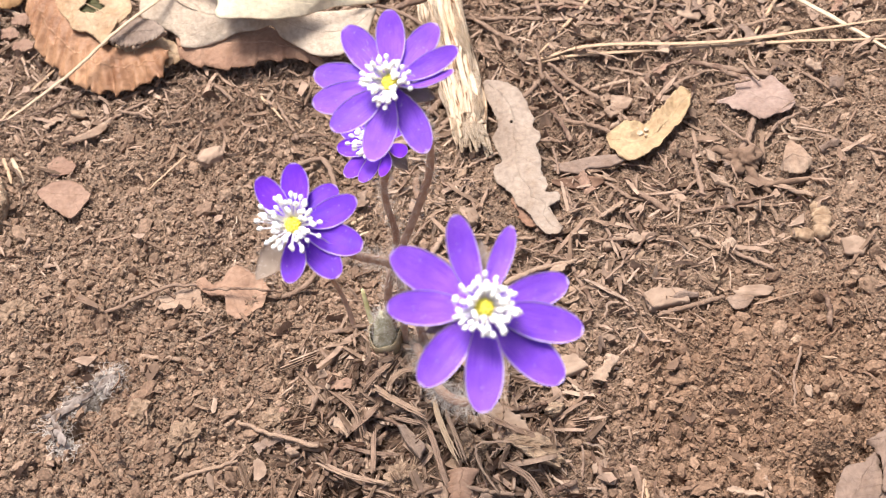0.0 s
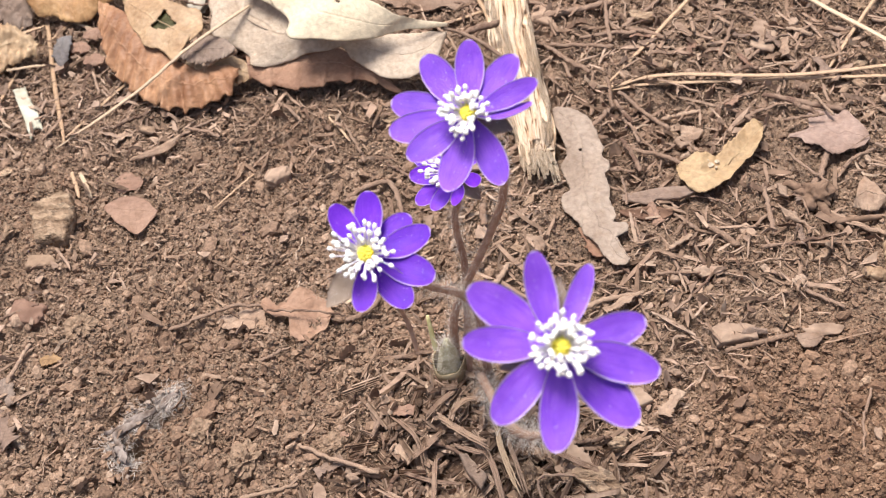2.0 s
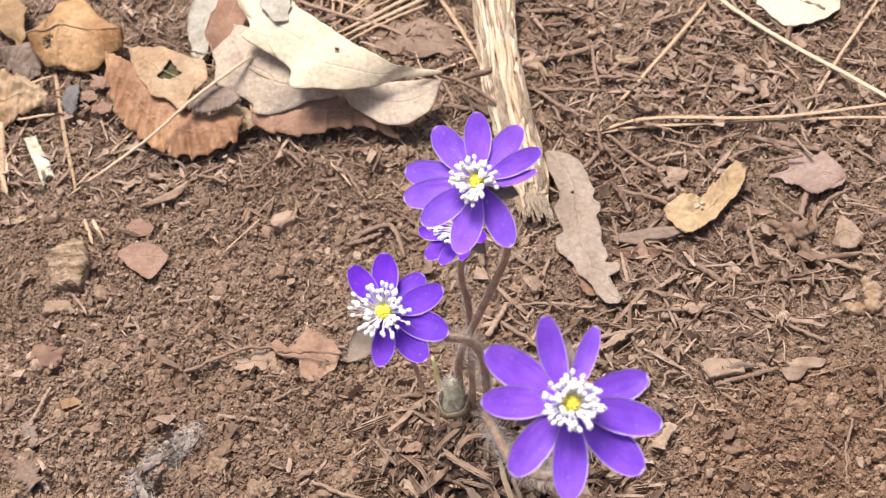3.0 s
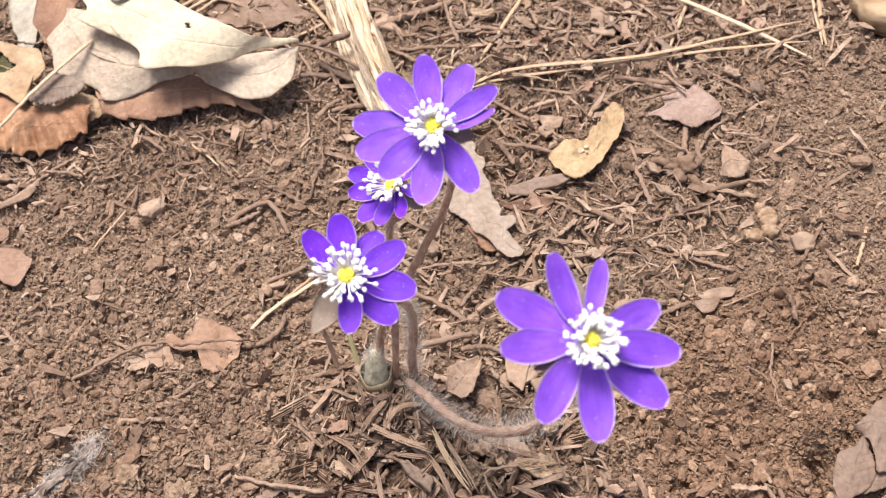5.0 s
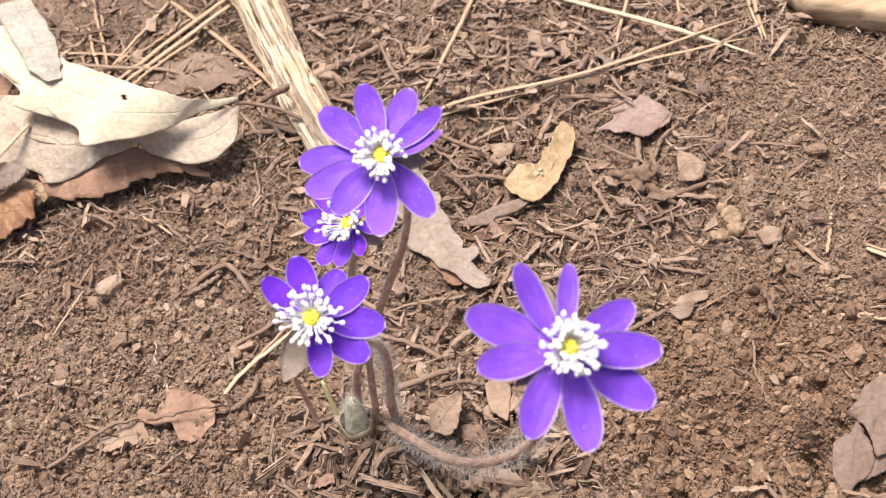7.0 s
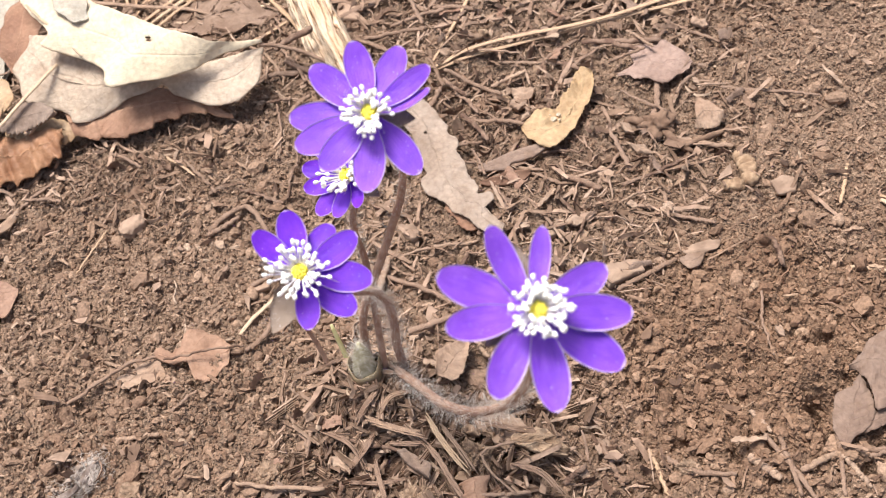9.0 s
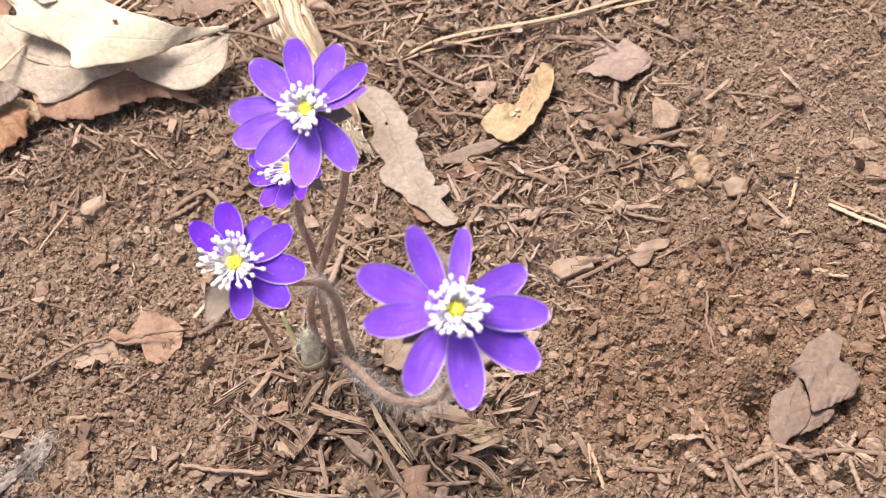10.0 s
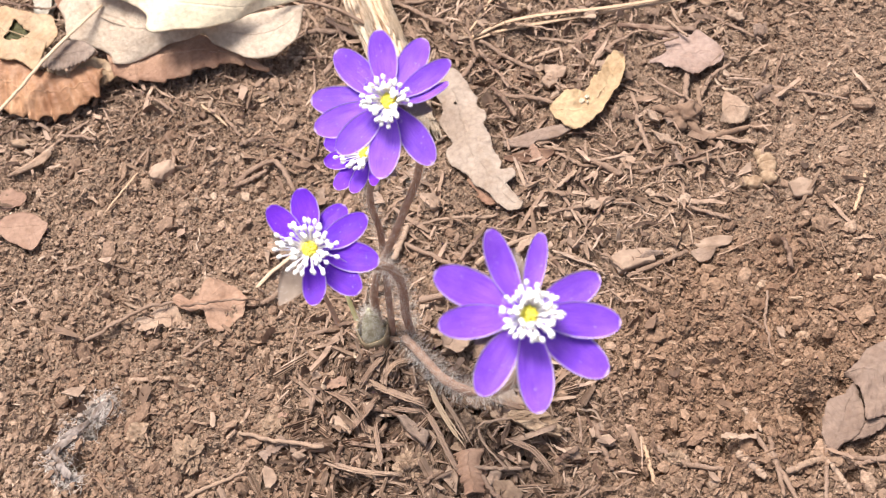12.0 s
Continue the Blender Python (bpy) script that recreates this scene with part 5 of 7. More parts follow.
torn_leaf("tan dry leaf with a white spot, folded", [(51.6, 41.4, 3), (52.6, 37.4, 2.8), (55.6, 34.2, 2.8), (58.4, 34, 2.8), (63, 37.6, 3), (66.6, 42, 3.4), (69.6, 44.8, 4), (71, 48.6, 5), (71.4, 51, 6)], [(51.6, 42, 3.2), (53.8, 43.8, 3.6), (57, 44.8, 4.2), (59.6, 45, 4.2), (60.6, 44.8, 4), (63.6, 47.6, 4.6), (66.4, 50.4, 5), (69.2, 53, 6), (71.2, 51.6, 6)], TANY, -0.5, 0.85, 0.22, 22, n=(90, 21))
for k, (x, y, w) in enumerate([(59.2, 41.4, 0.75), (60.6, 42.4, 0.55), (58.6, 42.8, 0.35), (60.4, 40.6, 0.3)]):
    torn_leaf("small white speck of mould on the tan leaf", [(x - w, y - 0.2 * w, 3.5), (x - 0.2 * w, y - 0.7 * w, 3.5), (x + 0.9 * w, y - 0.3 * w, 3.5)], [(x - 0.9 * w, y + 0.2 * w, 3.6), (x + 0.1 * w, y + 0.8 * w, 3.7), (x + w, y + 0.1 * w, 3.6)], SPOT, 0.0, 0.15, 0.22, 23 + k, thick=0.5, n=(14, 7), category="mould", name="mould_spot")
torn_leaf("pinkish brown oak leaf with lobes", [(77, 50, 2.6), (79, 49.6, 2.6), (80.4, 48, 2.6), (83, 47, 2.6), (85, 45, 2.6), (87, 44.2, 2.6), (89, 45, 2.6), (92, 46, 2.6), (94, 48, 2.6)], [(77, 50.8, 2.6), (81, 52.2, 2.6), (82, 54, 2.6), (81.6, 57, 2.6), (83, 59.6, 2.6), (85.4, 59.8, 2.6), (87, 57.4, 2.6), (88.4, 56.6, 2.6), (90, 57.4, 3), (92, 54.4, 3), (94, 51.4, 2.6), (94.4, 48.4, 2.6)], PINKGREY, 0.2, 0.35, 0.1, 24, n=(100, 21))
torn_leaf("small curled yellowish leaf", [(88.4, 29, 2), (90, 28.4, 1.6), (92, 27.8, 1.4), (94, 28, 2), (95.4, 29.4, 2.6)], [(89.6, 31, 3), (89.8, 33.4, 3), (91.6, 36.4, 3.2), (93.4, 34, 3.6), (95.6, 30.4, 3.2)], GREYTAN, 0.8, 0.35, 0.15, 25, n=(40, 15))
torn_leaf("broken pinkish brown oak leaf by the plant", [(-37.4, 4.6, 4.4), (-35, 2, 4.2), (-33, 1.2, 4.2), (-31, 1, 4.2), (-30, -3, 4.0), (-28, -5, 4.0), (-26, -5, 4.0), (-24, -3, 4.0), (-22.6, -2.4, 4.2), (-21.6, 1, 4.6)], [(-37.4, 6, 4.6), (-36, 6.4, 4.6), (-34, 4.2, 4.4), (-33, 5, 4.4), (-32, 5.2, 4.4), (-31, 7.4, 4.6), (-29, 9.2, 4.6), (-25, 7.4, 3), (-22.4, 4.4, 3), (-21, 1.6, 4.6)], PINKTAN, 0.2, 0.35, 0.14, 26, n=(90, 19))
torn_leaf("pale brown leaf scrap beside a thin stalk", [(-47, 1.6, 2), (-46, 0.8, 2), (-44, 0, 2), (-42, 0.2, 2), (-39, -0.4, 2), (-38, 0, 2), (-37, -2, 1.8), (-35, -2.6, 1.8), (-34, -2.2, 1.8)], [(-47, 2.2, 2.2), (-46, 3, 2.6), (-42, 4, 3), (-39, 4.4, 3.2), (-37, 4, 3.2), (-36, 1, 2.6), (-33.8, -1.4, 2)], GREYTAN, 0.3, 0.35, 0.22, 27, n=(70, 15))
torn_leaf("torn pinkish grey leaf on the soil", [(88, -58.6, 2.6), (87.6, -55, 2.8), (88.2, -52, 3), (89.6, -49, 3.3), (91.4, -47.2, 3.5), (94, -46.8, 3.7), (96, -45, 3.8)], [(88.4, -58.8, 2.5), (90.4, -57.2, 2.6), (93.2, -56, 2.8), (95.8, -54, 3), (96.8, -51, 3.2), (97, -48, 3.5), (96.8, -45.2, 3.8)], GREYPINK, 0.5, 0.45, 0.1, 28, n=(60, 21))
torn_leaf("torn pale leaf piece overlapping the torn leaf", [(95, -43.2, 4.2), (96.2, -44.4, 4.4), (97, -46.4, 4.6), (97, -49.4, 4.4), (96.4, -52.8, 4), (98.4, -53, 4), (102, -52.2, 4), (105, -52, 3.8)], [(95.2, -42.6, 4.2), (98, -41, 4.6), (101.6, -38.2, 4.8), (105.8, -37.2, 4.6), (107.2, -40, 4.6), (105.4, -43.6, 5), (107.2, -46, 4.8), (107.4, -49, 4.4), (105.4, -51.6, 3.8)], GREYPINK, 0.9, 0.8, 0.14, 29, n=(80, 25))
torn_leaf("small torn tongue of pinkish leaf", [(93, -56.2, 2), (96, -56, 2), (98.4, -55.2, 2.2), (100.4, -54, 2.4)], [(94.6, -53.4, 2.6), (96.6, -52.8, 2.8), (99, -52.6, 2.8), (101, -53, 2.6)], GREYPINK, 0.2, 0.4, 0.1, 30, n=(40, 11))
torn_leaf("long flat strip of pinkish brown bark", [(39.6, 33.2, 2), (43, 32.2, 2), (46, 31.8, 2), (47, 33, 2.2), (52, 33.2, 2.2), (55.4, 34.6, 2.4)], [(39.6, 34.8, 2.2), (44, 35.4, 2.4), (48, 36.2, 2.4), (53, 36.4, 2.6), (56, 35.6, 2.6)], GREYPINK, 0.1, 0.12, 0.05, 31, n=(50, 9), thick=0.7, category="bark", name="bark_strip")
torn_leaf("dark reddish curl of bark beside the long leaf", [(39, 29.6, 1.6), (42, 28.2, 1.2), (47, 27.2, 1.4), (50.4, 28.8, 2)], [(39, 30.2, 2), (43, 30.6, 2.4), (47, 30.6, 2.4), (50.6, 29.4, 2.2)], DARK, -0.5, 0.2, 0.12, 32, n=(40, 9), thick=0.6, category="bark", name="bark_strip")
dead_leaf("rusty pink leaf scrap on bare soil", (-80, 36.5), (-67, 35), [0.2, 2.5, 3.7, 3.9, 4, 4, 3.8, 3.5, 2.5, 1, 0.2], [0.3, 1.5, 2.5, 3.7, 4.5, 5.3, 6, 6.6, 7, 5, 0.6], [2.0] * 11, [0.1] * 11, [0] * 11, PINK, 0, (0, 0), 0.1, 0.1, 26)
dead_leaf("small pinkish bark flake above the leaf scrap", (-80.5, 46), (-73, 45), [0.8, 3, 3.4, 2.4, 1], [0.8, 3.2, 3.2, 2.6, 1], [1.0] * 5, [0.2] * 5, [0] * 5, PINK, 0, (0, 0), 0.3, 0.2, 27)
dead_leaf("pale leaf half hidden at the back of the clearing", (80, 116), (101, 112), [1, 5, 6, 5, 1], [1, 8, 10, 7, 1], [2, 3, 3, 3, 2], [0.5] * 5, [0] * 5, CREAM, 0, (0, 0), 0.3, 0.4, 31)
dead_leaf("flat brown leaf behind the leaf pile", (-24, 112), (3, 104), [1, 6, 8, 6, 1], [1, 7, 8, 6, 1], [1.5, 2, 2.2, 2, 1.5], [0.3] * 5, [0] * 5, BROWNG, 0, (0, 0), 0.8, 0.4, 32)


# ---- needles, straws and twigs ----
def needle(label, points, width, material, lift=1.4, name="pine_needle", category="needle", seed=0, sides=7, flat=0.55, rough=0.03):
    """points: x, y in mm, or x, y, height over the soil."""
    p = [(q[0], q[1], gz(q[0], q[1]) + (q[2] if len(q) > 2 else lift)) for q in points]
    path = spline(p, 22)
    path[1:-1] += np.random.default_rng(seed + 7).normal(0, 0.05 if name == "pine_needle" else 0.12, (20, 3)) + min(0.35, 0.012 * math.hypot(points[-1][0] - points[0][0], points[-1][1] - points[0][1])) * np.sin(np.linspace(0, 2.2 * math.pi, 20) + seed)[:, None] * (0.5, 0.5, 0.3)
    rad = 0.38 * width * np.interp(np.linspace(0, 1, 22), [0, 0.08, 0.8, 1], [0.8, 1, 0.95, 0.45] if name == "pine_needle" else [0.85, 1, 0.9, 0.75])
    v, f, uv = tube(path, rad, sides, flat, rough, seed)
    ob = new(name, mesh_of(v, f, uv, name=name))
    ob.data.materials.append(material)
    return tagged(ob, label, category, group="fallen pine needles" if name == "pine_needle" else "")


LONG = "long dry straw-coloured pine needle lying on the litter"
for k, (pts, w, m) in enumerate([
    ([(37.2, 71, 2), (51, 73.2, 3), (82, 69.5, 4), (121, 73, 3)], 1.5, STRAW),
    ([(37.5, 70.6, 1.5), (52, 72, 2), (88, 69, 2.6), (121, 66.5, 2)], 1.4, STRAW),
    ([(66, 121, 2), (80, 105, 3), (100, 82, 3.4), (120, 61, 1.6)], 1.8, STRAW_PALE),
    ([(69.5, 120), (55, 97, 2.2), (36, 72)], 1.5, STRAW),
    ([(111, 113), (97, 89.5, 3), (86.5, 70.5)], 1.3, STRAW),
    ([(112.5, 96), (108.2, 78.7)], 1.1, STRAW),
    ([(130, 92), (124.3, 64.6)], 1.5, STRAW), ([(128, 90), (123.6, 65)], 1.0, STRAW_PALE),
    ([(-13, 141.5), (3.8, 106, 3), (7.5, 94, 3), (11.5, 70)], 1.7, STRAW),
    ([(-33.6, 156), (-32.6, 120)], 1.3, STRAW), ([(-13.7, 141.6), (-33, 120)], 1.3, STRAW),
    ([(2, 134, 4), (-13, 125, 3.6), (-33, 112.6, 3)], 2.0, STRAW), ([(2, 130, 4.4), (-8, 124, 4.2), (-31.4, 110.4, 3.4)], 2.0, STRAW_PALE), ([(-8, 121.6, 3), (-21, 114, 3), (-30, 108.4, 3)], 1.4, STRAW), ([(-18, 138), (-26, 127), (-35.4, 116)], 1.3, STRAW), ([(-36, 140), (-34.6, 114.6)], 1.2, STRAW), ([(-46, 129.4), (-22, 114.4, 2.8), (-12, 108.8)], 1.6, TWIG_PALE),
    ([(-7.8, 133.3), (-24.1, 124)], 1.2, STRAW), ([(-45, 133.3), (-25.7, 123), (-10.8, 111.7)], 1.2, STRAW),
    ([(-10, 107.6), (3.4, 110)], 1.2, STRAW_PALE), ([(-5, 95.6), (6, 102)], 1.3, STRAW),
    ([(-50, 90, 17.5), (-63.4, 78, 15), (-77.5, 69.2, 8), (-98, 58.5)], 1.4, STRAW_PALE),
    ([(-54, 105, 26), (-49.6, 98, 25), (-46, 92, 22.6), (-42.6, 86, 20.6)], 1.0, STRAW_PALE), ([(-91, 49), (-87, 40.4)], 1.4, STRAW), ([(-88.8, 48.6), (-84, 40.2)], 1.6, STRAW_PALE), ([(-84, 82), (-97, 61.5)], 1.2, STRAW), ([(-113, 109), (-96, 59.5)], 1.8, STRAW),
    ([(-101, 113), (-110, 99)], 1.4, STRAW), ([(-110, 110), (-93.5, 99.5)], 1.2, STRAW_PALE),
    ([(-129, 108), (-122, 84), (-116, 62)], 2.6, STRAW), ([(-115, 91), (-118.5, 72)], 1.3, STRAW),
    ([(-127, 94, 3), (-121.5, 78, 2.4), (-115, 61, 1.6)], 2.2, STRAW), ([(-125, 94, 2.4), (-120, 79, 2), (-116, 66, 1.4)], 1.6, STRAW_PALE),
    ([(-129, 97, 4), (-122, 91, 4.6), (-116, 86, 3)], 1.6, STRAW), ([(-127, 97, 4), (-118, 98, 5), (-111, 103, 4)], 1.5, STRAW),
    ([(-117, 86, 4), (-107, 87.6, 4)], 1.3, STRAW_PALE), ([(-122, 91, 4), (-118, 96, 5), (-117, 103, 4)], 1.0, STRAW), ([(-131, 104, 4), (-124, 99, 4.4), (-119, 90, 4)], 1.4, STRAW),
    ([(-19.6, 6.2, 1.2), (-17, 9, 1.6), (-13, 12.2, 2.2), (-8, 14.4, 3), (-1, 17.2, 4)], 1.4, STRAW_PALE), ([(-17, 9.2, 1.4), (-12, 13.2, 2.2), (-6, 17, 3), (-2, 19.2, 4)], 1.0, STRAW),
    ([(117.5, -4.5), (128, -15.5)], 1.5, STRAW_PALE), ([(118, -3.4), (128, -13)], 1.0, STRAW),
    ([(-30, 64), (-24, 56)], 0.9, STRAW), ([(-46, 46), (-54, 36)], 0.7, STRAW)]):
    needle(LONG, pts, w, m, 1.6, seed=k)

for k, (pts, w, m, lab) in enumerate([
    ([(115.5, 8), (109.7, -2.5)], 1.2, STRAW, "short whitish dry stick on soil"),
    ([(-61, 75.6, 10.4), (-53, 79.4, 11.2)], 2.2, TWIG_PALE, "short pale stick under the leaf pile edge"),
    ([(54.2, -46), (54.8, -57)], 1.2, STRAW, "short pale brown stick on soil"),
    ([(105.5, -18.3), (115, -23)], 1.1, STRAW_PALE, "short pale stick on bare soil"),
    ([(59.5, -7.4), (66.5, -5.8), (73.3, -4.5)], 1.5, TWIG, "grey-brown twig beside a bark chip"),
    ([(11.3, 83.5, 12.4), (6.3, 84.2, 10.3), (1.2, 85.6, 6.7)], 2.6, DARKTWIG, "dark broken twig against the weathered branch"),
    ([(-58, 0.6, 1.4), (-50, 2.4, 3.0), (-43, 3.6, 3.8), (-36, 5, 3.0)], 1.2, TWIG, "thin brown stalk over the leaf scrap"),
    ([(-35.4, 2.2, 4.2), (-29, 1.0, 5.0), (-23, 0.6, 4.8), (-18.6, 1.2, 2.8)], 0.7, DARKTWIG, "thin dark stalk across the oak leaf"),
    ([(-18.6, 0.8, 1.6), (-16.6, 1.0, 2.2), (-14.6, 2.6, 2.4), (-13, 5.4, 2.2), (-12.2, 9, 1.6)], 1.7, TWIG, "bent brown root beside the oak leaf"),
    ([(-23, 38.4, 1.6), (-19.6, 40.4, 2.6), (-15, 42, 2.8), (-12.4, 40.8, 2.6), (-11, 37, 2.0), (-9.6, 32.6, 1.2)], 1.8, TWIG, "looped grey-brown root standing off the soil"),
    ([(-23.4, 37.8, 1.4), (-19.6, 38.6, 2.2), (-15.6, 40.2, 2.0)], 1.7, TWIG, "short brown root under the looped one"),
    ([(-16.6, 18.6, 1.6), (-12.6, 19.8, 2.0), (-8.6, 20.4, 2.2), (-5.4, 22, 2.4)], 1.4, TWIG, "grey-brown twig beside two straws"),
    ([(-5.2, 21, 2.6), (-2.6, 22.2, 3.0)], 1.3, STRAW_PALE, "short pale stick on soil"),
    ([(15.4, -8.4, 2.4), (20, -7.8, 3.6), (24, -6.8, 3.8), (27.6, -5.4, 3.0)], 2.0, TWIG, "grey-brown twig lying by the plant foot"),
    ([(23.4, -9.4, 2.4), (28, -9.2, 3.0), (32.4, -10, 2.0)], 1.6, TWIG, "grey-brown twig lying by the plant foot"),
    ([(38, 86), (18, 88)], 1.6, TWIG, "grey-brown twig lying on soil"),
    ([(27, -33, 1.5), (38, -44)], 1.1, TWIG, "thin brown twig at the foot of the plant"),
    ([(5, -33, 1.2), (-3, -42)], 1.3, TWIG, "short brown twig on soil"),
    ([(-48, -12), (-39, -13.5)], 1.4, TWIG_PALE, "short flat pale twig on soil"),
    ([(-36, -9), (-30, -6)], 1.1, TWIG, "small brown twig on soil"),
    ([(76, 54, 4.6), (85, 54.6, 4.8)], 1.2, TWIG, "brown twig lying over the oak leaf"),
    ([(83, 63, 3.4), (87, 54.6, 4.4)], 1.1, TWIG_PALE, "pale twig lying over the oak leaf"),
    ([(70, 12), (84, 2)], 1.3, TWIG, "brown twig in the litter"),
    ([(58, 16), (72, 30)], 1.2, TWIG, "brown twig in the litter"),
    ([(48, 22), (56, 2)], 1.1, TWIG, "brown twig in the litter"),
    ([(76, -50), (80, -66)], 1.4, TWIG, "grey-brown twig on soil"),
    ([(88, -58), (112, -66)], 1.4, TWIG, "grey-brown twig on soil"),
    ([(82, 84), (90, 100)], 1.2, TWIG, "brown twig in the litter"),
    ([(40, 92), (52, 104)], 1.5, TWIG, "brown twig in the litter"),
    ([(66, 74), (78, 88)], 1.3, TWIG, "brown twig in the litter"),
    ([(92, 66), (104, 52)], 1.2, TWIG, "brown twig in the litter"),
    ([(98, 40), (118, 30)], 1.1, TWIG, "thin brown twig on soil"),
    ([(-70, 58), (-58, 66)], 1.2, TWIG, "brown twig near the leaf pile"),
    ([(-20, 50), (-26, 62)], 1.2, TWIG, "brown twig on soil"),
    ([(45.8, -41), (47.2, -52.5)], 1.5, TWIG, "grey-brown twig on soil"),
    ([(56.5, -49), (60.4, -53), (68, -56.5)], 1.5, TWIG, "grey-brown bent twig on soil"),
    ([(71.5, -53.5), (75.4, -60)], 2.2, TWIG_PALE, "thick pale twig on soil"),
    ([(78.2, -51.5), (77.7, -64.5)], 1.4, TWIG, "grey-brown twig on soil"),
    ([(79.4, -59.8), (87, -58.2)], 1.8, TWIG_PALE, "pale twig beside the torn leaf"),
    ([(88.6, -54), (85, -67)], 1.3, TWIG, "thin twig beside the torn leaf"),
    ([(87.5, -59), (90, -67)], 1.4, TWIG_PALE, "pale twig beside the torn leaf"),
    ([(96.5, -65), (103.5, -58)], 1.5, TWIG_PALE, "pale twig beside the torn leaf"),
    ([(92, -61), (99.5, -60.2)], 1.4, TWIG, "grey-brown twig beside the torn leaf"),
    ([(100.2, -63), (99.5, -71)], 1.4, TWIG_PALE, "pale twig at the edge"),
    ([(75.2, -44), (77.2, -50)], 1.2, TWIG_PALE, "short pale twig on soil"),
    ([(30, -40, 3.4), (26, -40, 3.8), (23.2, -41.4, 4), (24, -45, 3.8), (27.4, -50.4, 3)], 0.8, TWIG_PALE, "thin bent rootlet at the plant foot"),
    ([(29, -41, 3.2), (27, -42, 3.6), (25.6, -43.4, 3.4)], 0.6, TWIG_PALE, "thin bent rootlet at the plant foot"),
    ([(-9, -10.8), (1, -11.4)], 1.4, DARKTWIG, "dark twig beside the bud"),
    ([(-6.6, -20), (-9.8, -29.4)], 1.3, TWIG, "brown twig on soil"),
    ([(-12.6, -15.6), (-9.2, -28)], 1.3, TWIG, "brown twig on soil"),
    ([(86.8, -18), (84.4, -26), (83.6, -34)], 0.8, TWIG, "crooked pale rootlet on bare soil"),
    ([(80, -22), (84, -26.5)], 0.7, TWIG, "crooked pale rootlet on bare soil"),
    ([(33, 4.8), (26, 5.6), (17, 11)], 1.1, TWIG, "thin brown root on soil"),
    ([(-75.5, 108, 7), (-86, 116, 5), (-99, 131, 3)], 0.9, DARKTWIG, "thin dark stem among dead leaves"),
    ([(-75.5, 108, 7), (-68, 104, 8), (-62, 101, 10)], 0.9, DARKTWIG, "thin dark stem among dead leaves"),
    ([(-75.5, 108, 7), (-82, 112, 6), (-88, 113, 4)], 0.9, DARKTWIG, "thin dark stem among dead leaves"),
    ([(-75.5, 108, 7), (-75, 101, 10), (-74, 96, 12)], 0.9, DARKTWIG, "thin dark stem among dead leaves")]):
    needle(lab, pts, w, m, 1.1, "stick" if "stick" in lab else "twig", "twig", 60 + k, 9, 0.8, 0.2)


def shred(label, points, width, material, seed=0):
    """A torn strip of fibres; points: x, y and height over the soil."""
    r = np.random.default_rng(seed)
    path = spline([(x, y, gz(x, y) + z) for x, y, z in points], 24)
    d = path[-1] - path[0]
    side = np.array((-d[1], d[0], 0)) / math.hypot(d[0], d[1])
    vs, fs, us, n = [], [], [], 0
    for k, lane in enumerate(np.linspace(-0.5, 0.5, max(4, int(width / 0.2)))):
        a, b = int(r.integers(0, 5)), 24 - int(r.integers(0, 5))
        line = path[a:b] + side * (lane * width * 0.72 + r.normal(0, 0.05)) + r.normal(0, 0.03, (b - a, 3)) + (0, 0, r.normal(0, 0.07))
        line = line + side * np.linspace(0, r.normal(0, 0.1), b - a)[:, None]
        v, f, uv = tube(line, np.interp(np.linspace(0, 1, b - a), [0, 0.1, 0.85, 1], [0.08, 0.2, 0.19, 0.06]), 6, 0.9, 0.3, seed + k)
        vs.append(np.array(v)), us.append(np.array(uv))
        fs += [tuple(q + n for q in face) for face in f]
        n += len(v)
    ob = new("bark_shred", mesh_of(np.concatenate(vs), fs, np.concatenate(us), name="bark_shred"))
    ob.data.materials.append(material)
    return tagged(ob, label, "bark", group="bark shreds")


for k, (pts, w, m) in enumerate([
    ([(14.6, -29.4, 4), (17, -37, 4), (20.2, -44.4, 3.4)], 1.2, STRAW_PALE), ([(17, -32, 3.4), (19, -37.4, 4), (21.4, -44.4, 3)], 1.0, TWIG_PALE),
    ([(12.8, -33.6, 3), (15, -39, 3.4), (16.4, -44, 3), (18, -49, 2.6)], 1.4, TWIG), ([(2.6, -26.8, 3), (8, -30, 3.6), (14.4, -34, 3.6)], 1.6, TWIG_PALE),
    ([(6, -31.4, 2.6), (13.4, -34.8, 2.6)], 0.9, TWIG), ([(14.4, -24, 2.4), (9, -25.2, 3.4), (4.6, -28.4, 2.6)], 1.4, TWIG_PALE),
    ([(8, -21.8, 2), (4, -25, 3), (0.6, -27.6, 2.4)], 1.5, TWIG), ([(4.2, -29.6, 3), (1, -32.4, 3.6), (-2.2, -35.2, 2.6)], 1.7, TWIG),
    ([(2.6, -33.4, 3), (3, -40, 3.4), (3.4, -45, 2.4)], 0.9, TWIG), ([(-3.4, -37.6, 2), (2, -38.8, 3), (8.2, -40, 2.6)], 0.9, DARKTWIG),
    ([(0, -17.6, 2), (4, -22, 2.6)], 1.0, TWIG), ([(-6, -26, 2), (-1, -31, 3), (1, -37, 2.4)], 1.1, TWIG),
    ([(24, -33, 3), (31, -37, 3.6), (36, -38.6, 3)], 1.6, TWIG), ([(28, -44, 3), (33, -47.6, 3.4), (36, -53, 2.4)], 1.3, TWIG), ([(-8, -41, 2), (-1, -45, 3), (7, -47, 2.6)], 1.4, TWIG_PALE)]):
    shred("fibrous brown strip of torn bark at the plant foot", pts, 0.85 * w, m, k)


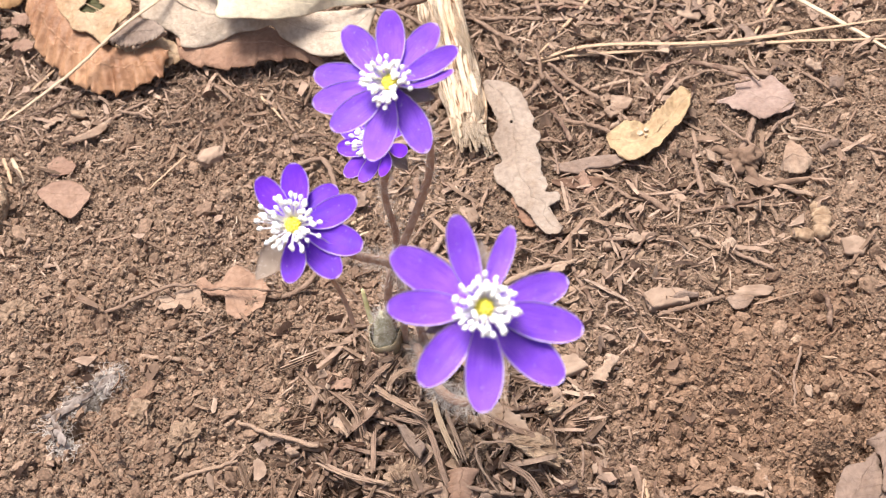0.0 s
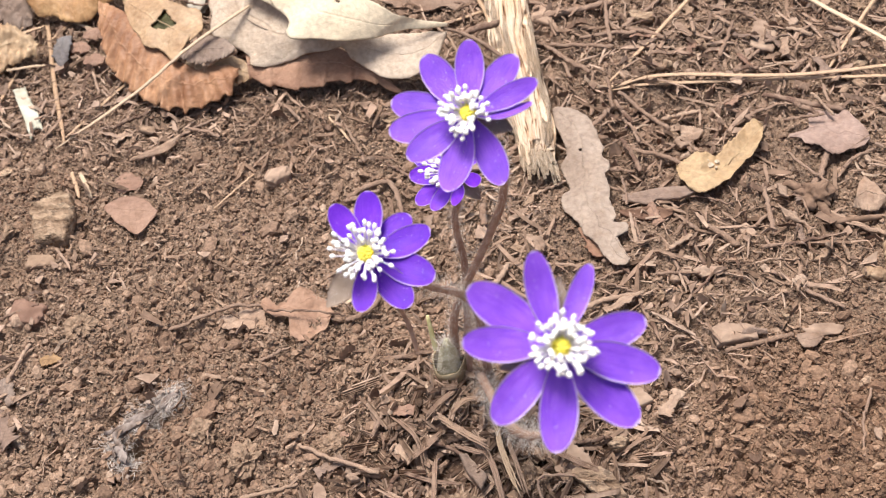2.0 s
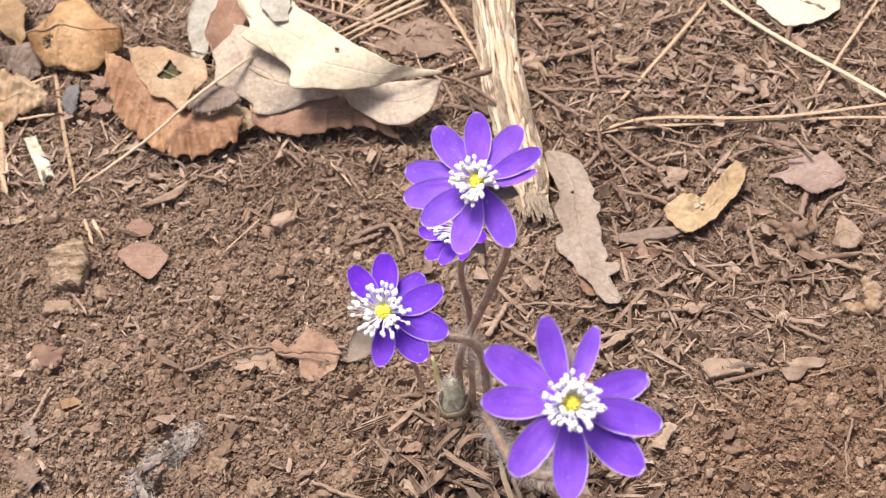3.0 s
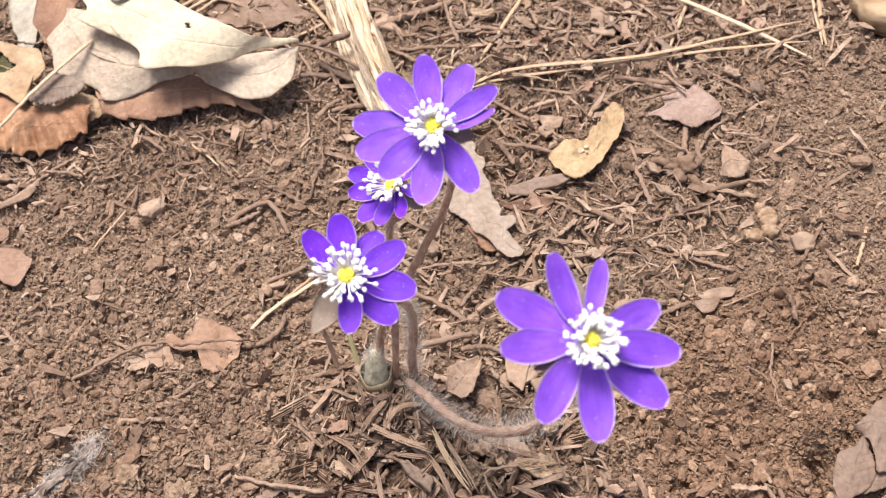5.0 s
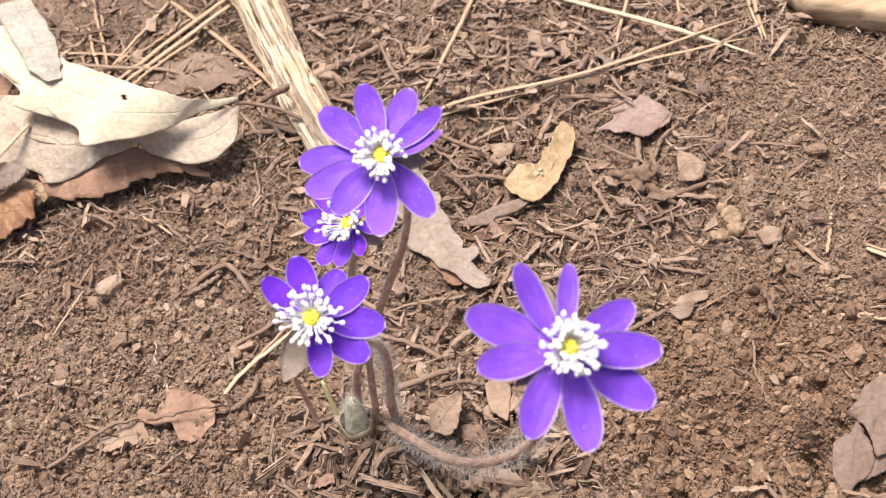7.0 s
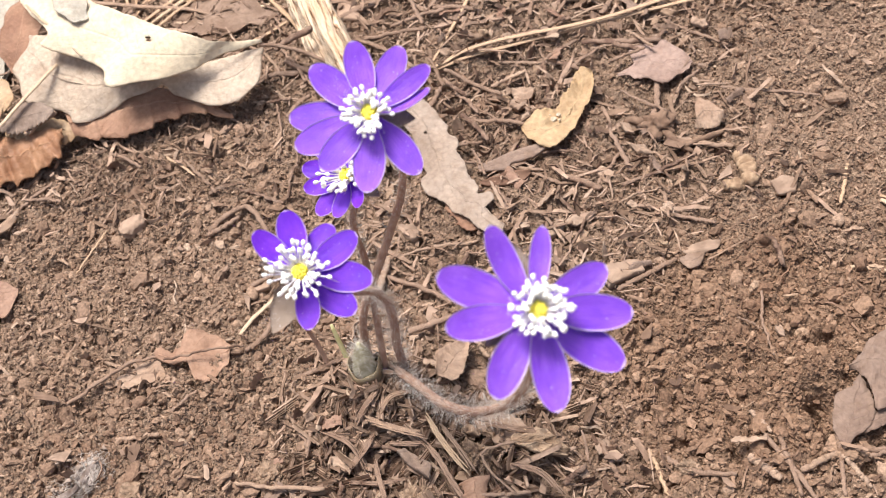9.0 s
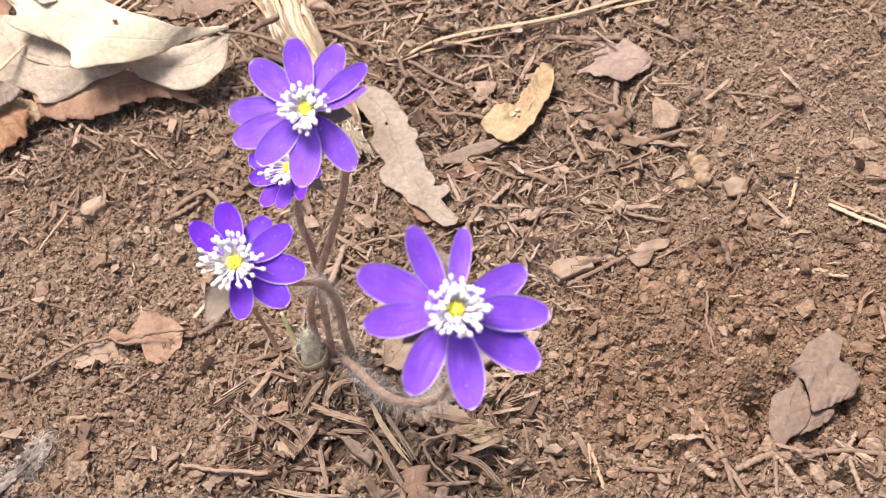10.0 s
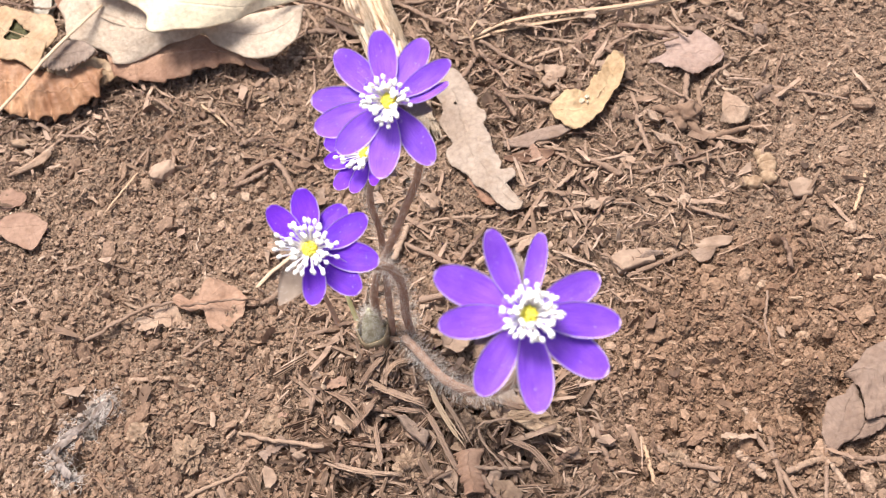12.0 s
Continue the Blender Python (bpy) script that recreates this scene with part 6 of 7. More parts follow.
def litter_twigs():
    """Loose twigs strewn over the litter."""
    r = np.random.default_rng(23)
    made = 0
    while made < 190:
        x, y = r.uniform(-125, 150), r.uniform(-70, 140)
        if r.random() > litter_amount(x, y) + 0.02 or (x < -10 and y > 66):
            continue
        a, ln = r.uniform(0, math.pi), np.clip(r.lognormal(2.35, 0.35), 6, 24)
        d = np.array((math.cos(a), math.sin(a))) * ln / 2
        c = np.array((x, y))
        k = r.normal(0, 0.03 * ln, 2)
        h = r.uniform(1.0, 2.6)
        needle("short grey-brown broken twig lying in the litter", [(*(c - d), h), (*(c + k), h + 0.4), (*(c + d), h)], np.clip(r.lognormal(0.15, 0.35), 0.7, 2.5), [TWIG, TWIG, TWIG_PALE, DARKTWIG][int(r.integers(4))], name="litter_twig", category="twig", seed=int(r.integers(9999)), sides=8, flat=0.8, rough=0.22)["group"] = "litter twigs"
        made += 1


litter_twigs()


# ---- weathered branch ----
def branch():
    axis = spline([(3, 165, 6.5), (9.5, 125, 6.2), (13.5, 88, 5.8), (18.6, 60, 5.4), (21, 42.4, 4.6)], 130)
    axis[:, 2] += [gz(*p[:2]) - 1.5 for p in axis]
    sides, r = 120, np.random.default_rng(5)
    coarse = [np.repeat(r.normal(0, 0.09, 40), 3) for _ in range(7)]
    ridge = [0.5 * c + 0.25 * (np.roll(c, 1) + np.roll(c, -1)) + r.normal(0, 0.012, sides) for c in coarse]
    # cracks along the grain: angle, start, end, depth, drift
    cracks = [(r.uniform(0, 2 * math.pi), a, a + r.uniform(0.12, 0.4), r.uniform(0.12, 0.3), r.normal(0, 0.35)) for a in r.uniform(0.0, 0.9, 46)]
    verts, uvs, faces = [], [], []
    tang = np.gradient(axis, axis=0)
    shift = np.repeat(r.uniform(-9.0, 0.5, sides // 4), 4)
    shift = 0.6 * shift + 0.2 * (np.roll(shift, 1) + np.roll(shift, -1))
    for k, (p, t) in enumerate(zip(axis, tang)):
        s = k / (len(axis) - 1)
        t = t / np.linalg.norm(t)
        side = np.cross(t, (0, 0, 1.0))
        side /= np.linalg.norm(side)
        up = np.cross(side, t)
        q = s * 6
        i, f = min(int(q), 5), q - min(int(q), 5)
        rad = np.interp(s, [0, 0.4, 0.75, 1], [5.8, 5.3, 4.6, 3.6])
        for m in range(sides):
            a = 2 * math.pi * m / sides
            w = rad * (1 + 0.8 * (ridge[i][m] * (1 - f) + ridge[i + 1][m] * f) + 0.05 * math.sin(3 * a + 5 * s) + 0.03 * math.sin(26 * s + 2 * a) + 0.05 * noise.noise(Vector((3 * math.cos(a), 3 * math.sin(a), 14 * s))))
            for ca, c0, c1, deep, drift in cracks:
                if c0 < s < c1:
                    d = (a - ca - drift * (s - c0) / (c1 - c0) - 0.12 * math.sin(40 * s + ca) + math.pi) % (2 * math.pi) - math.pi
                    if abs(d) < 0.14:
                        w -= rad * deep * math.exp(-(d / 0.05) ** 2) * math.sin(math.pi * (s - c0) / (c1 - c0)) ** 0.5
            pull = shift[m] * max(0, (s - 0.9) / 0.1)
            verts.append(p + w * (math.cos(a) * side + 0.8 * math.sin(a) * up) + t * pull)
            uvs.append((m / sides, s * 3))
    for k in range(len(axis) - 1):
        for m in range(sides):
            a, b = k * sides + m, k * sides + (m + 1) % sides
            faces.append((a, b, b + sides, a + sides))
    faces.append(tuple(range(sides - 1, -1, -1)))
    # broken end: closed a little inside
    last = (len(axis) - 1) * sides
    n = len(verts)
    verts.append(axis[-7])
    uvs.append((0.5, 3))
    for m in range(sides):
        faces.append((last + m, last + (m + 1) % sides, n))
    ob = new("weathered_branch", mesh_of(verts, faces, uvs, smooth=False, name="weathered_branch"))
    ob.data.materials.append(LOGWOOD)
    tagged(ob, "bleached barkless branch with splintered end on the soil", "branch")
    for k in range(22):
        a = r.uniform(0, math.pi)
        p = axis[-9] + np.array((3.4 * math.cos(a), 0, 2.4 * math.sin(a)))
        e = p + np.array((r.normal(1.2, 0.6), -r.uniform(3, 9), -1.6 * r.random()))
        v, f, uv = tube(spline([p, 0.5 * (p + e) + r.normal(0, 0.3, 3), e], 6), np.array([0.9, 0.85, 0.75, 0.65, 0.5, 0.35]) * r.uniform(0.5, 1.0), 5, 0.6, 0.2, k)
        part("splinter", mesh_of(v, f, uv, smooth=False, name="splinter"), LOGWOOD, ob)
    # loose fibres lifted off the surface
    for k in range(60):
        i, a = int(r.integers(4, 104)), r.uniform(0.1, math.pi - 0.1)
        span = int(r.integers(6, 18))
        pts = []
        for q, high in ((i, 0.0), (i + span // 2, 0.35), (i + span, 0.1)):
            w = np.interp(q / 129, [0, 0.4, 0.75, 1], [5.8, 5.3, 4.6, 3.6]) + high
            pts.append(axis[q] + (w * math.cos(a), 0, 0.8 * w * math.sin(a)))
        v, f, uv = tube(spline(pts, 8), np.array([0.3, 0.6, 0.8, 0.9, 0.85, 0.7, 0.5, 0.2]) * r.uniform(0.4, 0.8), 5, 0.5, 0.2, k + 50)
        part("fibre", mesh_of(v, f, uv, smooth=False, name="fibre"), LOGWOOD, ob)


branch()


# ---- slab, chips, pebbles ----
def chip(label, corners, height, material, name="bark_chip", category="bark", lift=0.6, seed=0, rough=0.3, ridges=0.0, wear=1.0):
    """A broken piece with a worn, uneven surface; corners: x, y in mm round its top; ridges: depth of cracks across it."""
    r = np.random.default_rng(seed)
    line = [np.array(c, float) for c in corners]
    c = np.concatenate([np.linspace(a, b, 9)[:8] for a, b in zip(line, line[1:] + line[:1])])
    c = 0.6 * c + 0.2 * (np.roll(c, 1, 0) + np.roll(c, -1, 0))
    mid = c.mean(0)
    n = len(c)
    ragged = np.interp(np.arange(n), np.linspace(0, n, n // 3), r.normal(0, 0.055, n // 3)) + r.normal(0, 0.018, n)
    ragged *= wear
    off = Vector((seed * 2.9, seed * 5.1, 0))
    verts = []
    levels = ((0.96, 0.0), (1.0, 0.3), (1.0, 0.6), (0.97, 0.86), (0.9, 0.98), (0.75, 1.03), (0.55, 1.05), (0.35, 1.06), (0.15, 1.06))
    for scale, up in levels:
        for q in mid + (c - mid) * (scale * (1 + ragged))[:, None]:
            v = Vector((q[0], q[1], up * height))
            bump = noise.noise(v * 0.5 + off) + 0.6 * noise.noise(v * 1.3 + off)
            side = 0.25 * height * rough * noise.noise(v * 1.1 - off) * (q - mid) / (np.linalg.norm(q - mid) + 0.1)
            crack = ridges * abs(math.sin(1.5 * q[1] + 0.35 * q[0] + 1.4 * noise.noise(v * 0.4)))
            verts.append((q[0] + side[0], q[1] + side[1], gz(*q) + lift + height * up * (1 + rough * bump) - crack * up))
    verts.append((mid[0], mid[1], gz(*mid) + lift + height * 1.05))
    faces = [tuple(range(n - 1, -1, -1))]
    for k in range(len(levels) - 1):
        faces += [(k * n + m, k * n + (m + 1) % n, (k + 1) * n + (m + 1) % n, (k + 1) * n + m) for m in range(n)]
    last = (len(levels) - 1) * n
    faces += [(last + m, last + (m + 1) % n, last + n) for m in range(n)]
    verts = np.array(verts)
    uvs = (verts[:, [1, 0]] - mid[[1, 0]]) / 30.0
    ob = new(name, mesh_of(verts, faces, uvs, name=name))
    ob.data.materials.append(material)
    return tagged(ob, label, category)


def clod(label, at, size, turn=0, seed=0):
    """A rough clod of caked soil."""
    v, f = lump_shape(seed, 5, 0.02)
    off = Vector((seed * 1.7, 0, seed * 0.9))
    v = v * np.array([[1 + 0.5 * noise.noise(Vector(q) * 1.6 + off) + 0.3 * noise.noise(Vector(q) * 4 + off) + 0.14 * noise.noise(Vector(q) * 9 + off) + 0.08 * noise.noise(Vector(q) * 19 + off)] for q in v])
    v = v * np.array(size) * 0.5
    a = radians(turn)
    x, y = v[:, 0] * math.cos(a) - v[:, 1] * math.sin(a) + at[0], v[:, 0] * math.sin(a) + v[:, 1] * math.cos(a) + at[1]
    me = mesh_of(np.column_stack([x, y, v[:, 2] + gz(*at) + 0.12 * size[2]]), f.tolist(), smooth=False, name="soil_clod")
    me.materials.append(CLODSOIL)
    return tagged(new("soil_clod", me), label, "soil")


def pebble(label, at, size, material, turn=0, name="pebble", category="stone", seed=0, sink=0.25):
    v, f = lump_shape(seed, 4, 0.02)
    v = v * (1 + 0.10 * np.sin(3 * v[:, [1]] + seed) + 0.08 * np.sin(4 * v[:, [0]] + 2 * seed))
    v = np.sign(v) * np.abs(v) ** 0.82
    lumpy = 0.2
    v = v * np.array([[1 + lumpy * noise.noise(Vector(q) * 2.3 + Vector((seed, 0, 0))) + 0.6 * lumpy * noise.noise(Vector(q) * 5.5)] for q in v])
    a = radians(turn)
    v = v * (np.array(size) / 2)
    x, y = v[:, 0] * math.cos(a) - v[:, 1] * math.sin(a), v[:, 0] * math.sin(a) + v[:, 1] * math.cos(a)
    v = np.column_stack([x + at[0], y + at[1], v[:, 2] + gz(*at) + size[2] * (0.5 - sink)])
    ob = new(name, mesh_of(v, f.tolist(), name=name))
    ob.data.materials.append(material)
    return tagged(ob, label, category)


def layered_material():
    m, n, l, b = node_mat("layered_wood", 0.8, 0.25)
    grain = noise_node(n, l, 55, 6, "Object", (0.5, 4.0, 8.0))
    c = ramp_node(n, l, grain.outputs[0], [(0.32, lin(122, 98, 72)), (0.48, lin(172, 143, 112)), (0.68, lin(200, 172, 141))])
    l.new(c.outputs[0], b.inputs["Base Color"])
    bump_node(n, l, b, grain.outputs[0], 0.6, 0.0008)
    return m


chip("thick weathered wood slab with a shaded underside", [(141, 87), (133, 75), (136, 67), (146, 61), (150, 58), (185, 35), (202, 65), (173, 86)], 7, layered_material(), "wood_slab", "wood", 0.5, 1, rough=0.06, wear=0.25)
chip("flat pale brown bark chip on soil", [(56.6, -1.9), (60, -0.4), (65.6, -2), (66.2, -5.2), (61, -5.6), (57.8, -6.4)], 1.6, BARKP, seed=2)
chip("tan flat flake standing near the flower", [(32.2, -10.2), (35, -9.2), (37.2, -12.8), (34.2, -20.8), (31.6, -18)], 0.8, GREYTAN, lift=2.0, seed=31)
clod("rounded clod of soil at the plant foot", (8.8, -44.6), (5.6, 5, 4), 10, 41)
clod("rounded clod of soil at the plant foot", (22, -39.4), (5.4, 6.4, 6), 30, 42)
chip("bluish grey weathered piece of wood at the plant foot", [(7.4, -33.4), (9, -33.6), (11, -36.4), (13.6, -39.6), (12.4, -42.4), (9.6, -38.4)], 1.4, GREYD, "wood_piece", "wood", 2.4, 44, 0.3, 0.3)
chip("pale flat chip beside the weathered branch", [(17.2, 96.2), (18.4, 102.2), (23, 101.6), (22.8, 94.2)], 1.6, STONE, seed=16)
chip("small pale wood chip in the litter", [(63.4, 25.8), (66, 26.4), (68.3, 23.4), (65.5, 21.2)], 1.0, STONE, seed=4)
chip("pale brown chip half buried in soil", [(98, 8.2), (101, 9), (104, 6.8), (102.5, 3.6), (98.6, 4.6)], 1.2, BARKP, seed=5)
chip("brown block of bark on bare soil", [(-97.6, 36), (-96, 40), (-89, 40.5), (-86.4, 34), (-87, 26), (-94, 26)], 4.5, BARKL, seed=6, lift=0.2, rough=0.18, ridges=1.0)
chip("flat stone chip below the bark block", [(-95.6, 23), (-89, 23), (-87.6, 20), (-95.4, 19.6)], 1.6, CLOD, seed=7)
chip("bright white splinter of wood", [(-115.4, 81.6), (-112, 82.4), (-109, 77), (-105.4, 71), (-103, 65.6), (-105.4, 67), (-105.4, 62.6), (-108.8, 69.4), (-112.4, 76)], 1.0, plain_material("white_splinter", lin(164, 156, 134), lin(200, 195, 176), 260, 0.6, 0.2), "wood_splinter", "wood", 1.5, 8)
chip("brown layered plate of bark pressed into the soil", [(75, -2.2), (80, -1.4), (83.6, -3), (82, -4.6), (76, -4.9)], 0.8, BARKP, seed=9, ridges=0.5)
torn_leaf("grey leaf scrap under the bark plate", [(73.6, -5.6, 1.2), (75, -7.8, 1.0), (77.4, -7.4, 1.0), (79, -5.8, 1.2)], [(73.8, -5, 1.4), (75.4, -4.6, 1.5), (77.4, -4.4, 1.5), (79.2, -5.2, 1.3)], BROWNG, 0.2, 0.2, 0.12, 71, n=(26, 9))
chip("layered grey-brown bark piece at the plant foot", [(29, -39.6), (32, -37), (36.4, -38), (40, -42.6), (39, -45), (34, -43)], 1.6, BARKL, "bark_piece", "bark", 2.2, 49, 0.5, 0.9, 1.6)
chip("pinkish bark flake behind the needles", [(72, 92), (78, 91), (76, 80), (70.5, 83)], 1.0, BARKP, seed=11)
chip("flat pale chip of wood beside two straws", [(-16, 19.2), (-11.4, 19), (-11.6, 17.6), (-14.6, 17.4)], 0.9, STONE, seed=21, lift=0.8)
chip("upright pinkish splinter of bark on soil", [(-17.6, 18.4), (-16, 18.4), (-16.4, 15), (-16.8, 12), (-17.4, 15)], 0.8, BARKP, seed=22, lift=1.0)
chip("tan scrap between pine needles", [(109, 78), (114, 80.6), (113, 76), (110.2, 74)], 0.8, STONE, seed=12)
chip("flat brown bark piece near the plant foot", [(36, -18), (43, -16), (45, -20), (38, -24)], 1.6, BARKP, seed=14)
pebble("rounded reddish brown pebble half sunk in soil", (-91.5, 6.5), (9, 6.5, 5), DARKSTONE, -12, seed=5, sink=0.35)
pebble("small angular pinkish pebble on bare soil", (-40.2, 45.4), (5.6, 5.0, 4.2), STONE, 25, seed=2)
for k, (x, y, a, b, c) in enumerate([(-97, 44, 5, 5, 4), (-104, 30, 7, 5, 5), (-36, -32, 7, 6, 5), (-46, -26, 6, 5, 4), (60, -52, 4, 3, 3), (22, -40, 5, 5, 4), (-18, -30, 6, 5, 4), (-78, 2, 6, 6, 4)]):
    clod("crumbly clod of dry brown soil", (x, y), (a, b, c), 37 * k, k + 3)


def bark_bits():
    """Bark crumbs and torn leaf fragments strewn over the litter."""
    r = np.random.default_rng(61)
    made = 0
    while made < 130:
        x, y = r.uniform(-120, 140), r.uniform(-70, 132)
        if r.random() > litter_amount(x, y) * 0.9 + 0.04 or under_leaf(np.array(x), np.array(y)) or (x < -8 and y > 64) or (-14 < x < 36 and y > 36) or math.hypot(x - 8, y + 16) < 12:
            continue
        big, turn, k = np.clip(r.lognormal(0.75, 0.35), 1.2, 4.2), r.uniform(0, 2 * math.pi), int(r.integers(4, 7))
        ring = [(big * r.uniform(0.75, 1.15) * math.cos(a), big * r.uniform(0.35, 0.7) * math.sin(a)) for a in np.linspace(0, 2 * math.pi, k + 1)[:-1] + r.normal(0, 0.15, k)]
        line = [(x + u * math.cos(turn) - v * math.sin(turn), y + u * math.sin(turn) + v * math.cos(turn)) for u, v in ring]
        ob = chip("broken bark crumb lying in the litter", line, r.uniform(0.5, 1.5), [BARKP, CLOD, BARKL, BARKP][made % 4], "bark_fragment", "bark", r.uniform(0.3, 1.3), int(r.integers(999)), 0.6, 0.3)
        ob["group"] = "bark fragments"
        made += 1
    made = 0
    while made < 64:
        x, y = r.uniform(-120, 140), r.uniform(-70, 132)
        if r.random() > litter_amount(x, y) + 0.05 or under_leaf(np.array(x), np.array(y)) or (x < -8 and y > 64) or (-14 < x < 36 and y > 36) or math.hypot(x - 8, y + 16) < 12:
            continue
        a, ln, w = r.uniform(0, 2 * math.pi), r.uniform(2.5, 7), r.uniform(1.2, 3.2)
        d, q = np.array((math.cos(a), math.sin(a))), np.array((-math.sin(a), math.cos(a)))
        c, h = np.array((x, y)), r.uniform(1.2, 2.4)
        low = [(*(c + d * ln * t - q * w * r.uniform(0.3, 0.6)), h - r.uniform(0, 0.5)) for t in (-0.5, -0.15, 0.2, 0.5)]
        top = [(*(c + d * ln * t + q * w * r.uniform(0.3, 0.6)), h + r.uniform(0, 0.9)) for t in (-0.5, -0.15, 0.2, 0.5)]
        ob = torn_leaf("torn brown scrap of dead leaf in the litter", low, top, [GREYPINK, PINK, BROWNG, GREYTAN, GREYPINK][made % 5], 0.3, 0.5, 0.2, int(r.integers(999)), n=(26, 9), name="leaf_fragment")
        ob["group"] = "leaf fragments"
        made += 1


bark_bits()


HUSK = plain_material("husk", lin(136, 108, 84), lin(174, 146, 118), 700, 0.9, 1.0)


def husk():
    """Pale segmented husk lying in the litter."""
    ob = thing("seed_husk", "pale ribbed empty husk in the litter", "husk", (94, 13, gz(94, 13)))
    for k, (x, y, r) in enumerate([(95.3, 18.5, 2.1), (95.6, 16.2, 2.5), (95.5, 13.6, 2.6), (94.8, 11.0, 2.4), (91.6, 10.6, 2.2), (90.0, 11.6, 1.9)]):
        v, f = lump_shape(k + 20, 3, 0.03)
        v = v * np.array([[1 + 0.35 * noise.noise(Vector(q) * 2.2 + Vector((k, 0, 0)))] for q in v])
        v = v * (0.85 * r, 1.75, r * 0.6) + (x, y, gz(x, y) + r * 0.3)
        part("segment", mesh_of(v, f.tolist(), name="segment"), HUSK, ob)
    return ob


husk()


ROOT = plain_material("root", lin(104, 80, 64), lin(142, 114, 94), 350, 0.9, 0.8)


def root_knot():
    """Dark gnarled root knot with stubs."""
    v, f = lump_shape(31, 4, 0.02)
    v = v * np.array([[1 + 0.6 * noise.noise(Vector(q) * 2.0) + 0.3 * noise.noise(Vector(q) * 4.5)] for q in v]) * (3.6, 3.0, 2.6) + (81, 32.5, gz(81, 32.5) + 2.0)
    ob = new("root_knot", mesh_of(v, f.tolist(), name="root_knot"))
    ob.data.materials.append(ROOT)
    tagged(ob, "gnarled brown root knot with broken stubs", "root")
    for k, pts in enumerate([[(82, 31, 2), (83, 27, 2), (86, 23, 1)], [(84.5, 25, 1.6), (90, 25.5, 1.8), (95, 27, 1)], [(79, 34, 2), (76, 36, 2), (74, 36, 1)]]):
        p = spline([(x, y, gz(x, y) + z) for x, y, z in pts], 10)
        tv, tf, tu = tube(p, np.linspace((1.2, 0.9, 1.2)[k], 0.5, 10), 9, 1.0, 0.3, k)
        part("stub", mesh_of(tv, tf, tu, name="stub"), ROOT, ob)


root_knot()


def mould():
    """Grey cobwebby mould over crumbs and shreds."""
    r = np.random.default_rng(9)
    line = spline([(-51, -15, 1.5), (-55, -17.6, 2), (-58.4, -19, 2), (-61.6, -22.6, 2), (-63.4, -26, 1.5), (-63, -29.4, 1.5), (-60.6, -32.4, 1.2)], 30)
    vs, fs, n = [], [], 0
    for k in range(50):
        p = line[int(r.integers(30))] + np.array((r.normal(0, 2.2), r.normal(0, 1.8), r.random() * 1.4))
        p[2] += gz(p[0], p[1])
        v, f = lump_shape(k, 1, 0.35)
        v = v * (r.uniform(0.2, 0.8), r.uniform(0.2, 0.6), r.uniform(0.15, 0.4)) + p
        vs.append(v), fs.append(f + n)
        n += len(v)
    ob = new("mould_patch", mesh_of(np.concatenate(vs), np.concatenate(fs).tolist(), smooth=False, name="mould_patch"))
    ob.data.materials.append(MOULD)
    tagged(ob, "grey fuzzy mould over soil and shreds", "mould", kind="stuff")
    for k in range(5):
        c = line[int(r.integers(30))] + np.array((r.normal(0, 1.6), r.normal(0, 1.4), 0.4))
        p = spline([c + r.normal(0, 1.5, 3) * (1, 1, 0.2) for _ in range(4)], 12)
        p[:, 2] = [gz(*q[:2]) + 1.4 for q in p]
        part("fluff", hairs_mesh(p, 0.15, 60, r.uniform(0.8, 1.9), 77 + k, 0.5), HAIR, ob, "cobwebby grey threads")


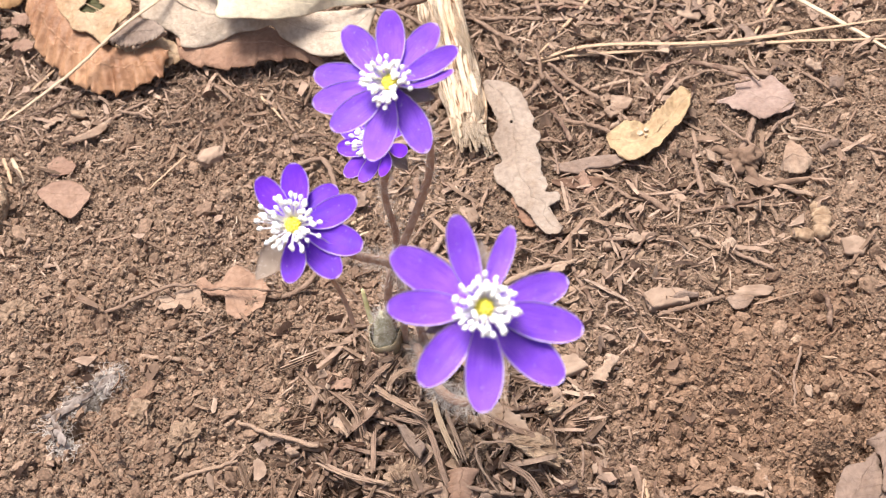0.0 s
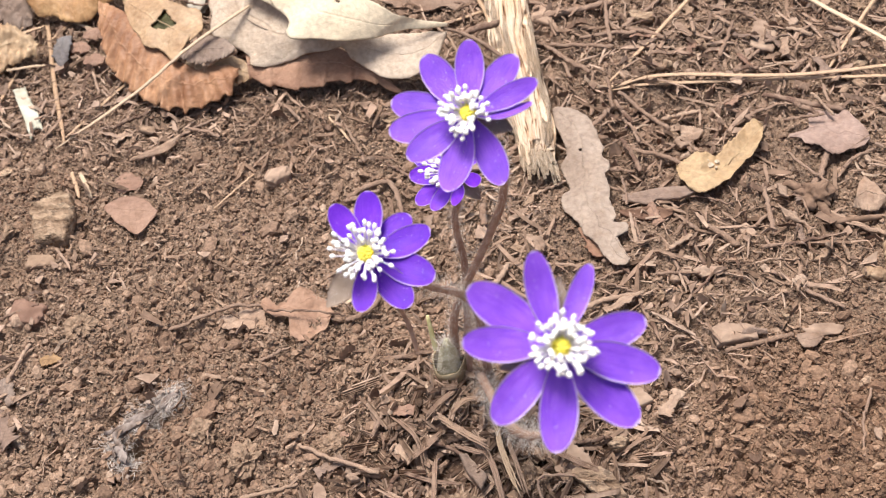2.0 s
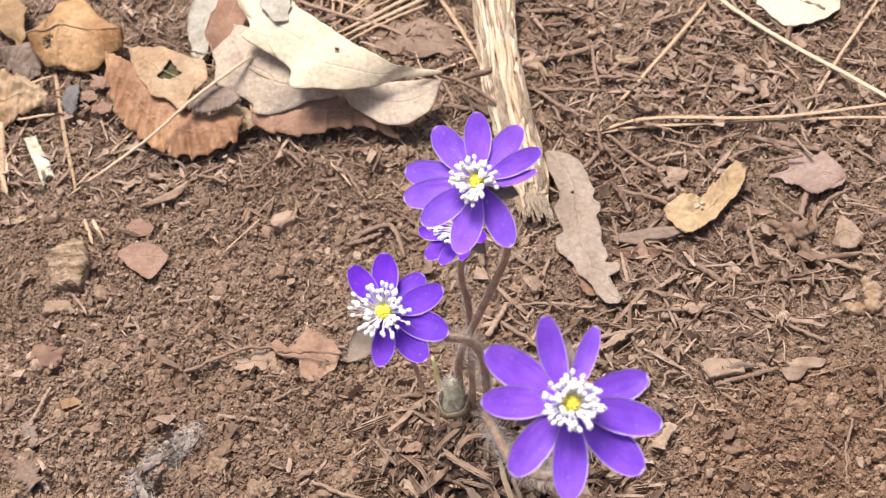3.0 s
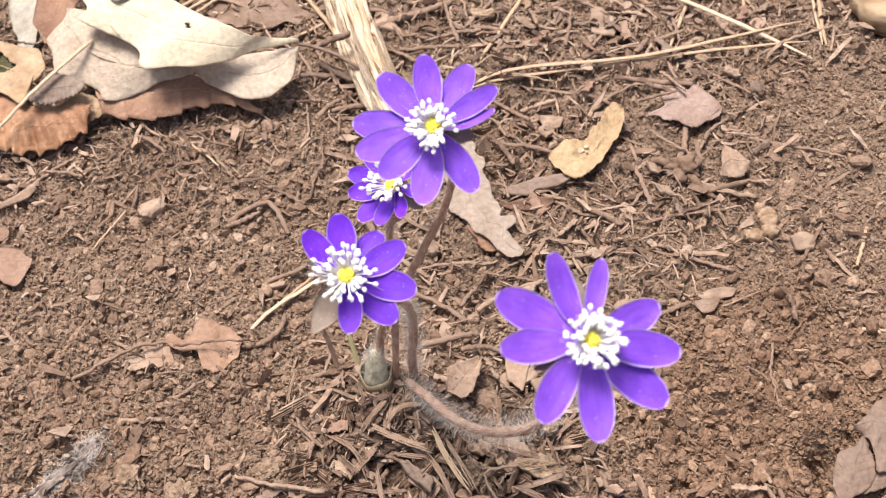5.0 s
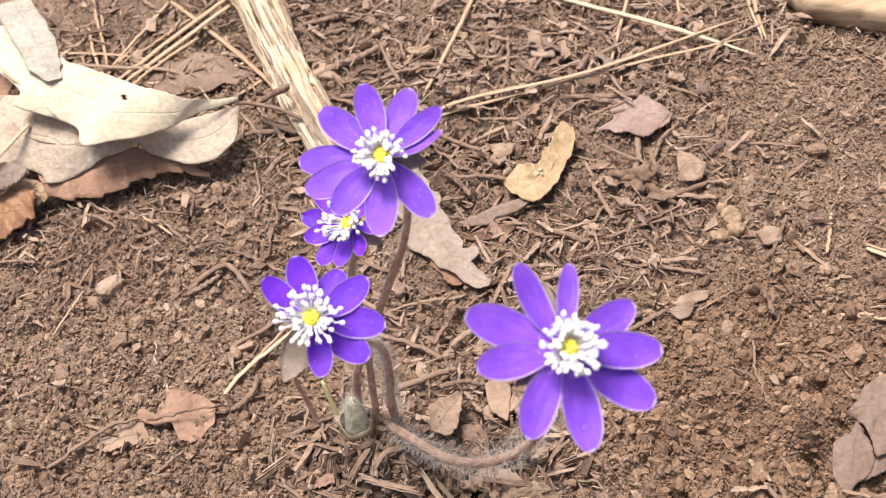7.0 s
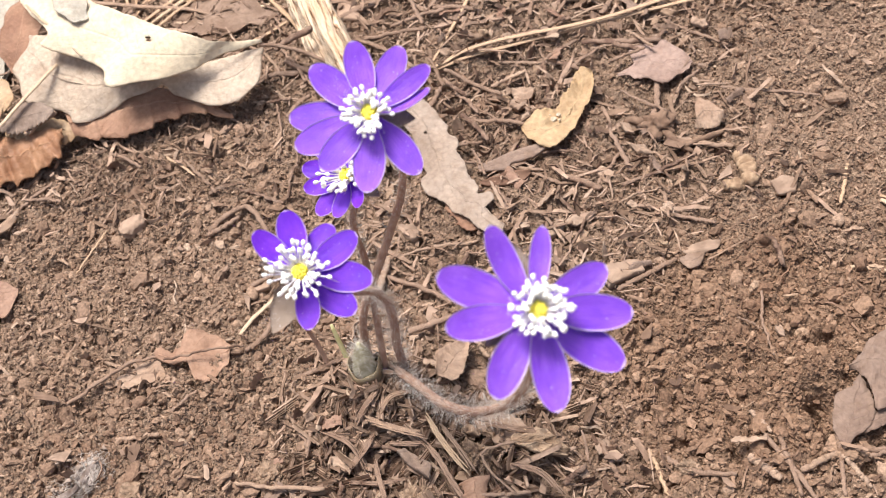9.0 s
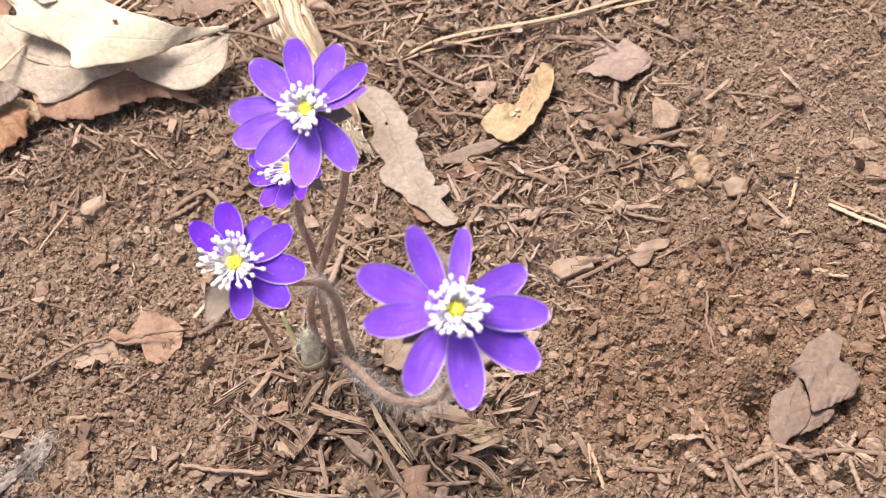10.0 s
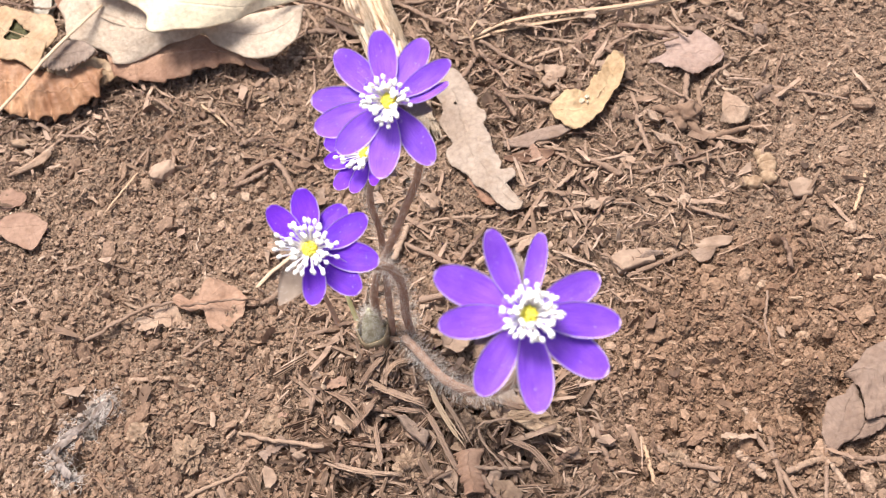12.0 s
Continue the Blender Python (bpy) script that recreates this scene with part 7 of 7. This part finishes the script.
def mould_threads():
    """Torn streaks of whitish threads draped along the mouldy ridge."""
    n = 1300
    line = spline([(-52, -15.6), (-55, -18.4), (-58.4, -20.4), (-61.6, -23.4), (-63.6, -26.4), (-63, -29.8), (-60.4, -33)], 60)
    own = np.concatenate([rng.integers(2, 13, 380), rng.integers(14, 42, 560), rng.integers(44, 60, n - 940)])
    along = np.gradient(line, axis=0)[own]
    angle = np.arctan2(along[:, 1], along[:, 0]) + rng.normal(0, 0.45, n)
    streak = np.sin(own * 2.3 + 1) * 0.9
    c = line[own] + rng.normal(0, 1.2, (n, 2)) + streak[:, None] * (0.4, -0.5)
    length = rng.uniform(1.5, 5.0, n)
    thin = rng.uniform(0.025, 0.06, n)
    at = np.column_stack([c, ground_z(c[:, 0], c[:, 1]) + 1.0 + 1.1 * rng.random(n)])
    turns = np.zeros((n, 3, 3))
    turns[:, 0, 0], turns[:, 0, 1], turns[:, 1, 0], turns[:, 1, 1], turns[:, 2, 2] = np.cos(angle), -np.sin(angle), np.sin(angle), np.cos(angle), 1
    scattered("mould_threads", [fibre_shape(q + 40) for q in range(20)], at, turns, np.stack([length, length, thin * 3], 1), WEB, "whitish web of mould threads over the soil", "mould", thin=thin / length)



mould()
mould_threads()
for k, (x, y, a, ln, w) in enumerate([(-54, -18, 40, 5, 1.5), (-55, -17.4, 28, 4.6, 0.9), (-53.2, -19.4, 52, 3.4, 1.2), (-59.4, -22, 28, 7, 1.2), (-61.6, -24.6, 38, 7, 1.5), (-64, -25.2, 30, 5, 0.8), (-62.6, -29, -55, 5, 1.3), (-61.4, -31.4, -48, 4.4, 1.6), (-63.8, -30, -62, 4, 0.8)]):
    c, d = np.array((x, y)), np.array((math.cos(radians(a)), math.sin(radians(a))))
    q = np.array((-d[1], d[0])) * w / 2
    torn_leaf("narrow torn strip of grey mouldy felt on soil", [(*(c + d * ln * t - q * (1 - 1.6 * t * t)), 1.6) for t in (-0.5, -0.2, 0.2, 0.5)], [(*(c + d * ln * t + q * (1 - 2.4 * t * t)), 2.4) for t in (-0.5, -0.2, 0.2, 0.5)], FELT, 0.2, 0.9, 0.2, k + 80, n=(40, 9), category="mould", name="mould_strip")
